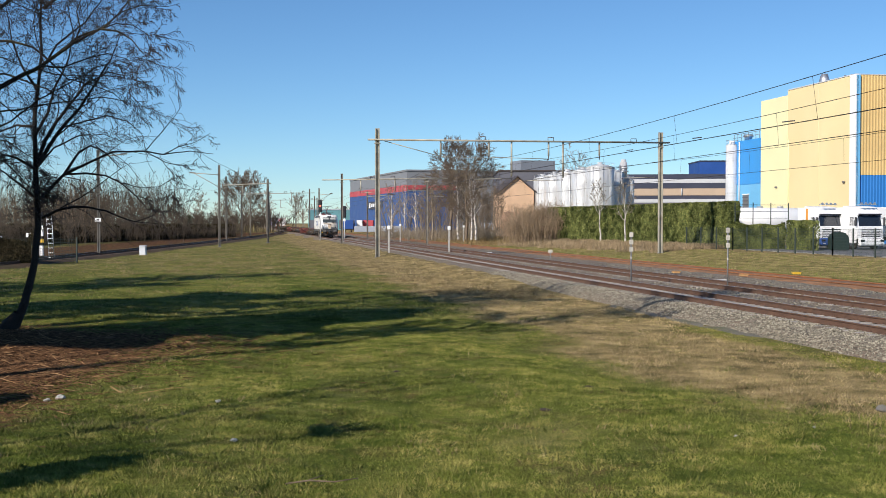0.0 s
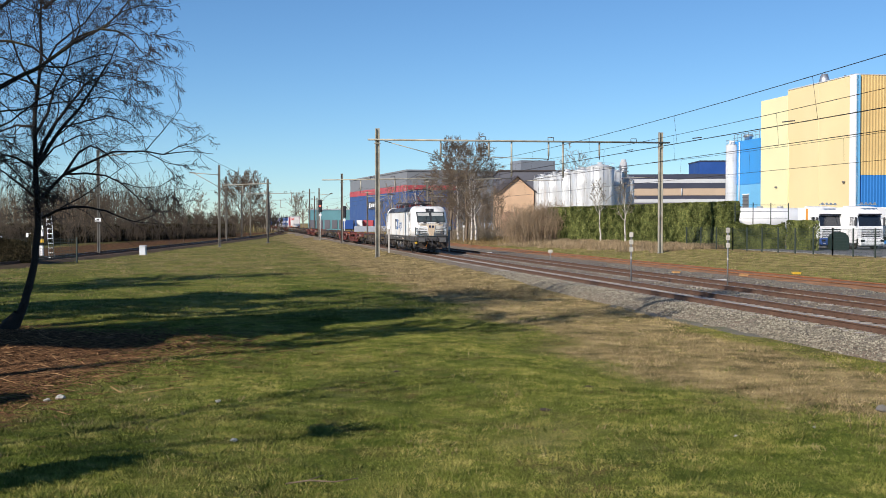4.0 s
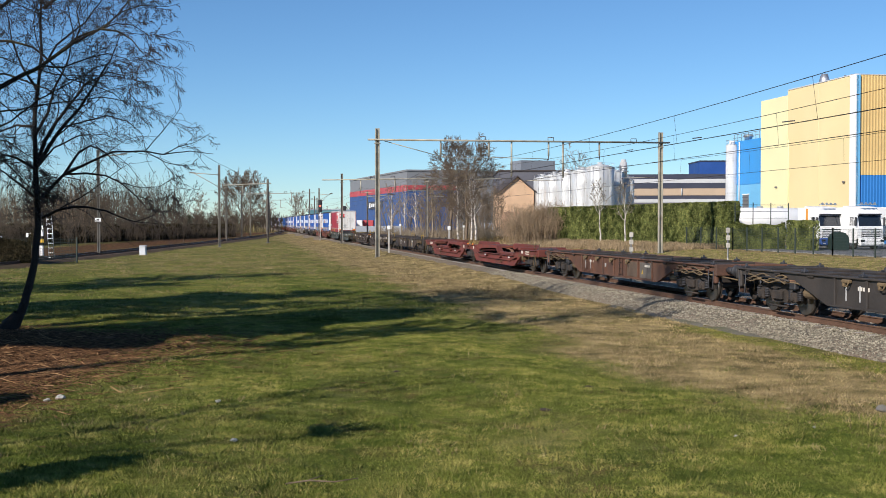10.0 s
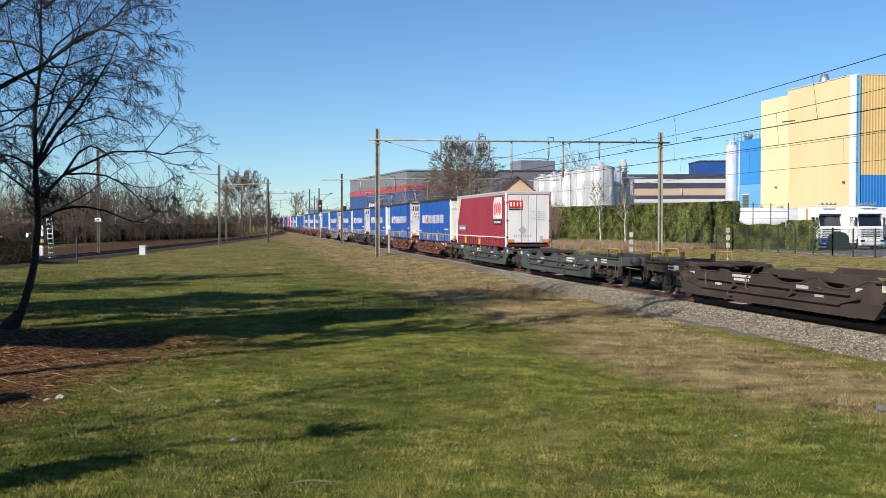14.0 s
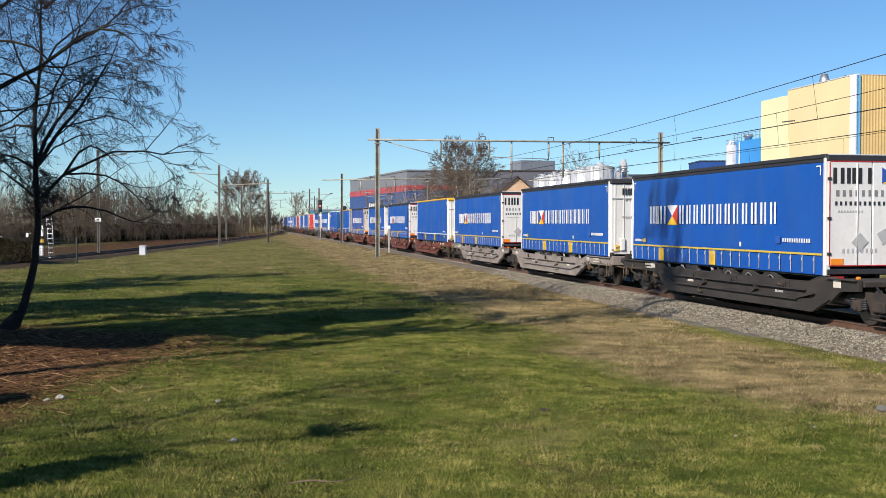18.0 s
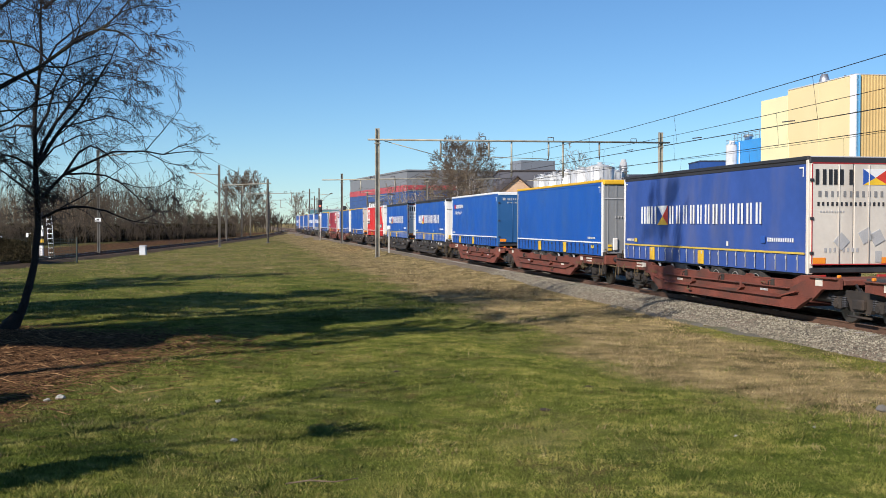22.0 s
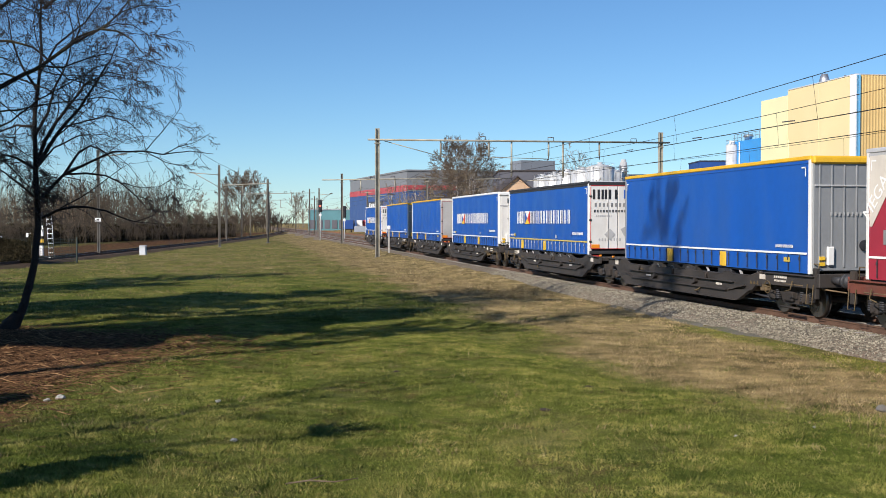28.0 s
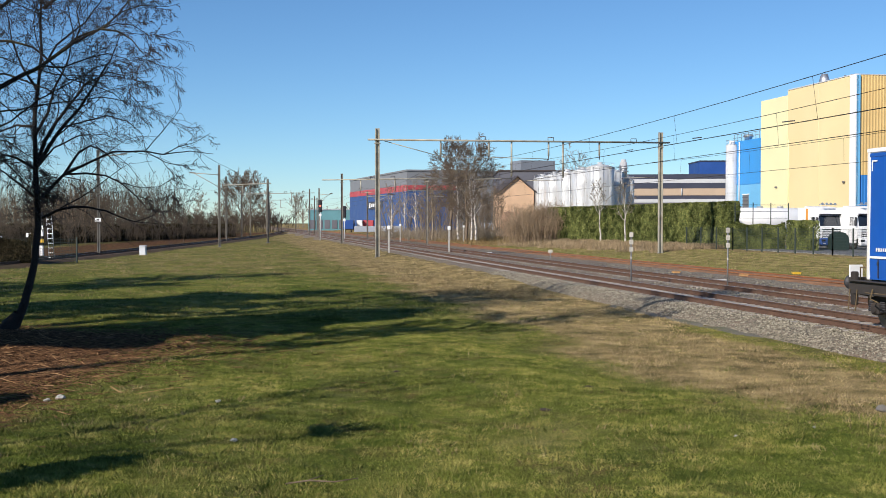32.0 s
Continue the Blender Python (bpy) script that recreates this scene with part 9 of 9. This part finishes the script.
        for sx in (-1, 1):
            for z in (1.50, 1.645, 1.79, 1.935, 2.08):
                part("louvre", bx(sx * 0.72, sg * 8.965, z, 0.72, 0.05, 0.035, 0.008), M_BLACK, cab)
            h = Build().prism([(sx * 1.02, 1.44), (sx * 1.31, 1.5), (sx * 1.33, 2.14), (sx * 0.99, 2.04)], sg * 8.70, sg * 8.915, "y")
            hl = part("headlight", h, M_BLACK, cab)
            part("lamp_glass", Build().prism([(sx * 1.05, 1.48), (sx * 1.285, 1.53), (sx * 1.30, 2.09), (sx * 1.025, 2.00)], sg * 8.90, sg * 8.921, "y"), M_LAMPBOX, hl)
            part("lens", Build().lathe([(0.105, -0.03 * sg), (0.105, 0.022 * sg), (0.08, 0.024 * sg), (0.01, 0.024 * sg)], (sx * 1.16, sg * 8.90, 1.88), "y", 14), M_LAMPGLASS, hl)
            part("lens", Build().lathe([(0.075, -0.03 * sg), (0.075, 0.022 * sg), (0.05, 0.024 * sg), (0.01, 0.024 * sg)], (sx * 1.17, sg * 8.90, 1.60), "y", 14), M_LAMPGLASS, hl)
            part("front_handrail", bar([(sx * 1.3, sg * 8.95, 2.42), (sx * 0.5, sg * 9.08, 2.42)], 0.018, 6), M_ALU, cab)
            # side door with window, rails, vent panel
            if sx > 0:
                d = part("cab_door", bx(W + 0.004, sg * 6.95, 2.42, 0.03, 0.62, 2.0, 0.012), M_LWHITE, t)
                part("door_window", bx(W + 0.022, sg * 6.95, 2.98, 0.012, 0.34, 0.72, 0.006), M_GLASS, d)
                part("door_handle", bar([(W + 0.05, sg * 6.95 + 0.2, 1.8), (W + 0.05, sg * 6.95 + 0.2, 2.05)], 0.018, 6), M_ALU, d)
                for o in (-0.42, 0.42):
                    part("handrail", bar([(W + 0.05, sg * 6.95 + o, 1.3), (W + 0.06, sg * 6.95 + o, 3.2)], 0.016, 6), M_ALU, t)
                part("side_mirror", bx(W + 0.06, sg * 6.3, 3.32, 0.1, 0.12, 0.24, 0.03), M_ALU, t)
                for z in (0.55, 0.8, 1.05):
                    part("step", bx(W - 0.06, sg * 6.95, z, 0.12, 0.5, 0.04, 0.01), M_DKMETAL, t)
        # buffer beam and plough
        part("buffer_beam", bx(0, sg * 8.8, 1.14, 2.6, 0.3, 0.36, 0.04), M_LGREYD, t)
        for x in (-0.875, 0.875):
            part("buffer", bx(x, sg * 9.25, 1.06, 0.34, 0.5, 0.30, 0.05), M_DKMETAL, t)
            part("buffer_head", bx(x, sg * 9.54, 1.06, 0.62, 0.12, 0.42, 0.05), M_DKMETAL, t)
        part("coupling_hook", Build().box(0, sg * 9.2, 1.05, 0.12, 0.5, 0.18, 0.03).tube([(0, sg * 9.4, 1.0), (0, sg * 9.45, 0.6), (0.1, sg * 9.3, 0.5)], 0.04, 6), M_DKMETAL, t)
        for x in (-0.45, 0.4):
            part("air_hose", bar([(x, sg * 9.1, 0.95), (x, sg * 9.35, 0.75), (x + 0.1, sg * 9.25, 0.5)], 0.03, 6), M_TAPE if x > 0 else M_BLACK, t)
        part("front_step", bx(1.22, sg * 8.9, 0.5, 0.34, 0.3, 0.05, 0.01), M_DKMETAL, t)
        part("jumper_cable", bar([(-0.5, sg * 9.0, 1.3), (-0.3, sg * 9.2, 0.9), (0.2, sg * 9.2, 0.85), (0.35, sg * 9.0, 1.25)], 0.03, 6), M_BLACK, t)
        for sx in (-1, 1):
            part("front_skirt", Build().prism([(sg * 7.55, 0.96), (sg * 8.92, 0.96), (sg * 8.92, 0.55), (sg * 8.5, 0.42), (sg * 8.1, 0.62), (sg * 7.8, 0.90)], sx * 1.33 - 0.07, sx * 1.33 + 0.07, "x"), M_LGREYD, t)
            part("skirt_recess", bx(sx * 1.405, sg * 8.25, 1.12, 0.012, 0.22, 0.16, 0.004), M_BLACK, t)
            part("buffer_face", bx(sx * 0.875, sg * 9.605, 1.06, 0.52, 0.015, 0.32, 0.006), M_BUFFER, t)
        part("apron", Build().prism([(-1.25, 0.42), (1.25, 0.42), (1.3, 0.92), (-1.3, 0.92)], sg * 8.72, sg * 8.82, "y"), M_UNDER, t)
        part("plough", Build().prism([(-0.95, 0.2), (0.95, 0.2), (0.9, 0.34), (-0.9, 0.34)], sg * 8.35, sg * 8.45, "y"), M_BLACK, t)
        part("yellow_plate", bx(1.28, sg * 8.93, 0.82, 0.2, 0.03, 0.12, 0.01), M_YELLOW, t)
        # bogie
        bg = part("bogie", Build(), M_UNDER, t)
        yb = sg * 4.75
        f = Build()
        for sx in (-1, 1):
            a, c = (1.08, 1.24) if sx > 0 else (-1.24, -1.08)
            f.prism([(yb - 2.1, 0.78), (yb - 1.9, 0.62), (yb - 0.8, 0.58), (yb - 0.5, 0.40), (yb + 0.5, 0.40), (yb + 0.8, 0.58), (yb + 1.9, 0.62), (yb + 2.1, 0.78), (yb + 1.0, 0.92), (yb - 1.0, 0.92)], a, c, "x")
            for y in (-1.3, 1.3):
                f.box(sx * 1.24, yb + y, 0.62, 0.18, 0.42, 0.34, 0.05)
                f.tube([(sx * 1.3, yb + y - 0.5, 0.5), (sx * 1.3, yb + y - 0.5, 0.98)], 0.09, 8)
                f.tube([(sx * 1.3, yb + y + 0.5, 0.5), (sx * 1.3, yb + y + 0.5, 0.98)], 0.09, 8)
                f.tube([(sx * 1.36, yb + y + 0.05, 0.6), (sx * 1.34, yb + y * 0.35, 0.86)], 0.05, 6)
            f.box(sx * 1.28, yb, 0.62, 0.16, 0.5, 0.42, 0.05)
            for o in (-1.95, -1.0, -0.35, 0.35, 1.0, 1.95):
                f.box(sx * (1.26 + 0.04 * math.sin(9 * o)), yb + o, 0.74 + 0.08 * math.cos(7 * o), 0.2, 0.16, 0.30, 0.03)
                f.tube([(sx * 1.34, yb + o, 0.95), (sx * 1.36, yb + o + 0.12, 0.72), (sx * 1.28, yb + o + 0.2, 0.45)], 0.025, 5)
            f.tube([(sx * 1.3, yb - 0.7, 0.32), (sx * 1.3, yb + 0.7, 0.32)], 0.04, 6)
        f.box(0, yb, 0.7, 2.2, 1.0, 0.3, 0.04)
        bg.data = f.mesh("bogie")
        bg.data.materials.append(M_UNDER)
        wm = wheel_mesh(0.6).mesh("wheel")
        wm.materials.append(M_WHEEL)
        for y in (-1.3, 1.3):
            for sx in (-1, 1):
                w = part("wheel", wm, None, bg)
                w.location, w.rotation_euler = (sx * 0.755, yb + y, 0.60), (0, 0, 0 if sx < 0 else math.pi)
            part("axle", bar([(-0.75, yb + y, 0.6), (0.75, yb + y, 0.6)], 0.1, 8), M_WHEEL, bg)
            part("sand_box", bx(1.3, yb + y * 1.62, 0.82, 0.22, 0.3, 0.36, 0.04), M_LGREYD, t)
            part("sand_pipe", bar([(1.3, yb + y * 1.62, 0.65), (1.1, yb + y * 1.5, 0.3), (0.8, yb + y * 1.47, 0.12)], 0.025, 6), M_DKMETAL, t)
    # under the floor between the bogies
    for y, l in ((-1.6, 1.3), (0.1, 1.7), (1.8, 1.2)):
        part("equipment_box", bx(0, y, 0.62, 2.44, l - 0.15, 0.66, 0.06), M_UNDER, t)
        part("equipment_lid", bx(1.24, y, 0.66, 0.05, l - 0.4, 0.4, 0.03), M_LGREYD, t)
        part("equipment_lid", bx(1.27, y - 0.2, 0.68, 0.02, 0.12, 0.16, 0.01), M_DOORC, t)
    for y in (-1.0, 1.0):
        part("air_tank", Build().lathe([(0.1, -0.6), (0.2, -0.5), (0.2, 0.5), (0.1, 0.6)], (1.12, y, 0.42), "y", 14), M_DKMETAL, t)
    # side painting: two broken squares, the word, data panels
    X = W + 0.006
    part("logo_block", Build().prism([(-1.6, 1.91), (-1.03, 1.91), (-0.91, 2.2), (-1.3, 2.2), (-1.3, 2.59), (-0.91, 2.59), (-0.83, 2.87), (-1.77, 2.87), (-1.77, 2.69), (-1.6, 2.69)], X - 0.01, X + 0.004, "x"), M_LNAVY, t)
    part("logo_block", Build().prism([(-0.77, 1.91), (-0.03, 1.91), (-0.03, 2.87), (-0.65, 2.87), (-0.71, 2.59), (-0.35, 2.59), (-0.35, 2.2), (-0.77, 2.2)], X - 0.01, X + 0.004, "x"), M_LBLUE, t)
    word("side_lettering", "Cargo", 0.78, M_LBLUE, t, Matrix.Translation((X, 0.18, 2.02)) @ Matrix.Rotation(math.pi / 2, 4, "Z") @ Matrix.Rotation(math.pi / 2, 4, "X"), "large blue lettering on the white side", 0.86)
    writing(t, W - 0.004, -0.9, 1.22, 16, 0.05, 0.07, M_DOORC)
    writing(t, W - 0.004, -2.3, 1.22, 8, 0.05, 0.06, M_DOORC)
    writing(t, W - 0.004, 2.6, 1.22, 10, 0.04, 0.05, M_DOORC)
    part("amber_panel", bx(W - 0.006, 3.2, 1.12, 0.01, 1.0, 0.05, 0.002), M_BEIGE, t)
    for y in (-2.0, 0.9, 1.3, 6.9, -6.5):
        part("port", Build().lathe([(0.09, 0), (0.11, 0.01), (0.07, 0.02)], (W - 0.012, y, 1.22), "x", 14), M_BLACK if y != 1.3 else M_ALU, t)
    # roof gear
    part("roof_deck", bx(0, 0, 3.88, 2.3, 12.9, 0.05, 0.01), M_LROOF, t)
    for k, y in enumerate((-3.2, -2.4, -1.3, -0.6, 0.4, 1.1, 1.9)):
        for x in (-0.5, 0.45):
            part("roof_insulator", Build().lathe([(0.09, 0), (0.05, 0.05), (0.09, 0.1), (0.05, 0.15), (0.09, 0.2), (0.05, 0.25), (0.07, 0.3)], (x, y, 3.90), n=10), M_PANRED if k % 3 == 0 else M_GREYPLATE, t)
    for x in (-0.5, 0.0, 0.45):
        part("busbar", bar([(x, -4.6, 4.24), (x, -2.0, 4.28), (x, 0.5, 4.24), (x, 2.6, 4.26)], 0.025, 6), M_DKMETAL, t)
    for y, w in ((-0.9, 0.7), (0.75, 0.9)):
        part("switch_box", bx(0.1, y, 4.02, w, 0.6, 0.24, 0.04), M_GREYPLATE, t)

    rr = random.Random(12)
    for k in range(13):
        y = -4.3 + 0.62 * k
        part("switchgear", bx(rr.uniform(-0.5, 0.6), y, 3.99 + rr.uniform(0, 0.06), rr.uniform(0.18, 0.5), rr.uniform(0.16, 0.4), rr.uniform(0.14, 0.30), 0.03), (M_DKMETAL, M_GREYPLATE, M_STEELGREY)[k % 3], t)
        x0, x1 = rr.uniform(0.2, 0.8), rr.uniform(0.3, 0.9)
        part("roof_cable", bar([(x0, y, 3.92), (x0, y + 0.08, 4.24), ((x0 + x1) / 2, y + 0.3, 4.30 + rr.uniform(-0.05, 0.08)), (x1, y + 0.55, 4.22), (x1, y + 0.6, 3.95)], 0.022, 5), M_BLACK if k % 2 else M_DKMETAL, t)
    for y in (-5.6, -4.1, 2.5, 4.2, 5.6):
        part("roof_insulator", Build().lathe([(0.10, 0), (0.06, 0.05), (0.10, 0.1), (0.06, 0.15), (0.10, 0.2), (0.06, 0.25), (0.08, 0.3)], (0.75, y, 3.90), n=10), M_PANRED, t)

    def pantograph(y, up, knee):
        p = part("pantograph", Build(), M_DKMETAL, t)
        base = Build()
        for x in (-0.55, 0.55):
            base.tube([(x, y - 0.9, 4.08), (x, y + 0.9, 4.08)], 0.035, 6)
        for yy in (-0.8, 0.8):
            base.tube([(-0.55, y + yy, 4.08), (0.55, y + yy, 4.08)], 0.035, 6)
        p.data = base.mesh("pantograph")
        p.data.materials.append(M_DKMETAL)
        for x in (-0.5, 0.5):
            for yy in (-0.75, 0.75):
                part("foot_insulator", Build().lathe([(0.08, 0), (0.05, 0.05), (0.08, 0.1), (0.05, 0.15), (0.07, 0.22)], (x, y + yy, 3.86), n=10), M_PANRED, p)
        if up:
            kx = (0, y - knee * 1.35, 4.82)
            top = (0, y + knee * 0.25, 5.32)
            part("lower_arm", bar([(0, y + knee * 0.55, 4.14), kx], 0.05, 8), M_PANRED, p)
            part("thrust_rod", bar([(0.1, y + knee * 0.2, 4.1), (0.05, kx[1] + 0.15 * knee, 4.7)], 0.02, 6), M_DKMETAL, p)
            for x in (-0.3, 0.3):
                part("upper_arm", bar([(x * 0.3, kx[1], 4.82), (x, top[1], top[2])], 0.028, 6), M_DKMETAL, p)
            for yy in (-0.2, 0.2):
                part("contact_strip", bar([(-0.98, top[1] + yy, 5.2), (-0.78, top[1] + yy, 5.32), (-0.5, top[1] + yy, 5.37), (0.5, top[1] + yy, 5.37), (0.78, top[1] + yy, 5.32), (0.98, top[1] + yy, 5.2)], 0.025, 6), M_DKMETAL, p)
        else:
            part("lower_arm", bar([(0, y + knee * 0.55, 4.14), (0, y - knee * 1.1, 4.24)], 0.05, 8), M_DKMETAL, p)
            for x in (-0.3, 0.3):
                part("upper_arm", bar([(x * 0.3, y - knee * 1.1, 4.26), (x, y + knee * 0.7, 4.33)], 0.028, 6), M_DKMETAL, p)
            for yy in (-0.2, 0.2):
                part("contact_strip", bar([(-0.95, y + knee * 0.7 + yy, 4.2), (-0.75, y + knee * 0.7 + yy, 4.33), (0.75, y + knee * 0.7 + yy, 4.33), (0.95, y + knee * 0.7 + yy, 4.2)], 0.025, 6), M_DKMETAL, p)

    # the body above the skirt is a little lower than it was drawn
    for ob in t.children_recursive:
        if ob.location.length < 1e-6 and ob.data.users == 1 and ob.name.split(".")[0] != "side_lettering":
            for v in ob.data.vertices:
                if v.co.z > 1.37:
                    v.co.z = 1.37 + (v.co.z - 1.37) * 0.965
    pantograph(4.9, False, 1)
    pantograph(3.3, True, 1)
    pantograph(-4.9, False, -1)
    return t
# ---- making up the train: distances behind its front, in metres ----
TRAIN = []          # things and the distance of their middle behind the front


def joins(thing, front, length):
    TRAIN.append((thing, front + length / 2))
    return thing


def again(thing, front, length, label=""):
    """One more of a kind."""
    c = copy_thing(thing, Matrix.Identity(4))
    if label:
        c["label"] = label
    return joins(c, front, length)


joins(locomotive(), 0.95, 19.4)
cw = container_wagon("dark empty container wagon with yellow handrails", M_WBROWN, M_UNDER, True)
joins(cw, 20.3, 19.9)
pr = pocket_wagon("red empty articulated pocket wagon with raised frames", M_WRED, True, M_WRBROWN)
joins(pr, 40.6, 33.4)
dk = container_wagon("black empty container wagon with brown and grey plates", M_WDARK, M_UNDER, False)
joins(dk, 74.2, 19.9)
joins(container_wagon("rust-brown empty container wagon", M_WRUST, M_UNDER, False), 94.2, 19.9)
again(pr, 114.5, 33.4)
again(cw, 148.4, 19.9)
pd = pocket_wagon("brown-black empty articulated pocket wagon with yellow rails", M_WBROWN, True, M_UNDER, True)
joins(pd, 168.6, 33.4)
U0 = 203.7          # front of the first loaded wagon
PITCH = 34.03
grn = pocket_wagon("dark grey-green articulated pocket wagon carrying one trailer", M_WGREEND, False, M_UNDER, True)
blk = pocket_wagon("black articulated pocket wagon loaded with trailers", M_WDARK, False, M_UNDER)
rbr = pocket_wagon("red-brown articulated pocket wagon loaded with trailers", M_WRBROWN, False, M_WRBROWN)
gry = pocket_wagon("dusty grey articulated pocket wagon loaded with trailers", M_WGREY, False, M_UNDER)
brn = pocket_wagon("dark brown articulated pocket wagon loaded with trailers", M_WBROWN, False, M_UNDER)
first = {}
for k, w in enumerate((grn, rbr, blk, gry, rbr, rbr, rbr, blk, brn, rbr, blk, blk, blk)):
    u = U0 + k * PITCH
    if id(w) in first:
        again(w, u, 33.4)
    else:
        first[id(w)] = joins(w, u, 33.4)

last = TRAIN[-1][0]
part("tail_plate", bx(1.05, -16.45, 1.30, 0.36, 0.04, 0.34, 0.01), M_CLEANW, last, "white tail plate")
part("tail_plate", bx(-1.05, -16.45, 1.30, 0.36, 0.04, 0.34, 0.01), M_CLEANW, last, "white tail plate")

MADE = {}


def add_trailer(unit, front, key, label, *spec):
    if key in MADE:
        again(MADE[key], front, 13.56, label)
    else:
        MADE[key] = joins(trailer(label, *spec), front, 13.56)


FD = "blue curtain-sided trailer, white doors with a four-colour flag"
FB = "blue curtain-sided trailer with flag emblem and white bulkhead"
PB = "plain blue curtain-sided trailer with yellow roof rail"
S_FD = (M_BLUE, M_ROOFB, M_STRIPEY, 1, M_DOORW, "flag", True)
S_FB = (M_BLUE, M_ROOFB, M_STRIPEY, -1, M_DOORW, "flag", True)
S_PG = (M_BLUE, M_ROOFY, M_CLEANW, -1, M_GREYBULK, "")
S_PW = (M_BLUE, M_ROOFY, M_CLEANW, -1, M_DOORW, "")
LOADS = [
    (1, "red", "red curtain-sided trailer with white rear doors", (M_REDDULL, M_ROOFG, M_CLEANW, 1, M_DOORW, "redbox")),
    (2, "FB", FB, S_FB), (3, "FD", FD, S_FD), (4, "FB", FB, S_FB), (5, "FD", FD, S_FD), (6, "FB", FB, S_FB), (7, "FD", FD, S_FD),
    (8, "PW", PB + " and white bulkhead", S_PW), (9, "FD", FD, S_FD), (10, "FB", FB, S_FB),
    (11, "FDd", "dusty blue curtain-sided trailer with flag and doors", (M_BLUEDIRTY, M_ROOFB, M_STRIPEY, 1, M_DOORC, "flag", True)),
    (12, "PG", PB + " and grey bulkhead", S_PG), (13, "RB", "blue rental trailer with white lettering and blue doors", (M_BLUE, M_CLEANW, M_CLEANW, 1, M_DKBLUED, "rental")),
    (14, "FB", FB, S_FB), (15, "FD", FD, S_FD),
    (16, "red2", "bright red curtain-sided trailer with white bulkhead", (M_REDCURT, M_CLEANW, M_CLEANW, -1, M_DOORW, "redbox_rear")),
    (17, "PC", PB + " and cream doors", (M_BLUE, M_ROOFY, M_CLEANW, 1, M_DOORC, "")),
    (18, "PW", PB + " and white bulkhead", S_PW), (19, "red", "red curtain-sided trailer with white rear doors", ()),
    (20, "PG", PB + " and grey bulkhead", S_PG), (21, "FD", FD, S_FD),
    (22, "FBw", "blue flag trailer with white roof rail and bulkhead", (M_BLUE, M_CLEANW, M_CLEANW, -1, M_DOORW, "flag")),
    (23, "PGd", PB + " and grey doors", (M_BLUE, M_ROOFY, M_CLEANW, 1, M_DOORG, "")),
    (24, "PG", PB + " and grey bulkhead", S_PG), (25, "FDw", "blue flag trailer with white roof rail and doors", (M_BLUE, M_CLEANW, M_CLEANW, 1, M_DOORW, "flag"))]
for unit, key, label, spec in LOADS:
    wagon, half = divmod(unit, 2)
    front = U0 + wagon * PITCH + (0.9 if half == 0 else 18.85)
    add_trailer(unit, front, key, label, *spec)


def run_pose(u, t):
    """Where the train's point u metres behind its front stands at t seconds."""
    s = u - 211.36 - 25.272 * (t - 16) - 0.00475 * (t - 16) ** 2 - 0.0106 * max(0.0, t - 24) ** 2
    p = on_track(s)
    return Matrix.Translation(p) @ Matrix.Rotation(math.pi - heading(s), 4, "Z")


def motions():
    """The whole train rolls past at a steady ninety kilometres an hour."""
    for thing, u in TRAIN:
        walk(thing, [(t, run_pose(u, t)) for t in [0.5 * k for k in range(65)]])


motions()
